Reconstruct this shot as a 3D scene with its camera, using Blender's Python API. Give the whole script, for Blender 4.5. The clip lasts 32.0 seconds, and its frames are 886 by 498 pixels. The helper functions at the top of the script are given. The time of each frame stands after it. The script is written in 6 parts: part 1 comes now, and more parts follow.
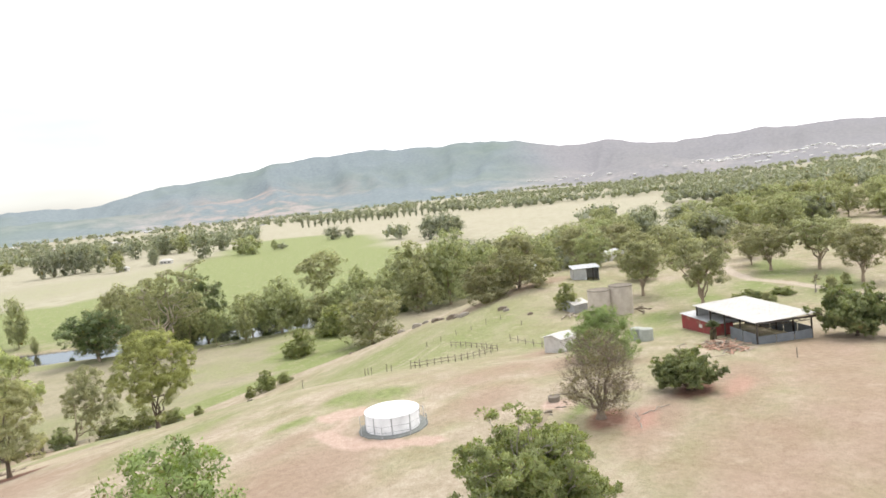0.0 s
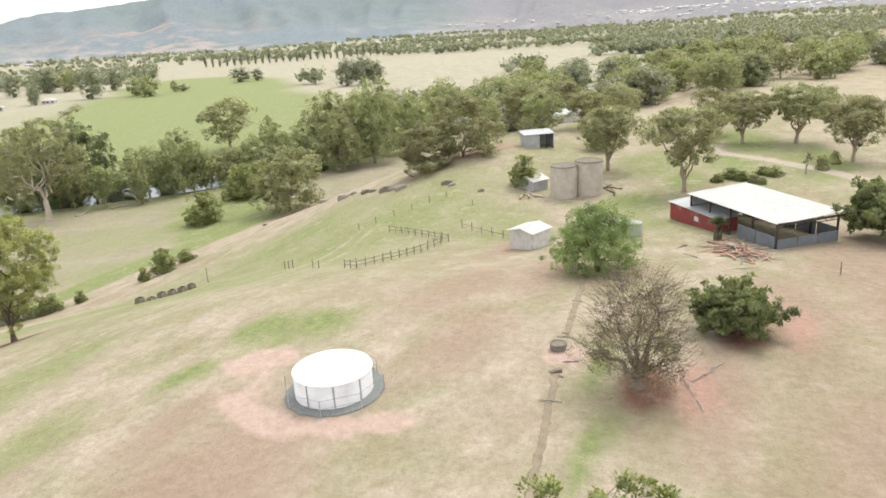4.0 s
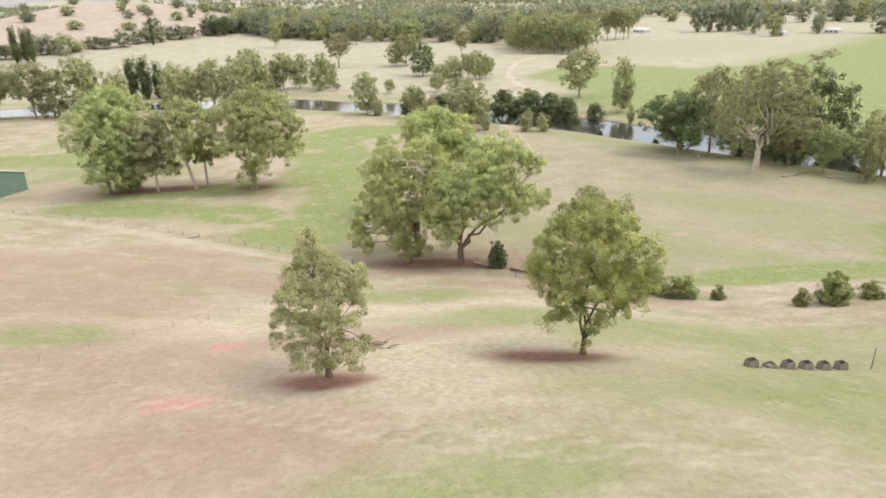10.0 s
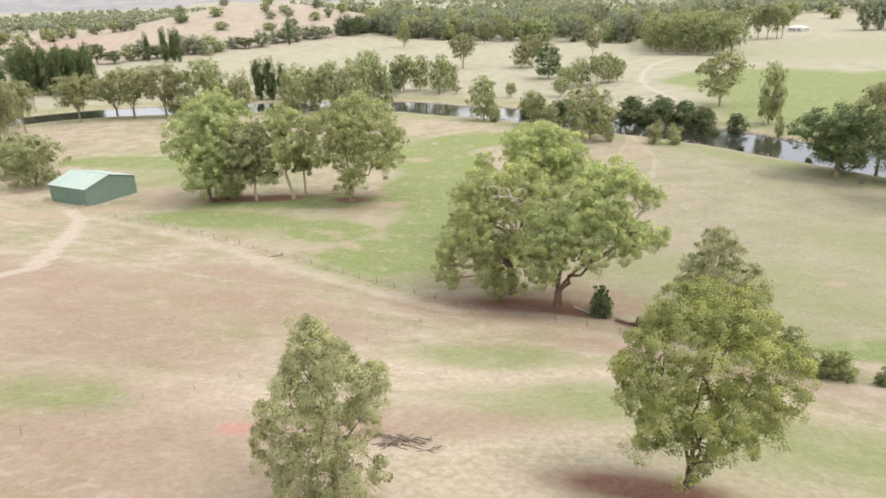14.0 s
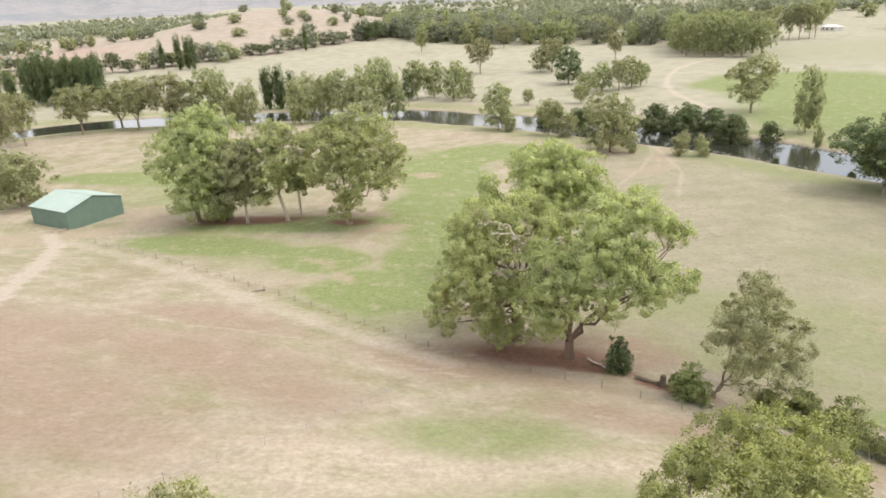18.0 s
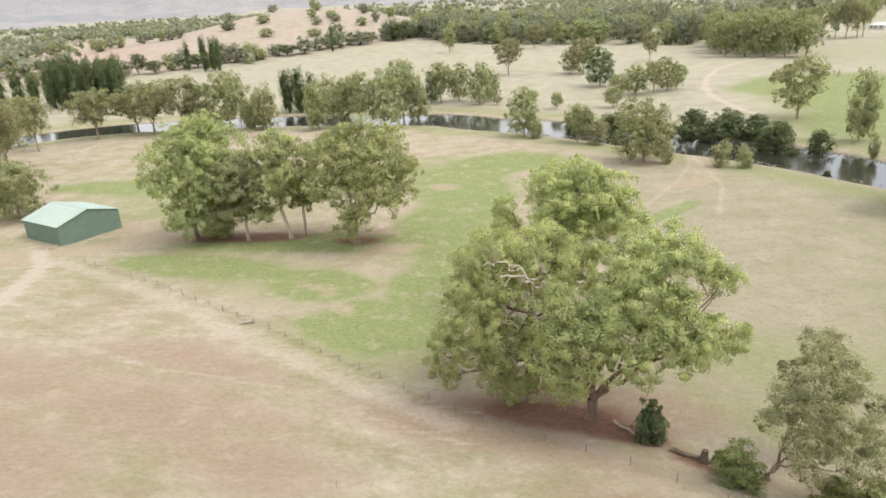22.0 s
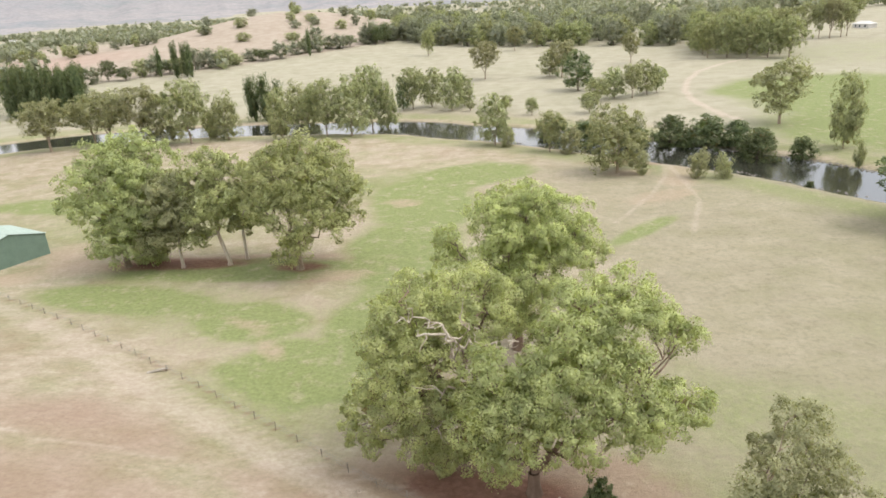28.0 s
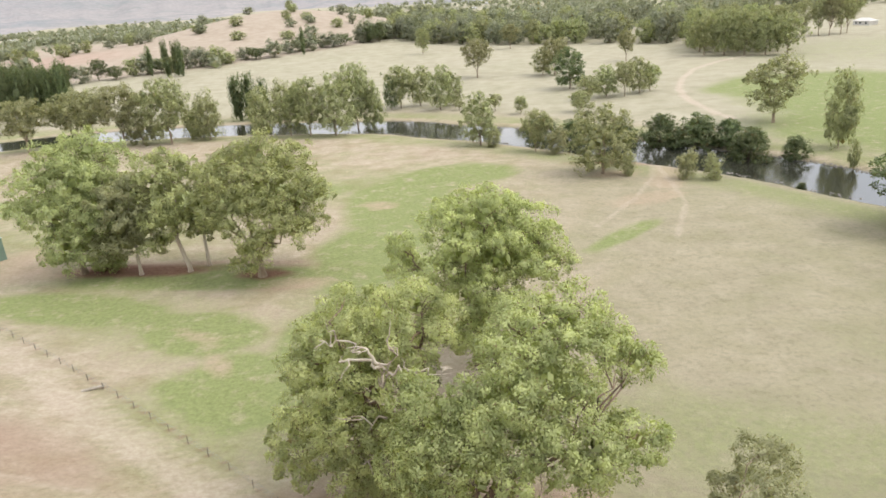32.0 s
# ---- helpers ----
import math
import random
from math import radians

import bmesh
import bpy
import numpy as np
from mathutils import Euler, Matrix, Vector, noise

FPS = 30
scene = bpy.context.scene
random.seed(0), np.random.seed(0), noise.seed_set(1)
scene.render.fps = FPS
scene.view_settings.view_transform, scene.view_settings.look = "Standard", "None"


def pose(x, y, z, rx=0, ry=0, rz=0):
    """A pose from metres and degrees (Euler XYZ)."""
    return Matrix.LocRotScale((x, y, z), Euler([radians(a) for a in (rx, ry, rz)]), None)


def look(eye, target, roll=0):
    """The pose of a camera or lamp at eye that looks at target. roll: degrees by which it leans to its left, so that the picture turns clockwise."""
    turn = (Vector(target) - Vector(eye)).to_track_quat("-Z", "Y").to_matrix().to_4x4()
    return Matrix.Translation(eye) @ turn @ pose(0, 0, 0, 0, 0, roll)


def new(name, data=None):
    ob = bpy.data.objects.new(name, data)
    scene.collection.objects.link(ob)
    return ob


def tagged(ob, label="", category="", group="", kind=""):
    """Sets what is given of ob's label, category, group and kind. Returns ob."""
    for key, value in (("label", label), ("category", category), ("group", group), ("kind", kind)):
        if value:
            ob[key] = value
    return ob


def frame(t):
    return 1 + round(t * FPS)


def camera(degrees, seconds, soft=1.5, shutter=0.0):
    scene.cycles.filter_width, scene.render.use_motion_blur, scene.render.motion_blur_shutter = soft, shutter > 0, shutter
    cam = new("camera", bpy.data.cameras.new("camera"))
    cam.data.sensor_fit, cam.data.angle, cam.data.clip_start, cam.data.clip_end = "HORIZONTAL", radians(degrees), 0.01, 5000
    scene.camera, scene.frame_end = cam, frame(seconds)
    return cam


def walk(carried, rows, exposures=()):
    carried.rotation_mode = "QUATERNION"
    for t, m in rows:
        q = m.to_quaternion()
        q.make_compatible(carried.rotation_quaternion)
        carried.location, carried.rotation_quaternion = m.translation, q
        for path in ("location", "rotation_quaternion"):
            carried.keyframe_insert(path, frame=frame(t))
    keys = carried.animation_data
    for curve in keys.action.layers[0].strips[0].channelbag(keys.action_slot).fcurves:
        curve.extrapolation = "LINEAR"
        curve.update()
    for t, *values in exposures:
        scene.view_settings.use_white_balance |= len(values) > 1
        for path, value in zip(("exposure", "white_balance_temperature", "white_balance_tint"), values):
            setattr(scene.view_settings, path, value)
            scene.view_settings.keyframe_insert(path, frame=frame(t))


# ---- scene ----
PATH = [
    (0, (-50.43, -46.36, 47.40), (-33.047, -36.614, 45.720), -5.95),
    (0.5, (-48.76, -43.96, 47.94), (-31.243, -34.446, 46.294), -5.75),
    (1, (-46.94, -42.04, 48.06), (-29.345, -32.675, 46.446), -5.55),
    (1.5, (-44.83, -40.18, 48.11), (-27.146, -30.981, 46.487), -5.30),
    (2, (-42.50, -38.41, 48.00), (-24.758, -29.365, 46.172), -5.04),
    (2.5, (-40.22, -36.82, 47.82), (-22.527, -28.024, 44.718), -4.78),
    (4.5, (-29.74, -30.97, 48.39), (-12.698, -23.127, 41.452), -3.95),
    (4.7, (-28.90, -30.29, 48.48), (-12.375, -21.431, 41.532), -3.71),
    (5, (-27.23, -29.42, 48.39), (-12.395, -17.938, 41.438), -3.17),
    (5.5, (-24.43, -28.18, 48.28), (-11.311, -14.803, 41.301), -2.75),
    (6, (-21.66, -26.84, 48.18), (-9.774, -12.355, 41.188), -2.41),
    (6.5, (-19.13, -25.66, 48.38), (-8.294, -10.383, 41.371), -2.17),
    (7, (-16.86, -24.19, 48.41), (-7.207, -8.162, 41.359), -1.88),
    (7.5, (-14.25, -22.41, 48.34), (-6.284, -5.494, 41.255), -1.62),
    (8, (-12.00, -20.58, 48.61), (-5.409, -3.084, 41.497), -1.38),
    (8.5, (-10.18, -18.57, 49.03), (-4.774, -0.688, 41.888), -1.21),
    (9, (-8.55, -16.44, 49.24), (-4.560, 1.790, 42.044), -1.17),
    (9.5, (-6.74, -14.11, 49.41), (-3.899, 4.334, 42.205), -1.23),
    (10, (-5.45, -11.84, 49.68), (-2.512, 6.592, 42.507), -1.32),
    (10.5, (-4.47, -9.79, 49.85), (-1.474, 8.635, 42.686), -1.41),
    (11, (-3.70, -7.66, 49.86), (-1.464, 10.869, 42.685), -1.43),
    (11.5, (-2.48, -5.65, 49.89), (-2.033, 12.994, 42.659), -1.57),
    (12, (-1.60, -3.86, 49.92), (-1.163, 14.787, 42.717), -1.72),
    (12.5, (-0.75, -1.85, 49.98), (-0.690, 16.810, 42.789), -1.87),
    (13, (-0.01, -0.00, 50.00), (-0.011, 18.668, 42.837), -1.99),
    (13.5, (0.70, 1.80, 50.01), (0.693, 20.484, 42.867), -2.14),
    (14, (1.56, 3.74, 49.90), (0.909, 22.416, 42.776), -2.22),
    (14.5, (2.48, 5.61, 49.75), (1.710, 24.291, 42.660), -2.44),
    (15, (3.13, 7.36, 49.71), (2.238, 26.048, 42.634), -2.53),
    (15.5, (3.60, 9.20, 49.79), (2.527, 27.877, 42.717), -2.67),
    (17.5, (5.03, 16.66, 49.83), (3.692, 35.340, 42.804), -3.00),
    (18, (5.32, 18.49, 49.84), (3.986, 37.170, 42.811), -3.06),
    (18.5, (5.61, 20.51, 49.83), (4.289, 39.194, 42.814), -3.11),
    (19, (5.86, 22.35, 49.83), (4.546, 41.036, 42.813), -3.19),
    (19.5, (6.06, 24.17, 49.81), (4.753, 42.854, 42.798), -3.26),
    (20, (6.30, 25.96, 49.82), (4.824, 44.639, 42.820), -3.26),
    (20.5, (6.64, 27.80, 49.73), (4.825, 46.442, 42.713), -3.29),
    (21, (6.99, 29.34, 49.64), (5.117, 47.982, 42.641), -3.35),
    (21.5, (7.27, 30.93, 49.60), (5.317, 49.554, 42.588), -3.33),
    (22, (7.74, 32.39, 49.53), (5.529, 50.990, 42.530), -3.44),
    (22.5, (8.16, 33.75, 49.42), (5.941, 52.354, 42.426), -3.50),
    (23, (8.56, 35.04, 49.36), (6.338, 53.650, 42.377), -3.56),
    (23.5, (9.06, 36.31, 49.32), (6.828, 54.916, 42.338), -3.62),
    (24, (9.53, 37.34, 49.32), (7.301, 55.950, 42.339), -3.65),
    (24.5, (10.11, 38.45, 49.30), (7.868, 57.054, 42.316), -3.69),
    (26.5, (12.29, 42.55, 49.35), (10.016, 61.159, 42.378), -3.84),
    (27, (12.83, 43.48, 49.27), (10.537, 62.087, 42.302), -3.86),
    (27.5, (13.41, 44.44, 49.28), (11.236, 63.058, 42.307), -3.84),
    (28, (13.97, 45.43, 49.24), (12.020, 64.071, 42.266), -3.92),
    (28.5, (14.54, 46.30, 49.24), (12.588, 64.946, 42.267), -3.94),
    (29, (15.08, 47.17, 49.21), (13.132, 65.815, 42.229), -3.93),
    (29.5, (15.75, 48.11, 49.17), (13.787, 66.749, 42.184), -3.91),
    (30, (16.37, 48.96, 48.94), (14.399, 67.597, 41.966), -3.90),
    (30.5, (17.06, 49.80, 48.68), (15.080, 68.431, 41.689), -3.90),
    (31, (17.78, 50.71, 48.42), (15.792, 69.336, 41.422), -3.89),
    (31.5, (18.55, 51.46, 48.15), (16.545, 70.091, 41.159), -3.94),
    (32, (19.29, 52.24, 47.86), (17.267, 70.866, 40.862), -4.05),
]
cam = camera(65.33, 32.0, soft=1.65)
walk(cam, [(t, look(eye, target, roll)) for t, eye, target, roll in PATH], exposures=[(0, 0.84), (2.5, 0.82), (5, 0.77), (9, 0.76), (15, 0.75), (24, 0.72), (32, 0.70)])

# ---- world and light: bright thin overcast ----
SUN_EL, SUN_AZ = 58.0, 100.0  # degrees: height, and bearing from +y towards +x
CLEAR = (0.49, 0.87, 0.03)
world = bpy.data.worlds.new("sky")
scene.world = world
world.use_nodes = True
wn, wl = world.node_tree.nodes, world.node_tree.links
wn.clear()
w_out = wn.new("ShaderNodeOutputWorld")
w_bg = wn.new("ShaderNodeBackground")
w_sky = wn.new("ShaderNodeTexSky")
w_sky.sky_type = "NISHITA"
w_sky.sun_disc = False
w_sky.sun_elevation, w_sky.sun_rotation = radians(SUN_EL), radians(SUN_AZ)
w_sky.air_density, w_sky.dust_density = 1.0, 2.5
w_scale = wn.new("ShaderNodeMixRGB")
w_scale.blend_type = "MULTIPLY"
w_scale.inputs[0].default_value = 1.0
w_scale.inputs[2].default_value = (0.13, 0.13, 0.13, 1)
w_tc = wn.new("ShaderNodeTexCoord")
w_map = wn.new("ShaderNodeMapping")
w_map.inputs["Scale"].default_value = (1.4, 1.4, 7.0)
w_noise = wn.new("ShaderNodeTexNoise")
w_noise.inputs["Scale"].default_value = 1.7
w_noise.inputs["Detail"].default_value = 6.0
w_ramp = wn.new("ShaderNodeValToRGB")
w_ramp.color_ramp.elements[0].position, w_ramp.color_ramp.elements[1].position = 0.30, 0.55
w_ramp.color_ramp.elements[0].color = (0.45, 0.45, 0.45, 1)
w_mix = wn.new("ShaderNodeMixRGB")
w_mix.inputs[2].default_value = (0.98, 0.98, 1.0, 1)  # the lit cloud sheet
w_bg.inputs["Strength"].default_value = 1.0
wl.new(w_tc.outputs["Generated"], w_map.inputs["Vector"])
wl.new(w_map.outputs[0], w_noise.inputs["Vector"])
wl.new(w_noise.outputs[0], w_ramp.inputs[0])
wl.new(w_sky.outputs[0], w_scale.inputs[1])
wl.new(w_scale.outputs[0], w_mix.inputs[1])
# the cloud sheet thins out low in the north-east
w_dot = wn.new("ShaderNodeVectorMath")
w_dot.operation = "DOT_PRODUCT"
w_dot.inputs[1].default_value = CLEAR
w_gap = wn.new("ShaderNodeValToRGB")
w_gap.color_ramp.elements[0].position, w_gap.color_ramp.elements[1].position = 0.958, 0.994
w_gap.color_ramp.elements[0].color, w_gap.color_ramp.elements[1].color = (1, 1, 1, 1), (0.32, 0.32, 0.32, 1)
w_both = wn.new("ShaderNodeMixRGB")
w_both.blend_type = "MULTIPLY"
w_both.inputs[0].default_value = 1.0
wl.new(w_tc.outputs["Generated"], w_dot.inputs[0])
wl.new(w_dot.outputs["Value"], w_gap.inputs[0])
wl.new(w_ramp.outputs[0], w_both.inputs[1])
wl.new(w_gap.outputs[0], w_both.inputs[2])
wl.new(w_both.outputs[0], w_mix.inputs[0])
wl.new(w_mix.outputs[0], w_bg.inputs["Color"])
wl.new(w_bg.outputs[0], w_out.inputs["Surface"])

sun_data = bpy.data.lights.new("sun", "SUN")
sun_data.energy, sun_data.angle, sun_data.color = 1.5, radians(34), (1.0, 0.95, 0.86)
sun = new("sun", sun_data)
sd = Vector((math.sin(radians(SUN_AZ)) * math.cos(radians(SUN_EL)), math.cos(radians(SUN_AZ)) * math.cos(radians(SUN_EL)), math.sin(radians(SUN_EL))))
sun.matrix_world = look(sd * 300, (0, 0, 0))


# ---- materials ----
def mat(name):
    m = bpy.data.materials.new(name)
    m.use_nodes = True
    m.node_tree.nodes.clear()
    return m


class Nodes:
    """Short hand for building a node tree."""

    def __init__(self, m):
        self.n, self.l = m.node_tree.nodes, m.node_tree.links

    def add(self, kind, **sockets):
        node = self.n.new(kind)
        for key, value in sockets.items():
            self.put(node, key.replace("_", " "), value)
        return node

    def put(self, node, key, value):
        sock = node.inputs[int(key)] if key.isdigit() else node.inputs[key]
        if isinstance(value, bpy.types.NodeSocket):
            self.l.new(value, sock)
        else:
            sock.default_value = value

    def noise(self, scale, detail=4.0, rough=0.55, vec=None, stretch=None):
        if vec is None:
            vec = self.add("ShaderNodeTexCoord").outputs["Object"]
        if stretch:
            mp = self.add("ShaderNodeMapping")
            mp.inputs["Scale"].default_value = stretch
            self.l.new(vec, mp.inputs["Vector"])
            vec = mp.outputs[0]
        return self.add("ShaderNodeTexNoise", Vector=vec, Scale=scale, Detail=detail, Roughness=rough).outputs[0]

    def ramp(self, fac, lo, hi, a=(0, 0, 0, 1), b=(1, 1, 1, 1)):
        r = self.add("ShaderNodeValToRGB")
        self.l.new(fac, r.inputs[0])
        e = r.color_ramp.elements
        e[0].position, e[1].position, e[0].color, e[1].color = lo, hi, a, b
        return r.outputs[0]

    def mix(self, fac, a, b, blend="MIX"):
        m = self.add("ShaderNodeMixRGB")
        m.blend_type = blend
        for k, v in ((0, fac), (1, a), (2, b)):
            if isinstance(v, bpy.types.NodeSocket):
                self.l.new(v, m.inputs[k])
            else:
                m.inputs[k].default_value = v
        return m.outputs[0]

    def math(self, op, a, b=0.0):
        m = self.add("ShaderNodeMath")
        m.operation = op
        for k, v in ((0, a), (1, b)):
            if isinstance(v, bpy.types.NodeSocket):
                self.l.new(v, m.inputs[k])
            else:
                m.inputs[k].default_value = v
        return m.outputs[0]

    def attr(self, name):
        a = self.n.new("ShaderNodeAttribute")
        a.attribute_name = name
        return a.outputs["Fac"]

    def surface(self, color, rough=0.8, metal=0.0, height=None, strength=0.3, distance=0.05, spec=0.3):
        b = self.add("ShaderNodeBsdfPrincipled", Roughness=rough, Metallic=metal)
        b.inputs["Specular IOR Level"].default_value = spec
        if isinstance(color, bpy.types.NodeSocket):
            self.l.new(color, b.inputs["Base Color"])
        else:
            b.inputs["Base Color"].default_value = color
        if height is not None:
            bump = self.add("ShaderNodeBump", Strength=strength, Distance=distance, Height=height)
            self.l.new(bump.outputs[0], b.inputs["Normal"])
        o = self.add("ShaderNodeOutputMaterial")
        self.l.new(b.outputs[0], o.inputs["Surface"])
        return b


def plain(name, a, b, scale=3.0, rough=0.7, metal=0.0, bump=0.2, distance=0.02, spec=0.3, stretch=None, wear=None):
    """A two-tone material with a coarse and a fine variation and a little relief."""
    m = mat(name)
    k = Nodes(m)
    coarse, fine = k.noise(scale, 5, stretch=stretch), k.noise(scale * 9, 3, stretch=stretch)
    col = k.mix(k.ramp(coarse, 0.32, 0.68), (*a, 1), (*b, 1))
    col = k.mix(k.ramp(fine, 0.45, 0.75), col, k.mix(0.22, col, (0.02, 0.015, 0.01, 1)))
    rnd = k.add("ShaderNodeObjectInfo").outputs["Random"]
    col = k.mix(k.math("MULTIPLY", rnd, 0.16), col, (0.05, 0.045, 0.04, 1))
    if wear:
        col = k.mix(k.ramp(k.noise(scale * 0.6, 6, 0.7), 0.58, 0.66), col, (*wear, 1))
    k.surface(col, rough, metal, fine, bump, distance, spec)
    return m


def leaf_material(name, dark, light, dry=(0.24, 0.20, 0.10), dryness=0.025, thin=0.36):
    m = mat(name)
    k = Nodes(m)
    geo = k.add("ShaderNodeNewGeometry")
    isl = geo.outputs["Random Per Island"]
    clump = k.noise(0.45, 3, vec=geo.outputs["Position"])
    col = k.mix(k.ramp(clump, 0.34, 0.66), (*dark, 1), (*light, 1))
    col = k.mix(k.math("MULTIPLY", isl, 0.08), col, (light[0] * 1.2, light[1] * 1.15, light[2] * 1.15, 1))
    col = k.mix(k.ramp(isl, 1.0 - dryness - 0.02, 1.0 - dryness), col, (*dry, 1))
    rnd = k.add("ShaderNodeObjectInfo").outputs["Random"]
    hue = k.add("ShaderNodeHueSaturation", Color=col)
    k.l.new(k.math("ADD", k.math("MULTIPLY", rnd, 0.025), 0.492), hue.inputs["Hue"])
    k.l.new(k.math("ADD", k.math("MULTIPLY", rnd, 0.2), 0.90), hue.inputs["Value"])
    d = k.add("ShaderNodeBsdfPrincipled", Roughness=0.5)
    d.inputs["Specular IOR Level"].default_value = 0.2
    k.l.new(hue.outputs[0], d.inputs["Base Color"])
    t = k.add("ShaderNodeBsdfTranslucent")
    k.l.new(k.mix(1.0, hue.outputs[0], (1.45, 1.5, 0.75, 1), "MULTIPLY"), t.inputs["Color"])
    mx = k.add("ShaderNodeMixShader")
    mx.inputs[0].default_value = thin
    k.l.new(d.outputs[0], mx.inputs[1])
    k.l.new(t.outputs[0], mx.inputs[2])
    o = k.add("ShaderNodeOutputMaterial")
    k.l.new(mx.outputs[0], o.inputs["Surface"])
    return m


LEAF_GUM = leaf_material("gum_leaves", (0.280, 0.314, 0.150), (0.580, 0.612, 0.312))
LEAF_GROVE = leaf_material("grove_gum_leaves", (0.244, 0.270, 0.132), (0.508, 0.526, 0.272), thin=0.33)
LEAF_MID = leaf_material("bank_gum_leaves", (0.206, 0.224, 0.120), (0.420, 0.430, 0.248), thin=0.33)
LEAF_SOFT = leaf_material("grey_gum_leaves", (0.226, 0.232, 0.134), (0.405, 0.400, 0.242), thin=0.33)
LEAF_PALE = leaf_material("pale_gum_leaves", (0.300, 0.312, 0.172), (0.560, 0.560, 0.335), dryness=0.02)
LEAF_BRIGHT = leaf_material("bright_gum_leaves", (0.205, 0.212, 0.084), (0.450, 0.448, 0.190), dryness=0.03)
LEAF_DARK = leaf_material("dark_leaves", (0.077, 0.100, 0.050), (0.185, 0.221, 0.114), dryness=0.03)
LEAF_GREEN = leaf_material("pepper_leaves", (0.145, 0.210, 0.078), (0.345, 0.445, 0.185), dryness=0.03)
LEAF_ACACIA = leaf_material("acacia_leaves", (0.150, 0.170, 0.072), (0.355, 0.375, 0.172), dryness=0.05)
LEAF_BRONZE = leaf_material("olive_leaves", (0.202, 0.202, 0.116), (0.385, 0.378, 0.230), dryness=0.05, thin=0.33)
LEAF_CONIFER = leaf_material("conifer_leaves", (0.100, 0.122, 0.056), (0.265, 0.290, 0.140), dryness=0.04)
LEAF_DRY = leaf_material("dry_leaves", (0.150, 0.135, 0.100), (0.27, 0.24, 0.18), dryness=0.3)
# Far foliage: distance haze put into the colour, paler and greyer.
LEAF_FAR_HAZED = leaf_material("hazed_far_gum_leaves", (0.182, 0.196, 0.145), (0.325, 0.336, 0.258), dryness=0.02, thin=0.3)
BARK = plain("pale_bark", (0.40, 0.33, 0.25), (0.22, 0.16, 0.11), 1.2, 0.9, bump=0.5, distance=0.05, stretch=(1, 1, 0.25))
BARK_RED = plain("red_brown_bark", (0.30, 0.215, 0.16), (0.17, 0.115, 0.085), 1.2, 0.9, bump=0.5, distance=0.05, stretch=(1, 1, 0.25))
BARK_WHITE = plain("white_bark", (0.60, 0.54, 0.45), (0.40, 0.32, 0.25), 0.9, 0.85, bump=0.4, distance=0.04, stretch=(1, 1, 0.25))
BARK_DARK = plain("dark_bark", (0.10, 0.075, 0.055), (0.19, 0.15, 0.11), 1.6, 0.95, bump=0.6, distance=0.05, stretch=(1, 1, 0.25))
BARK_DEAD = plain("dead_twigs", (0.27, 0.215, 0.170), (0.18, 0.140, 0.108), 2.0, 0.95, bump=0.4, distance=0.03)
BARK_GREY = plain("grey_dead_wood", (0.27, 0.24, 0.20), (0.40, 0.36, 0.31), 2.0, 0.95, bump=0.5, distance=0.03, stretch=(1, 1, 0.3))

# ---- the lie of the land ----
FOOT_X = np.array([-300.0, -140, -80, -38, 0, 20, 45, 60, 90, 130, 200, 300])  # foot of the hill, from west to east
FOOT_Y = np.array([235.0, 180, 156, 132, 106, 101, 84, 83, 80, 72, 50, 20])
UP_S = np.array([-400.0, -15, 0, 20, 40, 60, 77, 85, 100, 130, 160, 400])  # distance up from the foot
UP_Z = np.array([0.0, 0, 0.4, 4.5, 9.3, 14.7, 18.4, 20, 22, 23.6, 24, 24])
RIV_X = np.array([-900.0, -480, -300, -238, -204, -186, -155, -92, -29, -5, 16, 40, 63, 84, 96, 110, 128, 148, 186, 225, 330, 520, 1000])
RIV_Y = np.array([250.0, 290, 262, 280, 300, 314, 324, 325, 315, 301, 290, 271, 251, 232, 216, 197, 173, 149, 124, 108, 92, 40, -60])


def glide(x, xs, ys):
    """A smooth curve through the points."""
    x = np.asarray(x, float)
    m = np.gradient(ys, xs)
    i = np.clip(np.searchsorted(xs, x) - 1, 0, len(xs) - 2)
    h = xs[i + 1] - xs[i]
    t = np.clip((x - xs[i]) / h, 0, 1)
    return (2 * t**3 - 3 * t**2 + 1) * ys[i] + (t**3 - 2 * t**2 + t) * h * m[i] + (3 * t**2 - 2 * t**3) * ys[i + 1] + (t**3 - t**2) * h * m[i + 1]


def step(a, b, x):
    t = np.clip((np.asarray(x, float) - a) / (b - a), 0, 1)
    return t * t * (3 - 2 * t)


# the river's middle line, evenly cut
_t = np.linspace(0, len(RIV_X) - 1, 400)
RIVER = np.stack([glide(_t, np.arange(len(RIV_X), dtype=float), RIV_X), glide(_t, np.arange(len(RIV_X), dtype=float), RIV_Y)], 1)


def river_off(x, y):
    """Distance from the river's middle line, and the side (+1: the far bank)."""
    x, y = np.asarray(x, float), np.asarray(y, float)
    best, side = np.full(x.shape, 1e9), np.ones(x.shape)
    for a, b in zip(RIVER[:-1], RIVER[1:]):
        d = b - a
        u = np.clip(((x - a[0]) * d[0] + (y - a[1]) * d[1]) / (d @ d), 0, 1)
        ex, ey = x - a[0] - u * d[0], y - a[1] - u * d[1]
        q = ex * ex + ey * ey
        near = q < best
        side = np.where(near, np.sign(d[0] * ey - d[1] * ex), side)
        best = np.where(near, q, best)
    return np.sqrt(best), side


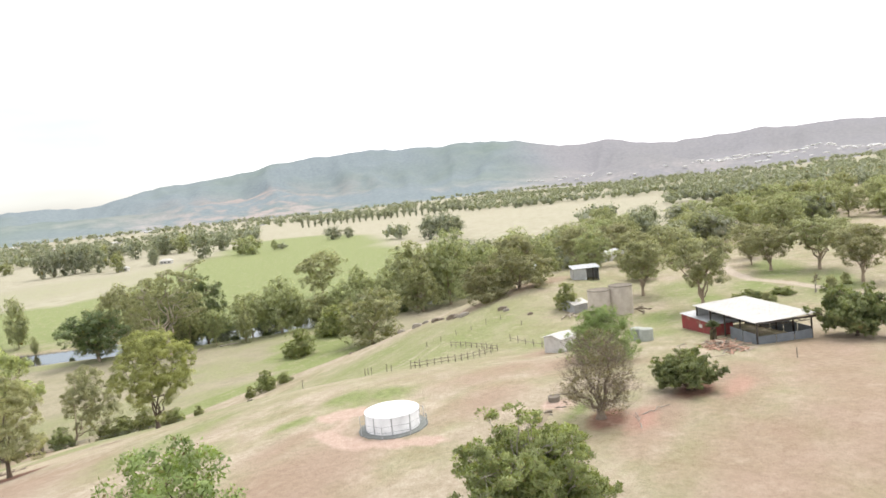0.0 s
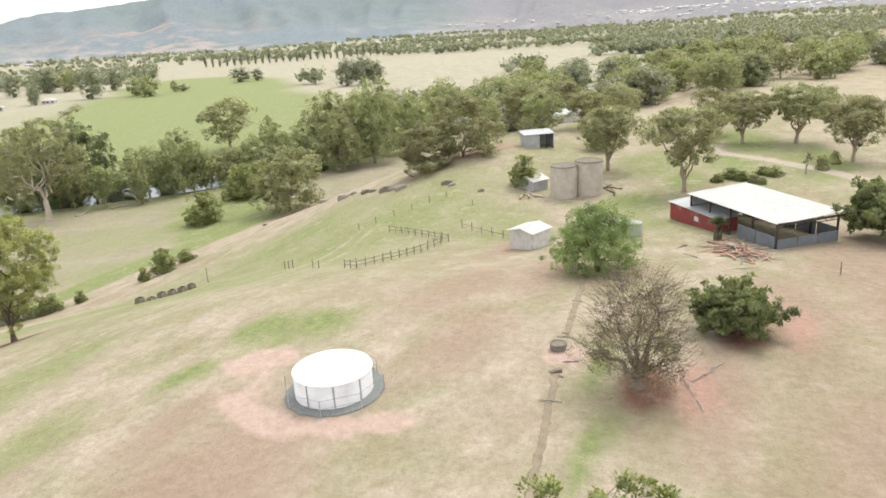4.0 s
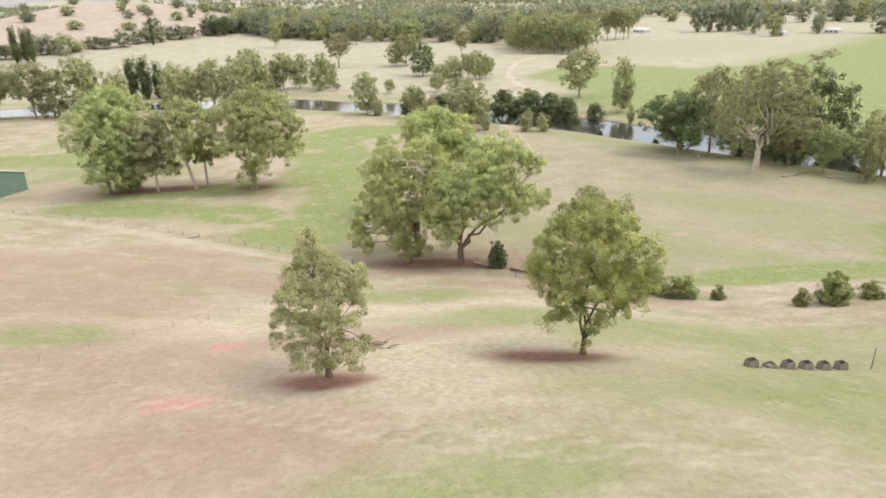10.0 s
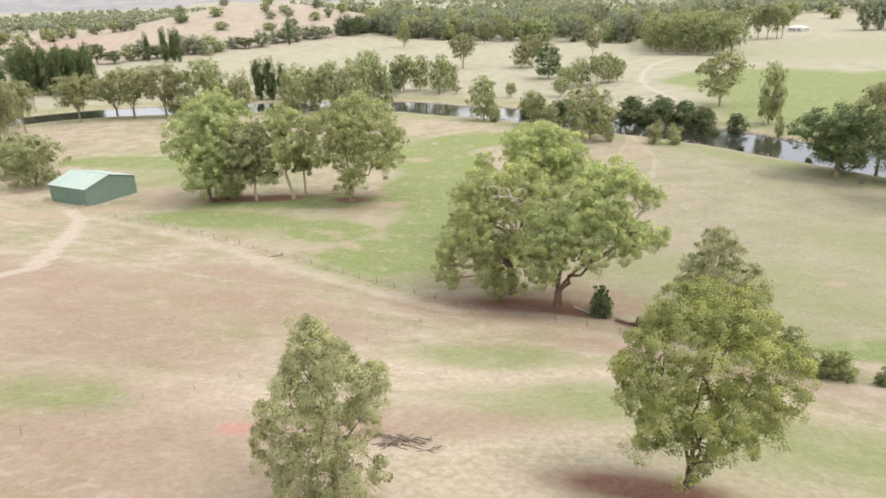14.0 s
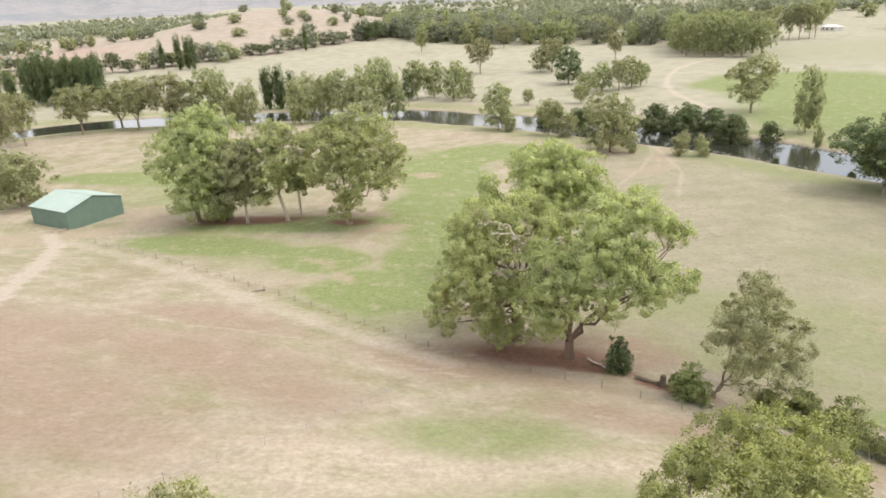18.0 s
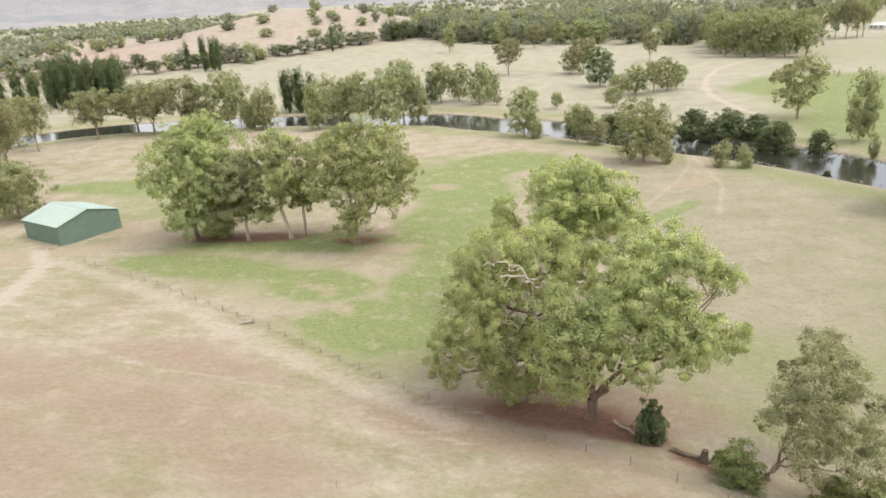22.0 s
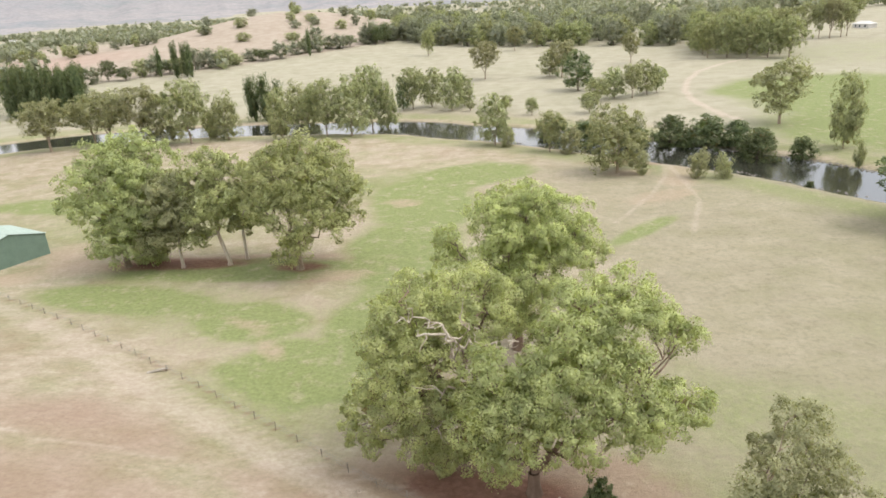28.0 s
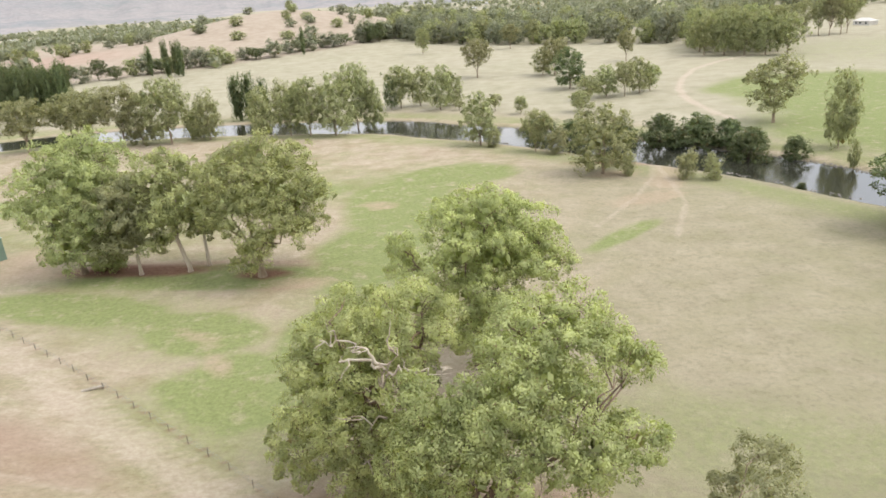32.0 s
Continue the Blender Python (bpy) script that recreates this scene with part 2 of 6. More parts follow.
def wave(x, y, s, seed=0.0):
    """Cheap rolling unevenness, about -1 to 1."""
    return (np.sin(x / s + seed) * np.cos(y / s * 1.13 + seed * 2.1) + 0.6 * np.sin((x * 0.8 + y * 0.9) / s * 1.9 + seed * 3.3) + 0.4 * np.cos((x - y * 1.2) / s * 3.1 + seed)) / 2


def land(x, y, off=None):
    x, y = np.asarray(x, float), np.asarray(y, float)
    up = (glide(x, FOOT_X, FOOT_Y) - y) * (1 + 0.5 * step(45, 110, x) - 0.17 * (1 - step(-35, 5, x)))
    h = glide(up, UP_S, UP_Z)
    z = 2.5 + h * (1 - 0.18 * np.clip((x - 15) / 55, 0, 1) * (1 - step(-12, 20, y)) - 0.65 * step(130, 420, x))
    z = z + 0.28 * wave(x, y, 17.0) * step(-30, 30, up) + 0.10 * wave(x, y, 5.5, 1.0) + 0.12 * wave(x, y, 31.0, 4.0)
    z = z - 0.9 * np.exp(-(((x - 18) / 11) ** 2) - ((y - 46) / 9) ** 2)
    # dry hill across the creek, and low rises further out
    z = z + 35 * np.exp(-(((x + 255) / 150) ** 2) - ((y - 930) / 190) ** 2) + 8 * np.exp(-(((x + 420) / 170) ** 2) - ((y - 700) / 130) ** 2)
    far = np.hypot(x, y)
    z = z + step(900, 3200, far) * 9 * (1 + wave(x, y, 260.0, 2.0))
    if off is None:
        off, _ = river_off(x, y)
    edge = off - 2.0 + 0.9 * wave(x, y, 6.0, 3.0)
    bank = step(7.0, 13.5, edge) * 0.62 + step(11, 38, edge) * 0.38
    return z * bank + (1 - bank) * (-1.6 + 1.2 * step(5, 8.5, edge))


def land1(x, y):
    return float(land(np.array([x]), np.array([y]))[0])


def lines(spans):
    out = []
    for a, b, n in spans:
        out.append(np.linspace(a, b, n, endpoint=False))
    return np.concatenate(out)


gx = lines([(-4700, -1200, 24), (-1200, -420, 30), (-420, -130, 60), (-130, -60, 40), (-60, 80, 130), (80, 260, 95), (260, 520, 50), (520, 1300, 36), (1300, 4701, 26)])
gy = lines([(-4700, -900, 18), (-900, -120, 30), (-120, -60, 25), (-60, 130, 170), (130, 380, 150), (380, 760, 90), (760, 1700, 75), (1700, 4701, 45)])
GX, GY = np.meshgrid(gx, gy)
OFF, SIDE = river_off(GX, GY)
GZ = land(GX, GY, OFF)


def sheet_mesh(name, X, Y, Z):
    ny, nx = X.shape
    co = np.stack([X, Y, Z], -1).reshape(-1, 3)
    i = np.arange(ny * nx).reshape(ny, nx)
    q = np.stack([i[:-1, :-1], i[:-1, 1:], i[1:, 1:], i[1:, :-1]], -1).reshape(-1, 4)
    return raw_mesh(name, co, q)


def raw_mesh(name, co, faces, smooth=True):
    """A mesh of equal faces straight from arrays."""
    me = bpy.data.meshes.new(name)
    n, k = faces.shape
    me.vertices.add(len(co))
    me.vertices.foreach_set("co", np.asarray(co, np.float32).ravel())
    me.loops.add(n * k)
    me.loops.foreach_set("vertex_index", np.asarray(faces, np.int32).ravel())
    me.polygons.add(n)
    me.polygons.foreach_set("loop_start", np.arange(0, n * k, k, dtype=np.int32))
    me.polygons.foreach_set("use_smooth", np.full(n, smooth))
    me.update(calc_edges=True)
    return me


def blot(x, y, cx, cy, rx, ry, turn=0.0, soft=0.45):
    """1 inside an ellipse, fading to 0 at its uneven edge."""
    c, s = math.cos(radians(turn)), math.sin(radians(turn))
    u, v = ((x - cx) * c + (y - cy) * s) / rx, (-(x - cx) * s + (y - cy) * c) / ry
    return 1 - step(1 - soft, 1 + soft, np.hypot(u, v) + 0.14 * wave(x, y, max(rx, ry) * 0.3, cx))


def ribbon(x, y, pts, width):
    """1 along a line of points, fading out over its width."""
    best = np.full(np.shape(x), 1e9)
    for (ax, ay), (bx, by) in zip(pts[:-1], pts[1:]):
        dx, dy = bx - ax, by - ay
        u = np.clip(((x - ax) * dx + (y - ay) * dy) / (dx * dx + dy * dy), 0, 1)
        best = np.minimum(best, np.hypot(x - ax - u * dx, y - ay - u * dy))
    return 1 - step(width * 0.35, width, best)


UP = (glide(GX, FOOT_X, FOOT_Y) - GY) * (1 + 0.5 * step(45, 110, GX) - 0.17 * (1 - step(-35, 5, GX)))
plain_side = 1 - step(-8, 4, UP)
green = np.zeros_like(GX)
for args in ((-53, 150, 19, 6, -12), (-28, 141, 12, 7, -22), (-14, 125, 13, 9, -20), (-7, 138, 8, 18, 0), (-6, 172, 12, 26, 6), (-7, 208, 13, 28, 8), (4, 232, 17, 12, 20), (-99, 213, 26, 8, -5), (-60, 215, 40, 16, 14), (-36, 163, 26, 6, 0)):
    green = np.maximum(green, 0.95 * blot(GX, GY, *args))
for args in ((84, 83, 36, 4.5, -4), (118, 96, 15, 11, 20), (130, 108, 18, 9, -10), (58, 84, 12, 3.5, -12), (112, 98, 16, 9, 10), (104, 91, 14, 5, 10)):
    green = np.maximum(green, 1.0 * blot(GX, GY, *args, 0.5))
for args in ((62, 96, 30, 6, -32), (40, 99, 20, 5, -35), (100, 98, 36, 12, -30), (39.5, 113, 3.5, 2, 0), (44, 112, 30, 12, -20), (86, 122, 30, 10, -35), (128, 106, 22, 10, -20), (145, 100, 18, 9, -20)):
    green = np.maximum(green, 0.45 * blot(GX, GY, *args, 0.7))
for args in ((350, 320, 280, 105, 42), (185, 290, 90, 62, 20), (250, 210, 90, 50, 20), (150, 345, 50, 42, 0), (165, 300, 60, 55, 10), (560, 480, 200, 90, 45)):
    green = np.maximum(green, 0.82 * blot(GX, GY, *args, 0.25))
for args in ((2.2, 3.2, 2.6, 1.4, -30), (11, 1, 6, 4, 0), (12.4, -3, 4, 3, 0), (4, 74, 12, 5, 0), (36, 52, 22, 10, -10), (42, 24, 16, 10, -20), (56, -4, 10, 6, 0), (95, -20, 14, 6, 10), (100, -45, 22, 5, 5), (70, -20, 7, 5, 0), (64, 12, 16, 8, -20), (-8, 8, 6, 3, 0), (14, 60, 16, 6, 0), (30, 30, 22, 8, -15), (60, 36, 20, 10, -15), (2, 20, 14, 5, 10), (-35, 55, 8, 5, 0), (50, 22, 40, 26, -15), (66, -21, 6, 4, 0), (98, -33, 8, 4, 0), (116, -37, 10, 5, 0), (56, -24, 4, 3, 0)):
    green = np.maximum(green, 0.58 * blot(GX, GY, *args, 0.8))
for args in ((98, -33, 8, 4, 0), (116, -37, 12, 5, 0), (84, -26, 6, 3, 0), (70, -20, 6, 3.5, 0), (104, -48, 14, 3, 5), (128, -34, 10, 4, 0), (2.5, 3.6, 2.8, 1.4, -20), (11.5, 3.0, 3.6, 2.2, 0), (13.2, -1.5, 2.6, 2.2, 0), (10, -25.5, 4.5, 0.8, -8), (-1, -26.5, 5, 0.9, -8)):
    green = np.maximum(green, 0.85 * blot(GX, GY, *args, 0.8))
for args in ((-34, 143, 28, 12, -20), (-18, 118, 16, 8, -25), (-4, 150, 14, 24, 0), (-70, 190, 30, 14, 0), (-12, 225, 22, 20, 0)):
    green = np.maximum(green, 0.5 * blot(GX, GY, *args, 0.9))
green = np.maximum(green, 0.5 * step(12, 18, OFF) * (1 - step(20, 34, OFF)))
brown = np.zeros_like(GX)
for args in ((-31, 93, 17, 8, -15), (-37, 70, 18, 9, -8), (-44, 80, 20, 10, -20), (-18, 84, 10, 6, -20), (4, 94, 22, 4, -18), (-10, -8, 12, 6, 0), (-6, 52, 18, 4, 15), (8, -33, 9, 2.6, 0), (22, -38, 14, 4, 0), (-62, 95, 24, 10, 0), (26, 78, 20, 4, -20), (46, -8, 8, 3, 0), (-34, 107, 14, 5, -15), (36, -46, 20, 7, 0), (16, -50, 22, 8, 0), (0, -42, 14, 6, 0), (40, -58, 26, 8, 0)):
    brown = np.maximum(brown, 0.75 * blot(GX, GY, *args, 0.9))
for args in ((-25, 44, 16, 12, 0), (-16, 28, 14, 8, 0), (-34, 52, 14, 10, 0), (11.8, -15, 7, 3.5, -10), (25, -10, 11, 4, -10), (-4.2, -0.8, 5.5, 2.2, 0), (-17, 6, 8, 3, 0), (30, -16, 9, 3, 0)):
    brown = np.maximum(brown, 0.7 * blot(GX, GY, *args, 0.9))
# Brown soil under the trees, darkened to paint in their ground shadow.
for args in ((-22, 160, 7, 3, 0), (-38, 166, 30, 5, 0), (12, 101, 16, 6, 0), (13.5, 43.5, 7, 2.6, -8), (-8, 38.8, 4.5, 2.0, 0), (48, 242, 12, 5, 0), (95, 18, 16, 5, -25)):
    brown = np.maximum(brown, 1.25 * blot(GX, GY, *args, 0.6))
for args in ((250, 470, 130, 70, 20), (330, 430, 150, 60, 40)):
    green = np.maximum(green, 0.30 * blot(GX, GY, *args, 0.5))
red = np.zeros_like(GX)
for args in ((-17.0, 50.2, 1.7, 1.1, 0), (-18.6, 35.8, 2.8, 1.3, 0)):
    red = np.maximum(red, blot(GX, GY, *args, 0.35))
for args in ((7.5, -31.5, 4.0, 1.6, 0), (20, -38, 6, 1.6, 0)):
    red = np.maximum(red, 0.5 * blot(GX, GY, *args, 0.6))
bare = np.zeros_like(GX)
for args in ((10.2, -23.4, 2.0, 1.4, 0), (-86, 158, 14, 4.5, 25), (-78, 175, 8, 7, 0), (-72, 166, 7, 5, 0), (-97, 150, 12, 8, 0), (-77, 177, 8, 4.5, -30), (-74, 167, 7, 3, -20), (-17, 160, 7, 3, 0), (-12.7, 208, 5, 3, 0), (61.5, 108, 3.0, 1.6, 0), (58, 224, 5, 14, -15), (50, 205, 10, 5, 30), (-21, 131, 5, 1.8, -50), (-27, 139, 6, 1.6, -30), (-10.8, 205, 4, 2, 20), (46, 228, 8, 4, 20)):
    bare = np.maximum(bare, 0.62 * blot(GX, GY, *args, 0.6))
pink = np.zeros_like(GX)  # raw subsoil thrown up round the tank
for args in ((5.6, -1.1, 2.8, 1.9, -57), (-1.7, -6.8, 0.9, 1.6, 20), (10.6, -22.8, 2.0, 1.1, -40), (0.0, -15.0, 0.9, 0.9, 0)):
    pink = np.maximum(pink, 0.9 * blot(GX, GY, *args, 0.3))
pink = np.maximum(pink, 0.85 * ribbon(GX, GY, [(-0.4, -3.4), (-1.3, -5.2), (-2.2, -7.0), (-2.1, -9.0), (-1.4, -11.3), (-0.5, -13.6), (0.2, -15.4)], 1.5))
pink = np.maximum(pink, 0.45 * ribbon(GX, GY, [(3.4, -2.9), (1.0, -3.4), (-0.6, -2.0)], 1.6))
pale = np.zeros_like(GX)  # paler, pinker ground across the middle of the slope
for args in ((4, 46, 34, 17, 0), (-4, 66, 24, 8, -8), (22, 67, 20, 6, -10), (-20, 56, 18, 10, 0)):
    pale = np.maximum(pale, 0.75 * blot(GX, GY, *args, 0.8))
litter_shade = np.zeros_like(GX)  # bark and leaf litter under the crowns, with the trees' shade painted in
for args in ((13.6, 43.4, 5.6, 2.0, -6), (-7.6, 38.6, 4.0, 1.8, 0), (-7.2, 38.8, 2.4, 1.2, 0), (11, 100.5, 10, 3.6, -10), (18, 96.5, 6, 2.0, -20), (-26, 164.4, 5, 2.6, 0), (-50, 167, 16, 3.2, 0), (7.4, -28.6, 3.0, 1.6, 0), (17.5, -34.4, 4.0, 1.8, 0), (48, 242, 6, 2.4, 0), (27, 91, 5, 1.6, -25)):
    litter_shade = np.maximum(litter_shade, 0.8 * blot(GX, GY, *args, 0.6))
track = ribbon(GX, GY, [(-92, 158), (-84, 148), (-77, 133), (-69, 112), (-65, 100), (-66, 86), (-74, 70)], 1.9)
track = np.maximum(track, 0.6 * ribbon(GX, GY, [(175, 474), (150, 462), (131, 444), (112, 418), (98, 382), (91, 356), (88, 330), (90, 300), (93, 288)], 2.6))
track = np.maximum(track, 0.75 * ribbon(GX, GY, [(150, -18), (118, -26), (105.6, -31.7), (99.7, -39.6), (92, -46), (85.4, -50.6), (72, -60)], 2.2))
track = np.maximum(track, 0.2 * ribbon(GX, GY, [(2, -40), (7, -27.5), (10.5, -21.5), (30, -21.0)], 0.9))
for line in ([(-76, 148), (-52, 135), (-29, 119), (-8, 105), (4, 100)], [(-60, 112), (-40, 104), (-22, 102), (-10, 97), (2, 92)], [(-62, 60), (-30, 44), (0, 27), (26, 18), (60, 20)], [(-60, 57), (-30, 41.5), (0, 24.5), (26, 15.5), (60, 17)], [(-46, 30), (-20, 17), (6, 11), (30, 10)], [(30, 66), (50, 60), (70, 50), (96, 40)]):
    track = np.maximum(track, 0.34 * ribbon(GX, GY, line, 0.9))
track = np.maximum(track, 0.40 * ribbon(GX, GY, [(-82, 151), (-57, 136), (-35, 119.5), (-14, 105.5), (0, 97)], 3.2))
track = np.maximum(track, 0.34 * ribbon(GX, GY, [(57, 238), (54, 222), (47, 205), (36, 186)], 1.3))
track = np.maximum(track, 0.34 * ribbon(GX, GY, [(58, 238), (58, 220), (57, 200), (50, 178)], 1.3))
track = np.maximum(track, 0.22 * ribbon(GX, GY, [(34, 164), (45, 190), (54, 212), (58, 240)], 1.6))
green = np.maximum(green, 0.8 * blot(GX, GY, 41, 181, 12, 2.6, 48, 0.6))
litter_shade = np.maximum(litter_shade, 0.42 * ribbon(GX, GY, [(-78, 152.4), (-56, 139.4), (-33, 124.4), (-10.4, 108.9), (-3.4, 103.4)], 0.6))  # rank growth under the wire
creek_y = 520 + 215 * np.clip((GX + 330) / 236, 0, 1.6) ** 2
hill = step(-5, 25, GY - creek_y) * (1 - step(-115, -70, GX - 0.12 * (GY - 700))) * (1 - step(1050, 1250, GY)) * step(-900, -640, GX)
red = np.maximum(red, 0.75 * blot(GX, GY, -420, 640, 110, 55, 20, 0.5))

ground_mesh = sheet_mesh("ground", GX, GY, GZ)
for name, values in (("green", green), ("brown", brown), ("red", red), ("bare", bare), ("pink", pink), ("pale", pale), ("litter_shade", litter_shade), ("paddock", (SIDE > 0) * step(14, 40, OFF)), ("flat", plain_side * (1 - step(0, 1, (SIDE > 0) * 1.0)) * step(10, 45, GX)), ("track", track), ("wet", 1 - step(9.5, 14.0, OFF + 1.2 * wave(GX, GY, 4.0, 2.0))), ("dryhill", hill)):
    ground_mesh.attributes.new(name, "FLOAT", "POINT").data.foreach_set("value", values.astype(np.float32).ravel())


def ground_material():
    m = mat("dry_pasture")
    k = Nodes(m)
    wide, mid, patch, fine = k.noise(0.016, 5), k.noise(0.11, 6, 0.65), k.noise(0.34, 6, 0.68), k.noise(1.5, 6, 0.72)
    speck = k.noise(5.0, 4, 0.7)
    streak = k.noise(0.16, 5, 0.6, stretch=(0.8, 1.1, 1))
    tread = k.noise(0.55, 5, 0.7, stretch=(0.7, 1.0, 1))  # worn lines along the contour
    straw = k.mix(k.ramp(fine, 0.32, 0.70), (0.345, 0.282, 0.212, 1), (0.490, 0.418, 0.330, 1))
    straw = k.mix(k.ramp(patch, 0.36, 0.66), k.mix(0.42, straw, (0.215, 0.190, 0.120, 1)), straw)
    straw = k.mix(k.math("MULTIPLY", k.ramp(tread, 0.50, 0.72), 0.26), straw, (0.60, 0.53, 0.425, 1))
    straw = k.mix(k.math("MULTIPLY", k.ramp(speck, 0.55, 0.68), 0.40), straw, (0.165, 0.150, 0.090, 1))
    grass = k.mix(k.ramp(fine, 0.30, 0.72), (0.150, 0.185, 0.068, 1), (0.262, 0.300, 0.120, 1))
    grass = k.mix(k.math("MULTIPLY", k.ramp(patch, 0.52, 0.74), 0.7), grass, straw)
    grass = k.mix(k.math("MULTIPLY", k.ramp(speck, 0.54, 0.66), 0.4), grass, (0.105, 0.125, 0.055, 1))
    soil = k.mix(k.ramp(fine, 0.28, 0.74), (0.262, 0.184, 0.137, 1), (0.352, 0.258, 0.198, 1))
    soil = k.mix(k.math("MULTIPLY", k.ramp(patch, 0.52, 0.70), 0.38), soil, straw)
    redsoil = k.mix(k.ramp(fine, 0.3, 0.7), (0.37, 0.205, 0.160, 1), (0.47, 0.290, 0.236, 1))
    clay = k.mix(k.ramp(fine, 0.3, 0.7), (0.335, 0.255, 0.185, 1), (0.43, 0.34, 0.26, 1))
    rose = k.mix(k.ramp(fine, 0.35, 0.7), (0.41, 0.296, 0.240, 1), (0.51, 0.395, 0.33, 1))

    def spread(name, gain=1.0, rough=0.5):
        """The mask, broken up by the grain."""
        a = k.math("MULTIPLY", k.attr(name), gain)
        j = k.math("ADD", k.math("MULTIPLY", mid, rough), k.math("MULTIPLY", patch, rough))
        j = k.math("SUBTRACT", k.math("ADD", j, k.math("MULTIPLY", fine, rough * 0.6)), rough * 1.3)
        return k.ramp(k.math("ADD", a, j), 0.22, 0.80)

    stray_green = k.math("MULTIPLY", k.ramp(k.math("ADD", k.math("MULTIPLY", wide, 0.45), k.math("MULTIPLY", streak, 0.55)), 0.46, 0.60), 0.55)
    stray_soil = k.math("MULTIPLY", k.ramp(k.math("ADD", k.math("MULTIPLY", mid, 0.5), k.math("MULTIPLY", streak, 0.5)), 0.49, 0.65), 0.55)
    col = k.mix(stray_green, straw, grass)
    col = k.mix(stray_soil, col, soil)
    col = k.mix(k.math("MULTIPLY", k.attr("paddock"), 0.82), col, k.mix(k.ramp(mid, 0.35, 0.65), (0.296, 0.280, 0.205, 1), (0.392, 0.370, 0.285, 1)))
    col = k.mix(k.math("MULTIPLY", k.attr("flat"), 0.62), col, k.mix(k.ramp(mid, 0.35, 0.65), (0.236, 0.220, 0.146, 1), (0.322, 0.298, 0.210, 1)))
    tuft = k.noise(1.1, 3, 0.5)
    col = k.mix(k.math("MULTIPLY", k.math("MULTIPLY", k.attr("flat"), k.ramp(tuft, 0.50, 0.62)), 0.42), col, k.mix(k.ramp(patch, 0.4, 0.6), (0.190, 0.180, 0.118, 1), (0.260, 0.238, 0.170, 1)))
    col = k.mix(k.math("MULTIPLY", spread("pale", 1.0, 0.6), 0.62), col, k.mix(k.ramp(fine, 0.3, 0.7), (0.38, 0.300, 0.225, 1), (0.60, 0.505, 0.405, 1)))
    col = k.mix(k.math("MULTIPLY", spread("brown", 1.2, 0.42), 0.74), col, soil)
    col = k.mix(k.math("MULTIPLY", spread("green", 1.15, 0.8), 0.9), col, grass)
    col = k.mix(k.math("MULTIPLY", spread("bare", 1.0, 0.5), 0.9), col, clay)
    col = k.mix(spread("red", 1.12, 0.5), col, redsoil)
    col = k.mix(k.math("MULTIPLY", spread("pink", 1.35, 0.42), 0.95), col, rose)
    col = k.mix(k.math("MULTIPLY", spread("litter_shade", 1.2, 0.6), 0.9), col, k.mix(k.ramp(fine, 0.3, 0.7), (0.135, 0.062, 0.044, 1), (0.255, 0.140, 0.102, 1)))
    col = k.mix(k.math("MULTIPLY", k.attr("dryhill"), 0.8), col, k.mix(k.ramp(mid, 0.3, 0.7), (0.31, 0.245, 0.20, 1), (0.40, 0.335, 0.275, 1)))
    col = k.mix(k.math("MULTIPLY", spread("track", 1.35, 0.4), 0.9), col, k.mix(k.ramp(fine, 0.3, 0.7), (0.37, 0.305, 0.245, 1), (0.50, 0.43, 0.355, 1)))
    col = k.mix(k.attr("wet"), col, k.mix(k.ramp(fine, 0.35, 0.65), (0.07, 0.062, 0.04, 1), (0.17, 0.15, 0.10, 1)))
    k.surface(col, 0.95, 0.0, k.math("ADD", k.math("MULTIPLY", speck, 0.6), k.math("ADD", fine, k.math("MULTIPLY", patch, 1.5))), 0.8, 0.25, 0.1)
    return m


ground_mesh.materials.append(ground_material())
ground = tagged(new("ground", ground_mesh), "dry straw-coloured pasture with green and bare earth patches", "ground", kind="structure")

# ---- river ----
wm = mat("river_water")
k = Nodes(wm)
rip = k.noise(0.5, 3, stretch=(1, 1, 1))
wb = k.surface((0.030, 0.030, 0.024, 1), 0.11, 0.0, rip, 0.02, 0.05, 0.5)
wb.inputs["IOR"].default_value = 2.5
tang = np.gradient(RIVER, axis=0)
tang /= np.linalg.norm(tang, axis=1)[:, None]
side = np.stack([-tang[:, 1], tang[:, 0]], 1)
rows = [RIVER + side * w for w in (-22, -11, 0, 11, 22)]
wx, wy = np.stack([r[:, 0] for r in rows], 1), np.stack([r[:, 1] for r in rows], 1)
water_mesh = sheet_mesh("river_water", wx, wy, np.zeros_like(wx))
water_mesh.materials.append(wm)
tagged(new("water", water_mesh), "still dark river reflecting the bright sky", "river", kind="structure")

# ---- distant ranges ----
RIDGE_B = np.array([-70.0, -50, -36, -29, -20, -8, 5, 15, 22, 30, 35, 38, 43, 48, 52, 60, 67, 71, 75, 80, 85, 90, 96, 110, 140])
RIDGE_E = np.array([20.0, 30, 36, 31, 24, 22, 20, 24, 30, 33, 34, 46, 53, 67, 72, 71, 67, 54, 52, 41, 43, 43, 37, 36, 30]) / 1000 - 0.0068
bear = np.radians(np.linspace(-70, 140, 760))
rad = np.concatenate([np.linspace(2300, 3000, 8), np.linspace(3060, 4450, 60), np.linspace(4480, 4600, 3)])
B, R = np.meshgrid(bear, rad)
rise = step(2500, 4250, R) ** 1.35
bx, by = R * np.sin(B), R * np.cos(B)
crest = glide(np.degrees(B), RIDGE_B, RIDGE_E) * 4330 + 40


def lattice(x, y, seed):
    """Value noise, 0 to 1."""
    xi, yi = np.floor(x).astype(np.int64), np.floor(y).astype(np.int64)
    u, v = x - xi, y - yi
    u, v = u * u * (3 - 2 * u), v * v * (3 - 2 * v)

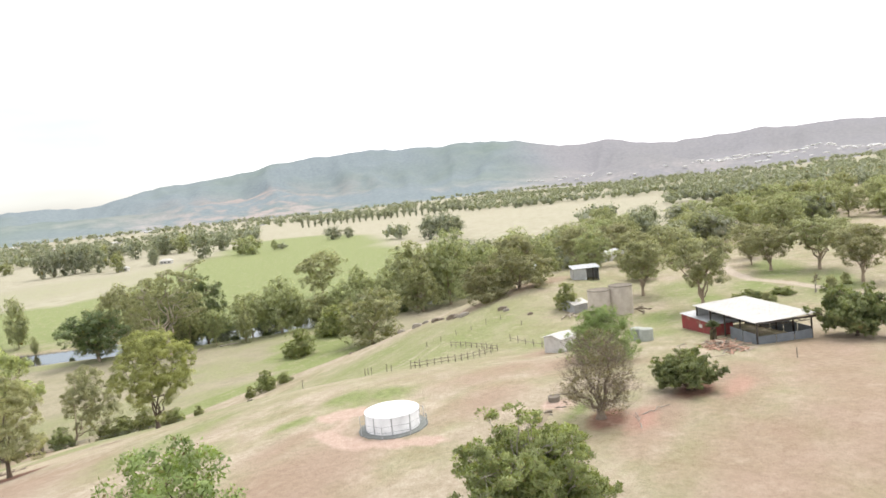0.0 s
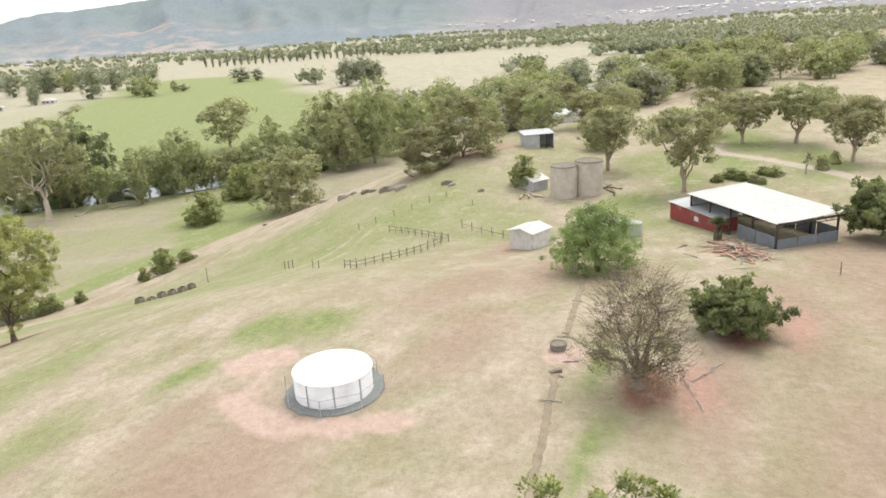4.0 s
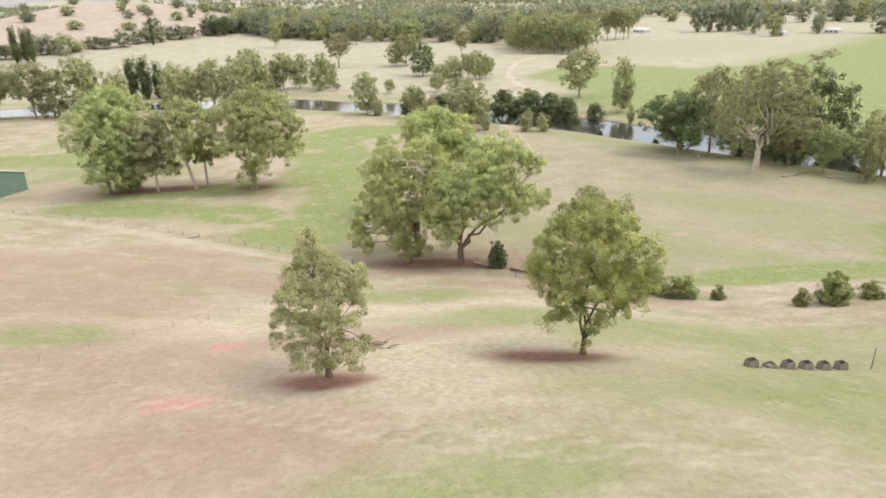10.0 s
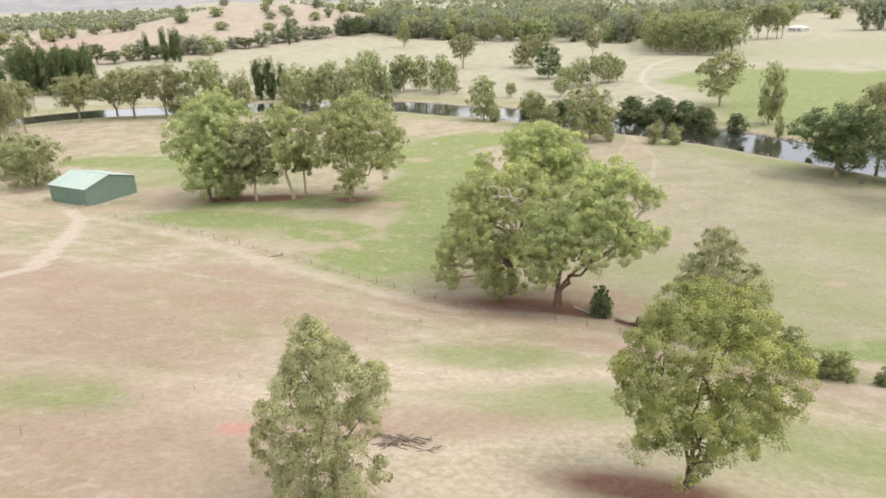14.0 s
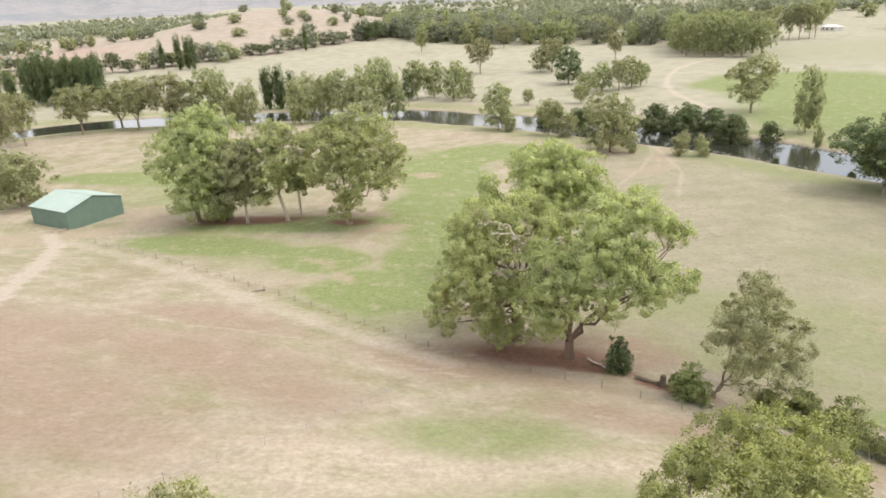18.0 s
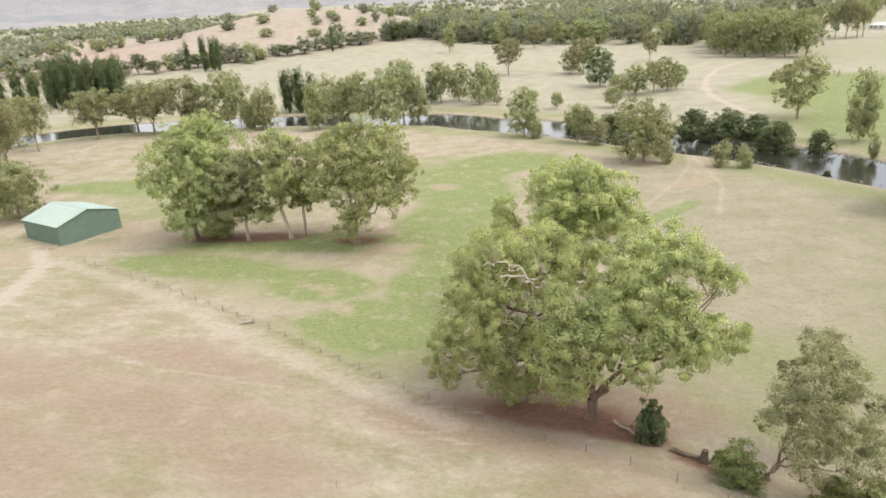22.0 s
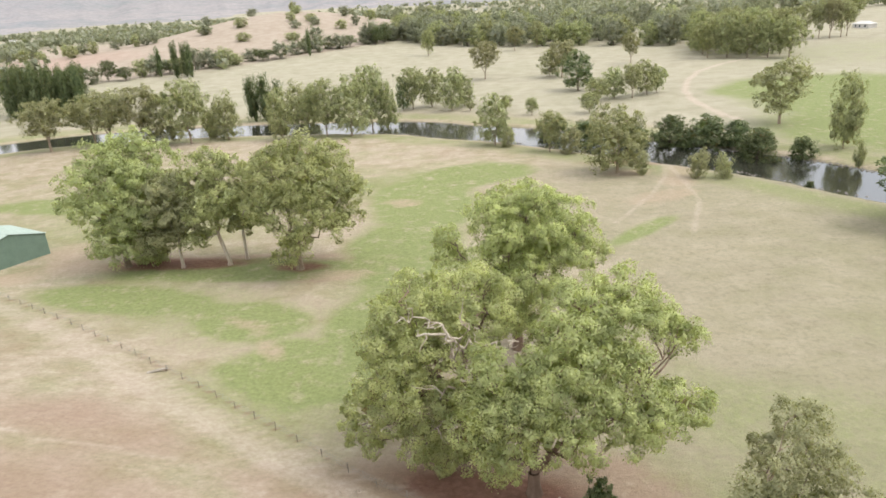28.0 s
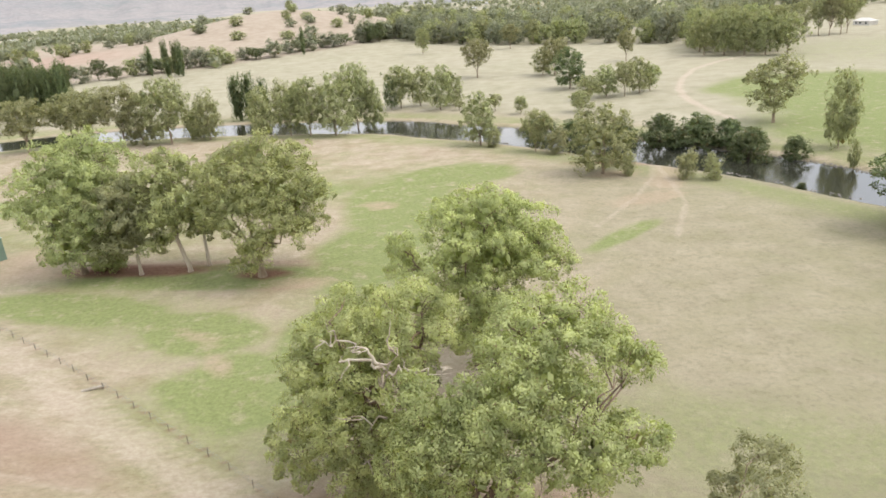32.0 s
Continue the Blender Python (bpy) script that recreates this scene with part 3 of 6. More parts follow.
    def rnd(i, j):
        n = (i * 374761393 + j * 668265263 + seed * 1442695) & 0x7FFFFFFF
        n = ((n ^ (n >> 13)) * 1274126177) & 0x7FFFFFFF
        return ((n ^ (n >> 16)) & 0xFFFF) / 65535.0

    return (rnd(xi, yi) * (1 - u) + rnd(xi + 1, yi) * u) * (1 - v) + (rnd(xi, yi + 1) * (1 - u) + rnd(xi + 1, yi + 1) * u) * v


rough = sum(0.5**o * (1 - np.abs(2 * lattice(bx / (760 / 2**o) + 0.35 * by / (760 / 2**o), by / (760 / 2**o) * 0.8, 5 + o) - 1)) for o in range(6)) / 1.97
# spurs and gullies run down from the crest
bd = np.degrees(B) + 1.6 * lattice(np.degrees(B) / 5.0, R / 500.0, 31) + 0.5 * lattice(np.degrees(B) / 1.5, R / 200.0, 32)
spur = 0.65 * (1 - np.abs(2 * lattice(bd / 3.1, R / 1500.0, 33) - 1)) + 0.35 * (1 - np.abs(2 * lattice(bd / 1.2, R / 700.0, 34) - 1))
crest = crest + 16 * (lattice(np.degrees(B) / 1.7, R * 0, 51) - 0.5) + 9 * (lattice(np.degrees(B) / 0.6, R * 0, 52) - 0.5)
slope_part = np.sin(np.pi * np.clip(rise, 0, 1)) ** 0.7
rz = crest * rise * (1 - (0.42 * (1 - rough) + 0.50 * (1 - spur)) * slope_part) - 180 * step(4440, 4600, R) + 2
# foothills in front of the main range
front = 100 * np.exp(-(((R - 3150) / 300) ** 2)) * np.clip(1.7 * lattice(np.degrees(B) / 6.0, R * 0 + 3.5, 21) - 0.3, 0, 1) * (0.4 + 0.45 * rough + 0.35 * spur)
bare_hill = np.exp(-(((np.degrees(B) - 46) / 7) ** 2))
front = np.maximum(front, 120 * bare_hill * np.exp(-(((R - 3300) / 330) ** 2)) * (0.35 + 0.4 * rough + 0.6 * spur))
range_z = np.maximum(rz, front) - 2 + 8 * step(2300, 2600, R)
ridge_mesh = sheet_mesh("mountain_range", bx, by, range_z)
mm = mat("hazed_forest_range")
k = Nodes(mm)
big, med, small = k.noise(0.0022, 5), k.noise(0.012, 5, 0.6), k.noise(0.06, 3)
# Distance haze is painted into the forest tones as pale blue-grey.
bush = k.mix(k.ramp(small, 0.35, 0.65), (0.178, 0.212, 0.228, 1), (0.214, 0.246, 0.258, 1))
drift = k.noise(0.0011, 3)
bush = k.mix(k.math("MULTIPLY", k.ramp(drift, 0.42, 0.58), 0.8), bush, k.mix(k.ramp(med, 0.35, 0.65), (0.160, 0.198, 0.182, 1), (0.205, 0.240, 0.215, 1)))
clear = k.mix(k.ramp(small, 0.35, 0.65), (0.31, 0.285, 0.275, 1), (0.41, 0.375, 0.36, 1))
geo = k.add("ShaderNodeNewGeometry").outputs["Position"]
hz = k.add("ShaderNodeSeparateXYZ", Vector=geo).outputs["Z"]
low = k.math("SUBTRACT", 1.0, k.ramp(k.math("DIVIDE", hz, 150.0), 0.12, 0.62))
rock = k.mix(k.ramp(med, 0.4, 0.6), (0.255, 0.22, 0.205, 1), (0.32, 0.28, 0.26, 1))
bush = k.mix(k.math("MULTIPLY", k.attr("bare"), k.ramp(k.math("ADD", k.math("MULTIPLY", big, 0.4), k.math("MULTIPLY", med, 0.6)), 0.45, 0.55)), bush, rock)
# Western slopes: thicker haze, painted in as a paler grey-lilac.
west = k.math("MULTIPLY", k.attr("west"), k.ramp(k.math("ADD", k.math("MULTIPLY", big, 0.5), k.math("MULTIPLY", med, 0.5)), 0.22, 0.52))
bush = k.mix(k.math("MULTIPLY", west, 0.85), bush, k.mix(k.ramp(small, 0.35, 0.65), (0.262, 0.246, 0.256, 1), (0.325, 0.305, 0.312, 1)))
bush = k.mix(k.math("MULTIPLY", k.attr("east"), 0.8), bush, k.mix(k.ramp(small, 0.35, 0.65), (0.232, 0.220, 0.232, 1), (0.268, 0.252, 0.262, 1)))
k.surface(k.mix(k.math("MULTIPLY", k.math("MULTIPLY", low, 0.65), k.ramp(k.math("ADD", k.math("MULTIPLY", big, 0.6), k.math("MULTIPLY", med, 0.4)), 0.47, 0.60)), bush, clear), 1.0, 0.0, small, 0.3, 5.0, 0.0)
ridge_mesh.attributes.new("bare", "FLOAT", "POINT").data.foreach_set("value", (bare_hill * (1 - step(3350, 3800, R))).astype(np.float32).ravel())
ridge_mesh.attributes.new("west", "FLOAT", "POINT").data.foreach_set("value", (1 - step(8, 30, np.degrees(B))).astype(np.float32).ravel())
ridge_mesh.attributes.new("east", "FLOAT", "POINT").data.foreach_set("value", step(67, 73, bd).astype(np.float32).ravel())
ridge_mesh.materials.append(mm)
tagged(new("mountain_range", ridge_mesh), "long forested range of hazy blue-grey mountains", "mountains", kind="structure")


# ---- trees ----
def tube(path, radii, sides=6):
    """Points and quads of a tapering limb."""
    path = np.asarray(path, float)
    tan = np.gradient(path, axis=0)
    tan /= np.linalg.norm(tan, axis=1)[:, None] + 1e-9
    ref = np.where(np.abs(tan[:, 2:3]) > 0.9, [[1.0, 0, 0]], [[0, 0, 1.0]])
    u = np.cross(tan, ref)
    u /= np.linalg.norm(u, axis=1)[:, None] + 1e-9
    v = np.cross(tan, u)
    a = np.linspace(0, 2 * np.pi, sides, endpoint=False)
    ring = u[:, None] * np.cos(a)[None, :, None] + v[:, None] * np.sin(a)[None, :, None]
    co = path[:, None] + ring * np.asarray(radii)[:, None, None]
    i = np.arange(len(path) * sides).reshape(len(path), sides)
    j = np.roll(i, -1, axis=1)
    return co.reshape(-1, 3), np.stack([i[:-1], j[:-1], j[1:], i[1:]], -1).reshape(-1, 4)


def join(pieces):
    co, faces, base = [], [], 0
    for c, q in pieces:
        co.append(c)
        faces.append(q + base)
        base += len(c)
    return np.concatenate(co), np.concatenate(faces)


def bend(a, b, rng, sag=0.0, wobble=0.08, n=6):
    """A crooked way from a to b."""
    a, b = np.asarray(a, float), np.asarray(b, float)
    t = np.linspace(0, 1, n)[:, None]
    length = np.linalg.norm(b - a)
    off = rng.normal(0, wobble * length, (n, 3)) * np.sin(np.pi * t)
    lift = np.array([0, 0, 1.0]) * sag * length * np.sin(np.pi * t)
    return a + (b - a) * t + off + lift


def unit(v):
    return v / (np.linalg.norm(v, axis=-1, keepdims=True) + 1e-9)


def leaves(centres, radii, outward, per, size, rng, droop=0.5, flat=0.8):
    """Sprays of leaf blades on the domes of the clumps: one quad a blade, shaded as part of its clump."""
    n = len(centres) * per
    c, o = np.repeat(centres, per, 0), np.repeat(outward, per, 0)
    rr = np.repeat(radii, per)
    d = unit(rng.normal(size=(n, 3)) + o * 0.75 + [0, 0, 0.35])
    r = (0.42 + 0.58 * rng.random(n) ** 0.6) * (1 + 0.45 * rng.random(n) ** 7)
    p = c + d * (r * rr)[:, None] * [1, 1, flat]
    p[:, 2] -= droop * 0.45 * rr * rng.random(n) ** 2
    along = rng.normal(size=(n, 3)) + d * 0.6
    along[:, 2] -= droop * 1.3
    along = unit(along)
    soft = unit(d * 0.95 + o * 0.35 + rng.normal(0, 0.10, (n, 3)) + [0, 0, 0.12])
    across = unit(np.cross(along, soft + rng.normal(0, 0.7, (n, 3))))
    face = np.cross(across, along)
    across = np.where((face * soft).sum(1, keepdims=True) < 0, -across, across)
    ln = (size * (0.6 + 0.8 * rng.random(n)))[:, None]
    wd = ln * 0.24
    co = np.stack([p, p + along * ln * 0.45 + across * wd, p + along * ln, p + along * ln * 0.5 - across * wd], 1)
    face = np.cross(co[:, 1] - co[:, 0], co[:, 2] - co[:, 0])
    back = (face * soft).sum(1) < 0
    co[back] = co[back][:, ::-1]
    return co.reshape(-1, 3), np.arange(n * 4).reshape(n, 4), np.repeat(soft, 4, 0)


def hearts(centres, radii, rng, flat=0.8, per=9):
    """Broad inner sprays that close the heart of a leafy lobe."""
    n = len(centres) * per
    d = unit(rng.normal(size=(n, 3)))
    rr = np.repeat(np.asarray(radii), per)[:, None]
    p = np.repeat(centres, per, 0) + d * rr * (0.15 + 0.75 * rng.random((n, 1))) * [1, 1, flat]
    u = unit(np.cross(d, rng.normal(size=(n, 3))))
    v = np.cross(d, u)
    a, b = rr * (0.35 + 0.3 * rng.random((n, 1))), rr * (0.25 + 0.25 * rng.random((n, 1)))
    co = np.stack([p - u * a, p - v * b + d * rr * 0.12, p + u * a, p + v * b - d * rr * 0.12], 1)
    soft = unit(d + rng.normal(0, 0.35, (n, 3)))
    return co.reshape(-1, 3), np.arange(n * 4).reshape(n, 4), np.repeat(soft, 4, 0)


def with_hearts(crown, heart):
    """One crown out of blades and hearts."""
    a, b = crown, heart
    return np.concatenate([a[0], b[0]]), np.concatenate([a[1], b[1] + len(a[0])]), np.concatenate([a[2], b[2]])


def envelope(kind, t):
    """The crown's half-width at height t (0 at its foot, 1 at its top)."""
    if kind == "gum":
        return np.sin(np.pi * np.clip(0.12 + 0.74 * t, 0, 1)) ** 0.8
    if kind == "cone":
        return np.clip(1.12 - 0.95 * t, 0, 1) ** 0.8 * np.clip(t * 7 + 0.35, 0, 1)
    if kind == "poplar":
        return np.sin(np.pi * np.clip(0.12 + 0.82 * t, 0, 1)) ** 0.6
    if kind == "dome":
        return np.sqrt(np.clip(1 - t * t, 0, 1))
    return np.clip(0.30 + 1.2 * t, 0, 1) * np.sqrt(np.clip(1.06 - t**3, 0, 1))  # spreading


def wild_lobes(kind, h, w, foot, count, size, rng):
    """Lobes of a crown of that outline: x, y, z, radius."""
    out, tries = [], 0
    while len(out) < count and tries < 4000:
        tries += 1
        t, a = rng.random() ** 0.9, rng.random() * 6.283
        r = size * w * (0.8 + 0.6 * rng.random())
        edge = envelope(kind, t) * w / 2 * (0.88 + 0.3 * rng.random())
        q = max(0.0, edge - r * 0.9) * (0.45 + 0.55 * math.sqrt(rng.random()))
        p = np.array([math.cos(a) * q, math.sin(a) * q, foot * h + (1 - foot) * h * t])
        p[2] = min(max(p[2], foot * h + r * 0.5), h - r * 0.75)
        if all(np.linalg.norm(p - o[:3]) > 0.62 * (r + o[3]) for o in out) or tries > 3000:
            out.append(np.array([*p, r]))
    return np.array(out)


def deep_lobes(flat_lobes, rng, depth=1.0, swell=1.12):
    """Lobes given as x, z, radius get a depth: one towards the front, one towards the back."""
    out = []
    for x, z, r in flat_lobes:
        r = r * swell
        s = 0.9 * r * depth * (0.6 + 0.8 * rng.random())
        out.append([x + rng.normal(0, 0.15) * r, -s, z - 0.15 * r * rng.random(), r])
        out.append([x + rng.normal(0, 0.25) * r, s, z + 0.1 * r * rng.random(), r * (0.85 + 0.25 * rng.random())])
    return np.array(out)


def dress(lobes, h, clump, thick, per, leaf, seed, trunk=0.022, forks=4, droop=0.5, fork_at=0.15, lean=0.0, bare=0.0, heart=0.45):
    """A tree from its lobes: wood, and leaf clumps seated on the lobes' skins. thick: clumps for each clump-sized patch of skin."""
    rng = np.random.default_rng(seed)
    cs, rs, os, owner = [], [], [], []
    mid = lobes[:, :3].mean(0)
    for li, (x, y, z, r) in enumerate(lobes):
        n = max(3, int(thick * (r / clump) ** 2))
        d = unit(rng.normal(size=(n, 3)) + [0, 0, 0.55])
        p = np.array([x, y, z]) + d * r * (0.58 + 0.42 * rng.random((n, 1)) + 0.38 * rng.random((n, 1)) ** 5) * [1, 1, 0.85]
        cs.append(p)
        rs.append(clump * (0.6 + 0.9 * rng.random(n) ** 1.5))
        os.append(unit(d + 0.5 * unit(p - mid)))
        owner += [li] * n
    cs, rs, os = np.concatenate(cs), np.concatenate(rs), np.concatenate(os)
    owner = np.array(owner)
    wood = []
    fz, tr = fork_at * h, trunk * h
    knee = np.array([lean * fz, 0.0, fz])
    wood.append(tube(np.array([[0, 0, -0.05 * h], [0, 0, 0.0], [0, 0, 0.04 * h], knee * [0.5, 1, 0.55], knee]), [tr * 1.8, tr * 1.5, tr * 1.1, tr, tr * 0.95], 8))
    order = rng.permutation(len(lobes))
    spine = [knee]
    for i in range(forks):
        pick = lobes[order[i * len(lobes) // forks]]
        end = np.array([pick[0] * 0.75, pick[1] * 0.75, max(pick[2], fz * 1.5)])
        way = bend(knee, end, rng, 0.03, 0.06, 8)
        wood.append(tube(way, np.linspace(tr * 0.52, tr * 0.14, 8), 6))
        spine += list(way[2:])
    spine = np.array(spine)
    for li, (x, y, z, r) in enumerate(lobes):
        c = np.array([x, y, z])
        d = np.linalg.norm(spine - c, axis=1) + np.clip(spine[:, 2] - c[2], 0, None) * 1.5
        way = bend(spine[np.argmin(d)], c, rng, 0.03, 0.07, 6)
        wood.append(tube(way, np.linspace(tr * 0.2, tr * 0.06, 6), 5))
        mine = np.where(owner == li)[0]
        for ci in mine[:: max(1, len(mine) // 5)]:
            wood.append(tube(bend(way[rng.integers(3, 6)], cs[ci], rng, 0.02, 0.08, 4), np.linspace(tr * 0.075, tr * 0.02, 4), 4))
    if bare:
        keep = rng.random(len(cs)) > bare
        cs, rs, os = cs[keep], rs[keep], os[keep]
    crown = leaves(cs, rs, os, per, leaf, rng, droop)
    if heart:
        crown = with_hearts(crown, hearts(lobes[:, :3], lobes[:, 3] * heart, rng, per=14))
    return join(wood), crown


def grow(kind, h, w, foot, lobes, per, leaf, seed, trunk=0.022, forks=4, size=0.2, droop=0.5, fork_at=0.2, clump=0.075, thick=1.9, bare=0.0, heart=0.6):
    """A tree of no known outline."""
    return dress(wild_lobes(kind, h, w, foot, lobes, size, np.random.default_rng(seed)), h, clump * w, thick, per, leaf, seed, trunk, forks, droop, fork_at, 0.0, bare, heart)


MESHES = {}


def tree_meshes(key, wood, crown, bark, leaf):
    a, b = raw_mesh("trunk", *wood), raw_mesh("crown", *crown[:2])
    b.normals_split_custom_set_from_vertices(crown[2])
    a.materials.append(bark)
    b.materials.append(leaf)
    MESHES[key] = (a, b)
    return MESHES[key]


def plant(key, x, y, h=1.0, w=1.0, turn=0.0, name="gum_tree", label="", category="tree", group="", sink=0.0):
    """A tree that stands on the land: its meshes are of unit size, or of true size with h = w = 1."""
    e = new(name)
    e.matrix_world = pose(x, y, land1(x, y) - sink, 0, 0, turn) @ Matrix.Diagonal((w * (1 + 0.10 * math.sin(7 * x + y)), w * (1 + 0.10 * math.cos(5 * y - x)), h, 1) if group != "gum grove" and w != 1.0 else (w, w, h, 1))
    for part_name, me in zip(("trunk", "crown"), MESHES[key]):
        o = new(part_name, me)
        o.parent = e
    return tagged(e, label, category, group)


# shared meshes of unit height and width, for trees away from the path
for n in range(4):
    tree_meshes(f"gum{n}", *grow("spread" if n % 2 else "gum", 1, 1, 0.10 + 0.05 * n, 17, 62, 0.027, 10 + n, 0.020, 4, (0.17, 0.15, 0.19, 0.16)[n], clump=0.068, thick=1.9, bare=0.06, heart=0.5), BARK, (LEAF_MID, LEAF_SOFT, LEAF_MID, LEAF_BRONZE)[n])
for n in range(3):
    tree_meshes(f"far{n}", *grow("gum", 1, 1, 0.0, 12, 26, 0.048, 30 + n, 0.022, 3, 0.23, clump=0.10, heart=0.75), BARK_DARK, (LEAF_FAR_HAZED, LEAF_FAR_HAZED, LEAF_MID)[n])
for n in range(2):
    tree_meshes(f"young{n}", *grow("poplar", 1, 1, 0.06, 13, 40, 0.042, 40 + n, 0.018, 3, 0.24, clump=0.10), BARK, LEAF_SOFT if n else LEAF_MID)
for n in range(2):
    tree_meshes(f"poplar{n}", *grow("poplar", 1, 1, 0.0, 15, 26, 0.040, 50 + n, 0.014, 3, 0.30, -0.6, clump=0.13, heart=0.75), BARK_DARK, LEAF_DARK)
for n in range(2):
    tree_meshes(f"willow{n}", *grow("dome", 1, 1, 0.0, 14, 40, 0.040, 60 + n, 0.02, 5, 0.22), BARK_DARK, LEAF_DARK)
for n in range(2):
    tree_meshes(f"shrub{n}", *grow("dome", 1, 1, 0.0, 11, 50, 0.045, 70 + n, 0.02, 5, 0.24, -0.2, 0.08), BARK_DARK, LEAF_DARK if n else LEAF_ACACIA)


def round_tree(key, lobes, backs, h, clump, per, leaf, seed, bark, leafage, thick=2.7, swell=1.08, mid=0.0, **more):
    """A tree of lobes fitted to the camera's view, as x, y, z, radius from its foot; backs: those that have a twin on
    the far side.
    """
    full = [np.array(o, float) for o in lobes]
    for i in backs:
        x, y, z, r = lobes[i]
        full.append(np.array([x + 0.2 * r, 2 * mid - y, z - 0.15 * r, 0.95 * r]))
    for o in full:
        o[3] *= swell
    tree_meshes(key, *dress(np.array(full), h, clump, thick, per, leaf, seed, **more), bark, leafage)


# the two lone gums on the slope
A_LOBES = [(-0.9, 2.7, 13.6, 1.1), (1.3, 2.5, 13.4, 1.5), (3.5, 1.8, 13.6, 1.2), (-2.6, 1.1, 12.8, 1), (-1.2, -0.7, 13.2, 1.2), (0.8, -1.3, 13.2, 1.3), (2.9, -0.5, 13.3, 1), (-4, 0.2, 11.9, 0.7), (-2.7, -1.5, 12.2, 1.1), (-0.8, -2.8, 12, 1), (-4.6, -1.1, 10.4, 1.1), (-3.1, -2.7, 10.3, 1.2), (-4.3, -2.4, 8.9, 1.1), (-3.8, -3.1, 7.5, 1), (-5.1, -1.8, 9, 0.6), (2.4, -3, 11.6, 1.3), (4.4, -2.4, 11.2, 1.2), (4.9, -3, 9.8, 0.9), (2.2, -3.9, 10, 1.1), (0.9, -4.4, 8.9, 1.1), (3.4, -4, 9.1, 0.8), (-1.5, -4.3, 8.1, 0.9), (-0.1, -4.6, 7.8, 0.7), (-4.6, -1.5, 5.1, 0.5), (-0.8, -3.8, 4.6, 0.6), (-0.8, -2.4, 2.2, 0.5), (-3.4, -2.6, 5.6, 1.0), (-2.2, -3.2, 6.4, 1.0), (1.4, -3.6, 6.2, 1.0), (3.2, -3.0, 6.8, 1.1), (0.2, -3.4, 5.4, 0.8), (4.4, -1.6, 7.4, 1.0), (0.5, 0, 8, 2.2), (-1.5, 1.5, 5.5, 1.6), (3, 1, 6, 1.6)]
round_tree("lone_a", A_LOBES, [4, 5, 8, 9, 11, 12, 13, 15, 16, 17, 18, 20], 15.2, 0.54, 165, 0.15, 101, BARK_DARK, LEAF_BRIGHT, thick=3.2, trunk=0.018, forks=6, fork_at=0.10, heart=0.35)
plant("lone_a", 17.0, 44.2, label="lone gum tree with bright yellow-green foliage on the slope", group="gums on the slope")
B_LOBES = [(-0.9, -0.3, 12.7, 0.6), (-0.4, -1.2, 12.2, 0.7), (0.3, -1.6, 11.7, 0.6), (-0.7, -2.1, 11.1, 0.8), (0.6, -2.1, 10.8, 0.8), (-1.3, -2.5, 10.1, 0.8), (1.4, -2, 10.2, 0.8), (0.1, -2.7, 9.4, 1), (2.4, -1.5, 9.8, 0.6), (3.2, -0.4, 9.4, 0.5), (-2.3, -2.7, 8.7, 0.9), (-0.8, -3.1, 8.1, 1), (1.3, -2.8, 8.2, 0.9), (2.7, -1.7, 8.3, 0.9), (-3.2, -2.6, 7, 0.8), (-1.7, -3.2, 6.2, 1), (0, -3.4, 6.2, 1), (1.7, -2.9, 6.2, 0.9), (3.1, -1.7, 7.1, 0.5), (-3.6, -2.4, 5.3, 0.6), (-2, -3.1, 4, 1), (-0.1, -3.3, 4.1, 1), (1.6, -2.9, 4.1, 1), (3.1, -1.7, 3.9, 0.7), (0.1, -3.3, 3, 0.7), (2.3, -2.1, 2.3, 0.5)]
round_tree("lone_b", B_LOBES, [0, 3, 5, 7, 9, 10, 11, 12, 13, 14, 15, 17, 19, 20, 21], 12.6, 0.48, 140, 0.14, 102, BARK_DARK, LEAF_PALE, thick=3.8, trunk=0.02, forks=4, droop=0.8, heart=0.35)
plant("lone_b", -7.2, 39.6, label="conical grey-green gum tree with foliage nearly to the ground", group="gums on the slope")

# the great gums at the foot of the slope
F_LOBES = [(8.2, 2.1, 20.1, 2.2), (5.5, -1.6, 20.1, 2.1), (8.9, -1.6, 19.3, 1.8), (3, -3.2, 19.1, 1.8), (5.9, -3.7, 18.1, 2.2), (10.8, -1.4, 18.4, 1.6), (12.7, -0.9, 17.1, 1.5), (4.2, -4.9, 16.7, 2), (8.1, -4.5, 16.8, 1.5), (1.1, -4.6, 16.8, 1.8), (1.8, -5.8, 14.1, 2), (5.7, -5.9, 13.7, 2.1), (9.3, -5.3, 13.2, 2), (12.2, -4.1, 12.8, 1.9), (9.9, -5.6, 11.4, 1.7), (13.9, -3.2, 11.9, 1.2), (7.8, -6.2, 10.8, 1.9), (4, -6.5, 10.8, 2.1), (1.1, -6.3, 10.7, 1.9), (-1, -5.4, 13.3, 2), (-3.5, -4.7, 11.8, 2), (-3, -5, 8.5, 2.1), (-1.1, -4.8, 15.5, 1.5), (-3.8, -3.9, 14.6, 1.4), (3.1, -1.2, 20.9, 1.1), (-5.6, -2.8, 8.6, 2.3), (-3.1, -4.7, 7, 1.7), (-3.4, -4.3, 12.4, 2.2), (-0.1, -5.5, 12.8, 2.2), (1.2, -5.1, 15.3, 2.1), (-3.9, -2.9, 15.2, 2.2), (3.6, -6.5, 12.3, 1.6), (6.2, -6.1, 13.4, 1.7), (2, 0, 12, 3), (7, 0, 14, 3), (-1, 0, 10, 2.5)]
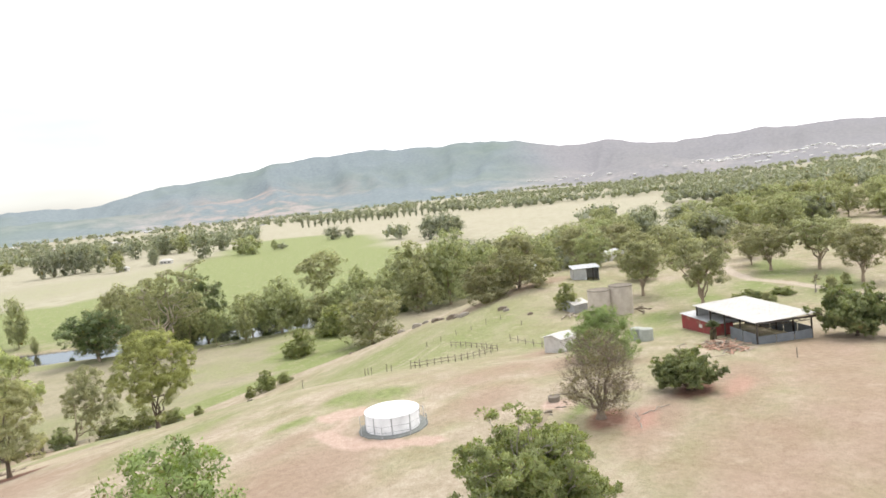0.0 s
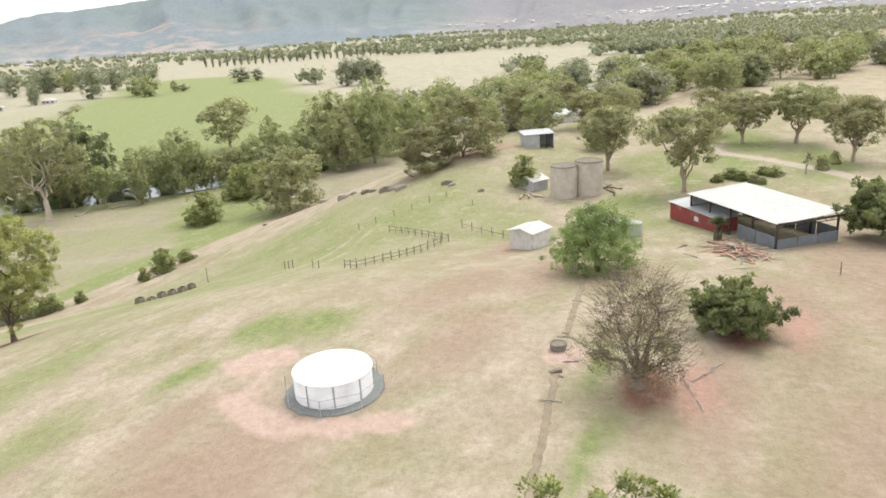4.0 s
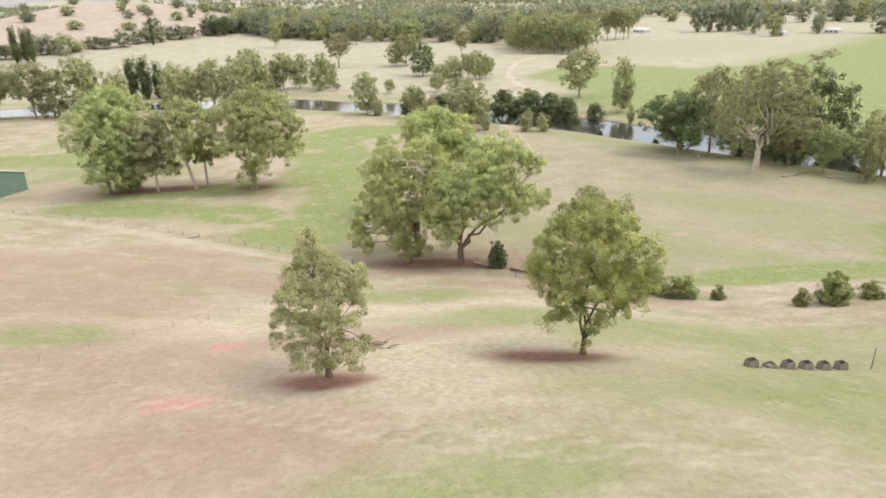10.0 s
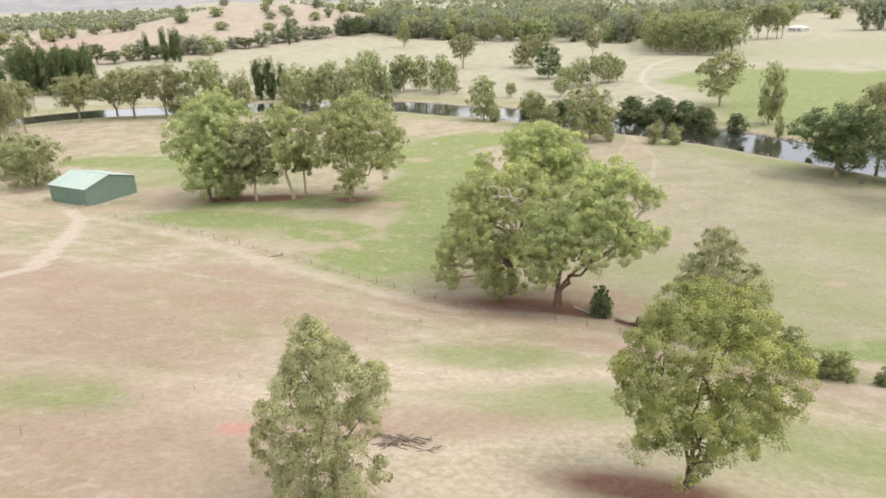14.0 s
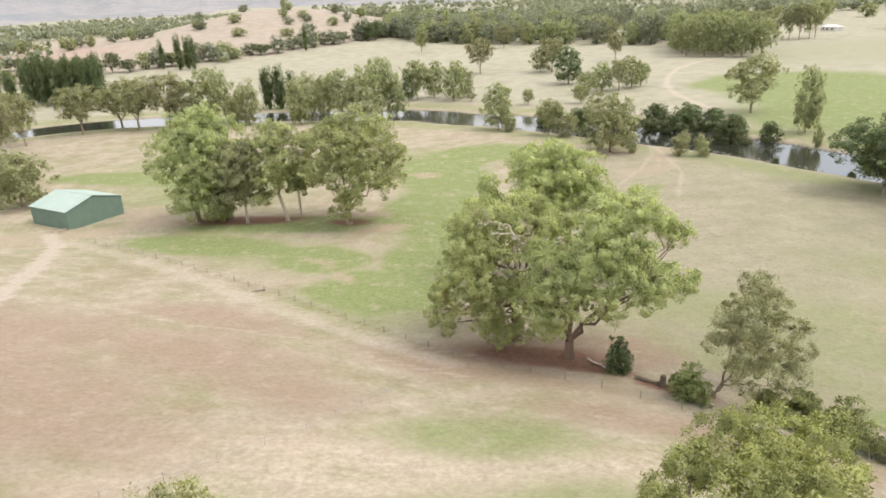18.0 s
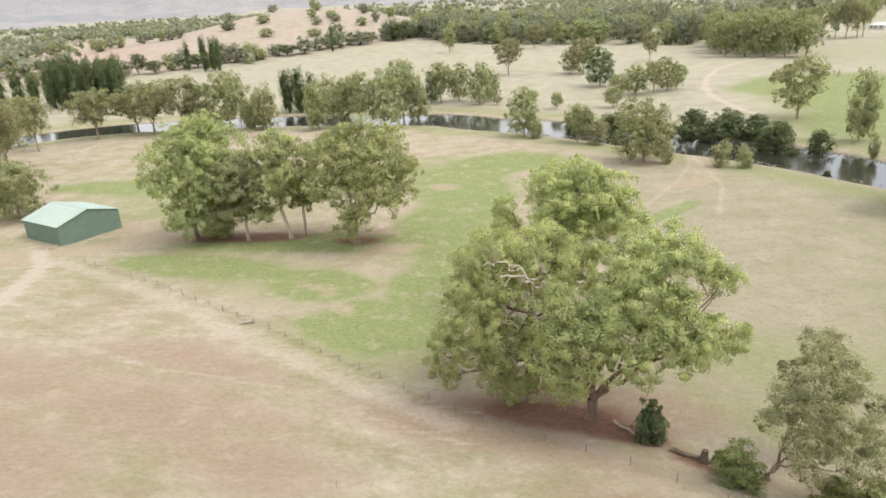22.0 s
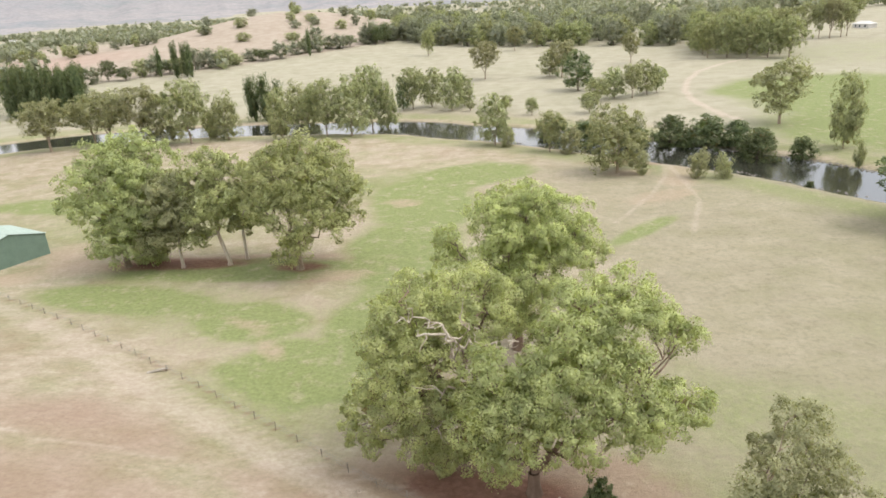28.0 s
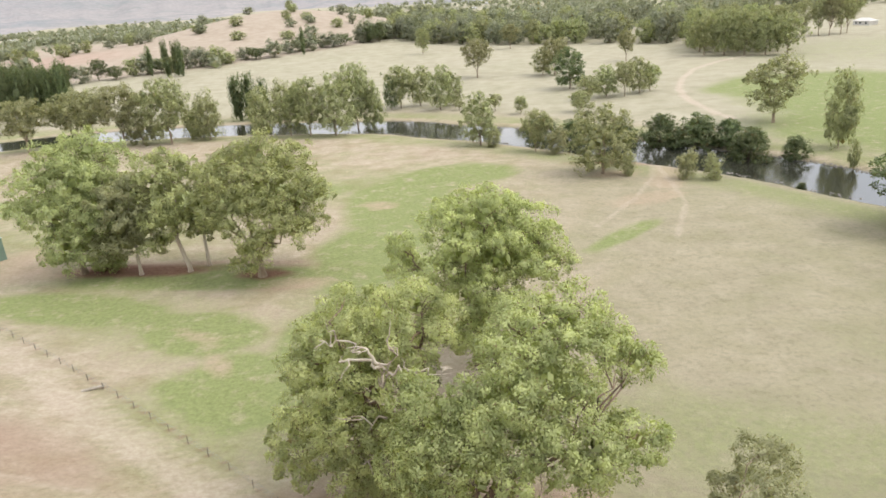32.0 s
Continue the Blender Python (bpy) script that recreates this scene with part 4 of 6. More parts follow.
round_tree("great_f", F_LOBES, [1, 2, 3, 4, 5, 6, 7, 8, 10, 11, 14, 16, 17, 18, 21, 24], 23.5, 0.74, 150, 0.225, 103, BARK_RED, LEAF_GUM, trunk=0.025, forks=6, fork_at=0.11, droop=0.7)
plant("great_f", 15.5, 99.9, name="river_red_gum", label="huge spreading river red gum with pale twisted limbs", group="great gums at the slope's foot")
R_LOBES = [(2, -0.3, 19.9, 2.2), (-0.5, -2.5, 20.2, 1.9), (-4, -3.4, 19.9, 1.8), (3.5, -2, 17.6, 1.8), (0.8, -3.8, 18.1, 2), (-6.3, -4.1, 18.4, 1.8), (-3.2, -4.9, 17.6, 2), (-7.7, -4.7, 16, 2.1), (-4.3, -5.8, 14.9, 2.2), (-1.4, -6.2, 14.6, 1.5), (-7.3, -5.7, 13.2, 2), (-4.3, -6.5, 11.7, 2), (-9.2, -4.9, 9.7, 2.1), (-6.4, -6.1, 9.1, 1.8), (-11.1, -2.9, 5.8, 1.6), (-9.3, -3.2, 4.1, 1.4), (3, -4.1, 15.2, 1.7), (-0.6, -6.5, 11.7, 1.5), (-4.1, -5.6, 5.4, 1.9), (-1.2, -4.9, 4.2, 2.1), (-2.7, -4.1, 3.2, 1.9), (-3.8, -6.1, 7.7, 2), (0.3, -2.6, 2.6, 1.5), (-0.3, -6, 10.1, 2.2), (-4.3, -6.3, 11.3, 2.1), (-4, 0, 13, 3), (-1, 0, 16, 2.6), (-6, 0, 9, 2.6)]
round_tree("great_b", R_LOBES, [3, 4, 5, 6, 7, 8, 9, 10, 11, 12, 13, 14, 15, 16, 17, 18, 19], 23.0, 0.74, 150, 0.225, 104, BARK_RED, LEAF_GUM, trunk=0.030, forks=5, fork_at=0.18, droop=0.7, bare=0.06)
plant("great_b", 8.8, 106.6, name="river_red_gum", label="tall river red gum with dead pale branches showing", group="great gums at the slope's foot")
C_LOBES = [(-2.5, -3, 20.1, 2.9), (1.6, -2.4, 20.8, 3.1), (5.6, -1.1, 19.9, 3), (8.6, 0.2, 16.4, 2.6), (-1.2, -4.8, 17.2, 3.1), (3.1, -4.4, 16.5, 3.4), (6.7, -3.6, 14.6, 2.7), (-3.9, -5.2, 16, 2.1), (-8.9, 0.1, 16.3, 1.8), (-8.8, -1.7, 14, 1.9), (1.9, -6, 12.5, 2.5), (1.9, -6.2, 10.1, 1.9), (10.1, 0.7, 13.5, 1.8), (4.6, -5.6, 11.6, 1.7), (-1.0, -5.4, 12.4, 2.2), (0.4, -5.2, 8.6, 2.2), (0.3, -6.2, 10.6, 2.2), (-0.4, -6.0, 7.0, 2.0), (-1.6, -4.6, 6.2, 1.9), (2.6, -4.8, 5.8, 1.9), (1, 0, 15, 3.4), (5, 0, 14, 3), (-2, 0, 12, 2.8), (2, -1, 8, 2.4)]
round_tree("great_c", C_LOBES, [0, 1, 4, 5, 6, 7, 9, 10, 11, 13], 25.0, 0.86, 135, 0.27, 105, BARK_RED, LEAF_GUM, trunk=0.026, forks=5, droop=0.6)
plant("great_c", 14.6, 131.0, name="river_red_gum", label="dense dark river red gum standing behind two others", group="great gums at the slope's foot")

great_b = bpy.data.objects["river_red_gum.001"]
gd = np.random.default_rng(171)
for root, tip, r in (((0.4, -4.6, 12.6), (0.0, -7.9, 18.3), 0.20), ((0.0, -7.9, 18.2), (-3.2, -8.4, 18.9), 0.17), ((-0.2, -7.9, 18.4), (-1.8, -8.6, 20.3), 0.15), ((0.1, -7.8, 17.6), (1.2, -8.4, 20.2), 0.12), ((0.2, -7.4, 17.0), (3.0, -8.4, 18.0), 0.14), ((2.8, -8.0, 17.6), (5.6, -8.6, 18.3), 0.10), ((0.3, -6.6, 13.4), (2.2, -8.2, 14.6), 0.15), ((-0.4, -6.4, 12.4), (-2.6, -8.0, 13.4), 0.13), ((-0.5, -6.0, 9.6), (-2.4, -8.0, 9.0), 0.12), ((0.6, -6.2, 8.2), (0.9, -8.2, 9.6), 0.11), ((-1.8, -7.0, 19.0), (-4.6, -8.0, 20.6), 0.10)):
    tip = np.array(tip)
    way = bend(root, tip, gd, 0.05, 0.10, 8)
    wood = [tube(way, np.linspace(r, r * 0.4, 8), 6)]
    for q in (4, 5, 6):
        wood.append(tube(bend(way[q], way[q] + gd.normal(0, 0.7, 3) + (tip - way[0]) * 0.22, gd, 0.0, 0.1, 4), np.linspace(0.07, 0.02, 4), 4))
    me = raw_mesh("dead_limb", *join(wood))
    me.materials.append(BARK_WHITE)
    o = new("dead_limb", me)
    o.parent = great_b
    tagged(o, "bare bleached limb")

# the grove on the flat
GROVE = "gum grove"
G_RIGHT = [(3.2, -0.4, 21.9, 3.5), (-0.8, -3, 20.6, 3.5), (6.8, 3.5, 19.8, 3.6), (-3.1, -4.2, 18.2, 3.3), (3.5, -3.9, 17.4, 4.1), (9.2, 0.6, 16.1, 3.1), (-5.5, -2.2, 19.7, 2.4), (11, 2.9, 14.1, 2.5), (-0.8, -5.8, 14.5, 3.4), (5.4, -4.7, 12, 3.7), (10.1, 0.7, 10, 2.5), (1.9, -5.8, 8.4, 3.3), (8, -3.3, 9, 2.4), (-2, -6.4, 12.1, 2.6), (-0.5, -5.3, 5.2, 2.4), (-5.3, -5.6, 13.6, 1.8)]
round_tree("grove_r", G_RIGHT, [1, 3, 4, 6, 8, 9, 11, 12, 13, 14, 15], 25.0, 1.05, 100, 0.36, 114, BARK, LEAF_GROVE, trunk=0.024, forks=5)
plant("grove_r", -25.5, 163.2, label="tall dense gum tree in a grove on the river flat", group=GROVE)
G_LEFT = [(2.8, 4.7, 22.4, 4), (0.4, -1.9, 21.5, 3.6), (7, 5.7, 20.2, 3.7), (-1.6, -4.5, 18.3, 3.9), (3.4, -2.4, 18, 4.6), (6.8, 1.3, 16.1, 3.9), (-3.1, -6, 14.5, 3.2), (1.3, -5.2, 13.2, 4.3), (5.7, -2.5, 11.1, 4.3), (1.4, -5, 7.8, 4.1), (3.3, -2.7, 3.9, 3.5), (6.7, 1.9, 6.1, 3.5), (-0.5, -5.3, 4.9, 2.2), (4.6, 1.7, 1.1, 2.5)]
round_tree("grove_l", G_LEFT, [1, 3, 4, 6, 7, 8, 9, 10, 12], 25.5, 1.05, 100, 0.36, 111, BARK, LEAF_GROVE, trunk=0.022, forks=5)
plant("grove_l", -61.1, 166.2, label="tall spreading gum tree in a grove on the river flat", group=GROVE)
G_PALE = [(0.7, 1.5, 16, 3.1), (-1.7, -1.4, 14.4, 3.3), (2.2, 1.1, 12.7, 3.1), (-1.3, -2, 10.1, 3.3), (2.4, 0.2, 8.1, 2.6), (-3.3, -2.2, 5.9, 2.7)]
round_tree("grove_p", G_PALE, [3, 5], 18.0, 0.95, 110, 0.40, 112, BARK_WHITE, LEAF_SOFT, trunk=0.018, forks=4, fork_at=0.2)
plant("grove_p", -49.2, 165.0, label="pale olive gum with a thin white trunk in a grove", group=GROVE)
G_LEAN = [(-1.9, 1, 19.3, 3.3), (0.9, 2.7, 17.8, 2.9), (-2.7, -1.3, 16.3, 3.3), (0.2, -0.5, 13.7, 3.3), (1.8, 2.4, 10.4, 2.6), (-2.7, -2.2, 10.7, 3.1), (-5.2, -1.9, 5.4, 1.9)]
round_tree("grove_m", G_LEAN, [5, 6], 21.5, 1.0, 110, 0.40, 113, BARK_WHITE, LEAF_GROVE, trunk=0.018, forks=3, fork_at=0.3, lean=-0.2)
plant("grove_m", -40.3, 166.2, label="slender leaning gum with a white trunk in a grove", group=GROVE)
G_SLIM = [(2.1, 1.1, 16.5, 2.6), (1.7, -0.9, 13.2, 2.6), (3.2, 0.3, 8.5, 1.9), (0.1, -1.6, 7.1, 1.9)]
round_tree("grove_n", G_SLIM, [3], 19.0, 0.95, 110, 0.40, 116, BARK_WHITE, LEAF_GROVE, trunk=0.017, forks=3, fork_at=0.3)
plant("grove_n", -37.9, 169.2, label="slender gum with a white trunk in a grove", group=GROVE)

# gums along the near bank, round the white-trunked one
tree_meshes("white_gum", *dress(deep_lobes([(-8.5, 13.5, 2.4), (-10.5, 16.5, 2.2), (-6.0, 17.5, 2.8), (-7.5, 21.5, 2.5), (-2.5, 15.0, 2.6), (-2.0, 20.5, 3.0), (-4.0, 25.0, 2.4), (1.5, 24.5, 2.8), (2.5, 18.5, 3.0), (6.5, 21.5, 2.9), (7.0, 16.0, 2.8), (10.5, 18.5, 2.5), (11.5, 14.0, 2.2), (6.5, 26.0, 2.4), (10.0, 29.0, 1.8), (9.5, 24.5, 2.2), (0.0, 28.0, 1.4), (3.2, 28.6, 1.2), (13.0, 31.0, 1.2), (3.0, 13.5, 2.0), (-9.5, 10.5, 1.8)], np.random.default_rng(122), 1.5, 0.92), 30, 0.85, 2.0, 90, 0.32, 122, trunk=0.025, forks=7, droop=0.6, fork_at=0.2, bare=0.12, heart=0.3), BARK_WHITE, LEAF_MID)
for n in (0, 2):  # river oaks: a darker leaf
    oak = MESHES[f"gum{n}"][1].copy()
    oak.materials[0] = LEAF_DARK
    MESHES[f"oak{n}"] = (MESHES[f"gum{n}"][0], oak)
plant("white_gum", 105, 151, turn=-32, label="tall white-trunked gum with an open crown on the river bank", group="river bank trees")
spin = random.Random(5)


def stand(key, spots, name, label, group, category="tree", sink=0.3):
    """Several trees of one kind: x, y, height, width each."""
    for x, y, h, w in spots:
        plant(key if isinstance(key, str) else spin.choice(key), x, y, h, w, spin.uniform(0, 360), name, label, category, group, sink)


for n in range(3):
    tree_meshes(f"yard{n}", *grow("spread", 1, 1, 0.34, 26, 84, 0.022, 131 + n, 0.026, 8, 0.125, 0.5, 0.15, 0.052, 1.9, 0.06, 0.3), BARK, LEAF_BRONZE if n else LEAF_SOFT)
tree_meshes("crest", *grow("dome", 1, 1, 0.06, 26, 84, 0.022, 137, 0.024, 7, 0.125, 0.4, 0.08, 0.052, 2.2, 0.04, 0.4), BARK, LEAF_BRONZE)
tree_meshes("pale_bank", *grow("dome", 1, 1, 0.04, 18, 60, 0.028, 139, 0.02, 5, 0.17, 0.2, 0.1, 0.065, 2.0, 0.04, 0.5), BARK, LEAF_PALE)
FARS = ["far0", "far1", "far2"]
BANK = "river bank trees"
stand(["gum0", "gum2"], [(136, 143, 17, 15), (149, 136, 17, 16), (160, 119, 15, 16), (100, 183, 18, 17), (122, 147, 13, 10)], "gum_tree", "green gum in the belt along the river bank", BANK)
stand(["pale_bank", "shrub0"], [(135, 103, 10, 15), (142, 110, 9, 12)], "tree", "low bright green tree by the river bend", BANK)
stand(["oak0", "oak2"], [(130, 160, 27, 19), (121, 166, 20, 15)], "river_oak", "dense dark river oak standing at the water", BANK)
stand("gum1", [(107, 178, 25, 19)], "gum_tree", "tall olive gum behind a low dark one", BANK)
stand(["gum0", "gum2"], [(142, 134, 21, 17), (110, 170, 15, 14), (118, 156, 14, 12), (155, 126, 13, 15), (185, 100, 27, 26), (191, 88, 30, 26), (172, 108, 18, 16), (205, 96, 24, 24), (176, 92, 20, 18), (217, 84, 22, 22), (168, 118, 19, 18)], "gum_tree", "dark green gum tree on the river bank", BANK)
stand("gum0", [(121, 78, 17, 22)], "gum_tree", "broad round green tree at the hill's foot", BANK)
stand("shrub0", [(107.5, 95.6, 8.0, 10.5)], "tree", "low round tree on a green flat", BANK)
stand("young0", [(125.8, 136, 13.5, 7), (164, 121, 14, 8), (150, 131, 13, 8)], "gum_tree", "slender young gum on the river bank", BANK)
stand(["gum0", "gum2"], [(10, 272, 16.6, 13.3), (43, 229, 18.1, 20), (27, 259, 12.6, 9)], "gum_tree", "round green gum by the water", BANK)
stand("young1", [(33, 255.5, 8.0, 7.5), (62, 221, 7.6, 5.1), (68, 220, 6.6, 5.1), (14, 268, 6, 5), (49, 226, 6, 4)], "gum_sapling", "pale green sapling by the water", BANK)
stand(["willow0", "willow1"], [(30, 281, 8.5, 13), (41, 273, 9, 14), (54, 270, 8, 12), (64, 262, 10.2, 13), (73, 257, 10.0, 13), (81, 254, 8, 11), (87, 250, 6, 9), (83, 241, 10.1, 14), (94, 238, 6.5, 8), (136, 182, 7, 16), (146, 170, 7, 14), (159, 156, 6, 13)], "willow", "dark dense willow overhanging the far bank", BANK)
stand("gum1", [(102, 278, 20, 23)], "gum_tree", "open-crowned gum at the edge of the green field", BANK)
stand("young0", [(107, 244, 20, 10), (228, 160, 13, 6.5), (103, 226, 7.5, 3.4)], "gum_tree", "leaning narrow gum above the bank", BANK)
stand("gum1", [(213, 171, 22, 30)], "gum_tree", "wide open-crowned gum at the edge of the green field", BANK)
stand(["gum0", "gum2"], [(149, 215, 19, 27)], "gum_tree", "broad dark gum on the river bank", BANK)
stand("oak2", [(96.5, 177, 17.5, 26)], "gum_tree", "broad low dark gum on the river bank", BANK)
stand("shrub1", [(85.2, 211, 1.8, 2.4), (98, 195, 1.6, 2.2), (113, 172, 2.4, 4), (120, 158, 2, 3.4), (132, 148, 2, 4), (140, 140, 1.8, 3), (170, 112, 3, 5), (180, 105, 4, 6)], "bush", "small dark bush on the river bank", "bank bushes", "bush", 0.1)

# trees across the river, from west to east
stand(["poplar0", "poplar1"], [(-243 + 4.6 * n, 390 - 1.2 * n + 5 * (n % 2), 23 + 2.5 * ((n * 7) % 4) / 2, 6.6) for n in range(11)] + [(-246 + 4.8 * n, 400 - n, 24, 6.6) for n in range(10)] + [(-250, 398, 21, 8), (-262, 402, 20, 8), (-276, 408, 20, 9), (-290, 410, 20, 9), (-304, 412, 19, 9), (-318, 416, 18, 9), (-334, 420, 18, 9), (-352, 424, 19, 10)], "poplar", "dark columnar poplar in a close row", "poplars by the river")
stand(["crest", "gum3"], [(-161, 295, 19.3, 24), (-126, 301, 22, 22), (-141, 303, 21, 24), (-153, 312, 18.6, 22), (-118, 300, 19, 15), (-152, 228, 24, 20), (-164, 246, 20, 19), (-171, 272, 20, 16), (-186, 282, 19, 18), (-205, 290, 18, 18), (-222, 305, 19, 20)], "gum_tree", "spreading bronze-grey gum on the river bank", BANK)
stand(["gum0", "gum2"], [(-106, 298, 24, 17), (-54, 302, 21, 14), (-44, 300, 22, 19), (-39, 316, 26, 16), (-62, 304, 15, 11), (-33, 318, 19, 12)], "gum_tree", "tall grey-green gum on the near bank", BANK)
stand(["young0", "young1"], [(-93, 303, 18.3, 11), (-100, 309, 14, 9), (-107, 320, 12.3, 9), (-70, 298, 18.5, 12), (-77, 344, 16, 12), (-71, 346, 14, 9)], "gum_tree", "slender pale gum by the water", BANK)
stand("poplar1", [(-97, 345, 20.4, 6.5), (-91, 344, 21, 7), (-86, 346, 18, 5)], "poplar", "dark narrow tree on the far bank", BANK)
stand(["gum0", "gum2", "gum3"], [(-27, 352, 18, 14), (-19, 355, 17, 12), (-9, 342, 18, 13), (-4, 350, 14, 10), (3, 437, 20, 20), (-45, 600, 19.5, 12), (22, 604, 18.2, 16), (40, 623, 19.7, 14), (44, 426, 18.6, 19), (38, 432, 14, 13), (52, 342, 10.2, 10), (60, 349, 13, 12), (67, 346, 14, 12), (74, 352, 14.7, 12), (79, 356, 11, 9), (88, 474, 16.9, 11.5), (14, 330, 7, 7), (24, 322, 7, 6), (46, 318, 8, 9), (-1, 338, 4, 5)], "gum_tree", "round green gum in the dry paddock", "paddock gums")
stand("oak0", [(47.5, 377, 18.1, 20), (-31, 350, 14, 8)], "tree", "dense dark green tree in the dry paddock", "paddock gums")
lit_belt = [(133 + 9.5 * (n % 5) + 3 * (n // 5), 478 - 5.5 * (n % 5) + 22 * (n // 5), 22 + 2.2 * ((n * 3) % 4) / 2, 17 + 2 * (n % 3)) for n in range(20)]
stand(["gum0", "gum2"], lit_belt, "gum_tree", "tall leafy gum in a lit clump beside a field", "tree belt")
wr = random.Random(41)
belt = []
for row_n, back in enumerate((0, 20, 42, 66, 94, 128, 170, 220)):
    for n in range(17):
        u = (n + wr.uniform(-0.3, 0.3)) / 16
        wx_, wy_ = -92 + 250 * u - 25 * math.sin(3.1416 * u), 765 - 215 * u - 10 * math.sin(6.28 * u)
        if row_n == 0 and wr.random() < 0.12:
            continue
        belt.append((wx_ + back * (0.05 + 0.3 * u), wy_ + back, wr.uniform(17, 24), wr.uniform(17, 23)))
stand(FARS, belt, "woodland_gum", "dense green gum in a tree belt", "tree belt")
stand(["yard0", "gum1"], [(221, 567, 23.2, 20), (229, 560, 25, 13.6), (234, 555, 24.3, 15.3), (243, 559, 25.5, 16.4), (250, 566, 22, 14), ], "gum_tree", "tall gum with a bare trunk beside a field", "tree belt")
stand(FARS, [(337, 610, 27, 17), (349, 612, 28, 18), (358, 608, 26, 17), (370, 610, 28, 18), (378, 605, 27, 17), (369, 570, 27, 17), (365, 537, 20, 14), (413, 547, 17, 11), (389, 618, 29, 19), (439, 659, 25, 20), (426, 624, 23, 16), (503, 694, 24, 22), (424, 560, 19, 10), (544, 690, 27, 30), (553, 669, 25, 29), (461, 530, 28, 27), (552, 597, 23, 24), (482, 496, 17.7, 18), (471, 469, 20, 23), (511, 476, 12, 8), (515, 469, 7, 13), (613, 475, 15, 26), (629, 463, 12.6, 14), (514, 284, 22.7, 21), (522, 273, 24, 23), (532, 266, 21.4, 21), (394, 778, 14.4, 22), (556, 711, 26, 37), (320, 760, 22, 24), (345, 770, 20, 22), (300, 800, 22, 26), (270, 830, 22, 26), (250, 800, 20, 24)], "gum_tree", "broad gum on the edge of the fields", "field gums")
cr = random.Random(43)
creek = []
for n in range(30):
    u = n / 29
    creek.append((-330 + 236 * u + cr.uniform(-3, 3), 500 + 45 * math.sin(u * 2.2) + 215 * u * u + cr.uniform(-8, 8), cr.uniform(9, 16), cr.uniform(13, 20)))
for n in range(16):
    u = n / 15
    creek.append((-110 + 40 * u + cr.uniform(-12, 12), 715 + 70 * u + cr.uniform(-10, 14), cr.uniform(15, 21), cr.uniform(14, 19)))
for n in range(9):
    creek.append((-345 - 13 * n, 470 + 8 * n + cr.uniform(-6, 6), cr.uniform(11, 16), 18))
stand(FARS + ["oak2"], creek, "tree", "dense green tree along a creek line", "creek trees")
stand("poplar0", [(-222, 541, 24, 8), (-217, 545, 22, 7), (-211, 540, 23, 7), (-240, 552, 20, 6), (-150, 640, 21, 5)], "poplar", "dark narrow poplar along a creek line", "creek trees")

hr2 = random.Random(77)
knoll = [(-300, 780), (-290, 775), (-262, 800), (-232, 720), (-205, 790), (-215, 830), (-196, 850), (-190, 820), (-178, 745), (-186, 735), (-160, 820), (-150, 850), (-180, 900), (-230, 900), (-250, 940), (-300, 950), (-140, 900), (-330, 880), (-385, 690), (-395, 700), (-410, 705), (-372, 712), (-350, 735), (-425, 690), (-362, 720), (-440, 680), (-455, 690), (-345, 745), (-402, 720), (-336, 760), (-470, 672), (-490, 660)]
knoll = [(x + hr2.uniform(-6, 6), y + hr2.uniform(-10, 10), hr2.uniform(8, 13), hr2.uniform(11, 17)) for x, y in knoll]
stand(FARS, knoll, "gum_tree", "scattered grey gum on a bare dry hill", "hill gums")

# slope and farmyard trees
stand(["yard0", "yard1", "yard2"], [(76.1, -26.5, 12.7, 13.4), (91.4, -12.6, 11.4, 14.6), (118, -34.8, 10.3, 13.4), (117, -44.4, 11.2, 14), (98.4, -51.6, 10.9, 12)], "gum_tree", "olive-green gum with open limbs in the farmyard", "farmyard trees")
stand("crest", [(95.5, 16.4, 12.8, 15.6), (88, 21.3, 9.6, 12.4)], "gum_tree", "spreading bronze-green tree on the crest", "farmyard trees")
stand("shrub0", [(77.4, -1.2, 5.0, 5.4)], "bush", "clipped round green bush in the yard", "farmyard shrubs", "bush", 0.1)
stand(["gum0", "yard1", "yard2", "gum1"], [(128, 9, 10, 13), (136, 0, 9, 12), (122, 20, 10, 11), (150, -6, 10, 14), (142, -28, 9, 11), (128, -30, 7, 8), (165, 12, 12, 16), (150, 20, 13, 14), (110, -8, 6, 8)], "gum_tree", "olive-green gum behind the farm sheds", "farmyard trees")
row = [(265 + 21 * n + 6 * math.sin(n * 3.1), 58 - 15 * n + 9 * math.sin(n * 1.9), 15 + 4 * abs(math.sin(n * 1.3)), 22 + 4 * abs(math.cos(n))) for n in range(14)]
row += [(300 + 24 * n + 8 * math.sin(n * 1.3), 20 - 17 * n + 12 * math.sin(n * 2.2), 16 + 4 * abs(math.sin(n * 0.7)), 25) for n in range(13)]
row += [(285 + 26 * n, 120 - 12 * n + 10 * math.sin(n * 2.9), 18 + 4 * abs(math.sin(n * 1.1)), 25) for n in range(13)]
row += [(420 + 25 * n, 96 - 13 * n + 14 * math.sin(n * 1.6), 17 + 4 * abs(math.sin(n * 1.9)), 26) for n in range(12)]
row += [(262 + 22 * n, 92 - 15 * n + 8 * math.sin(n * 2.7), 17 + 4 * abs(math.sin(n * 2.3)), 23) for n in range(15)]
row += [(232 + 17 * n, 130 - 9 * n + 6 * math.sin(n * 2.1), 17 + 6 * abs(math.sin(n * 1.7)), 20) for n in range(9)]
row += [(240 + 18 * n, 108 - 9 * n + 6 * math.sin(n * 1.1), 15 + 5 * abs(math.sin(n * 2.9)), 20) for n in range(8)]
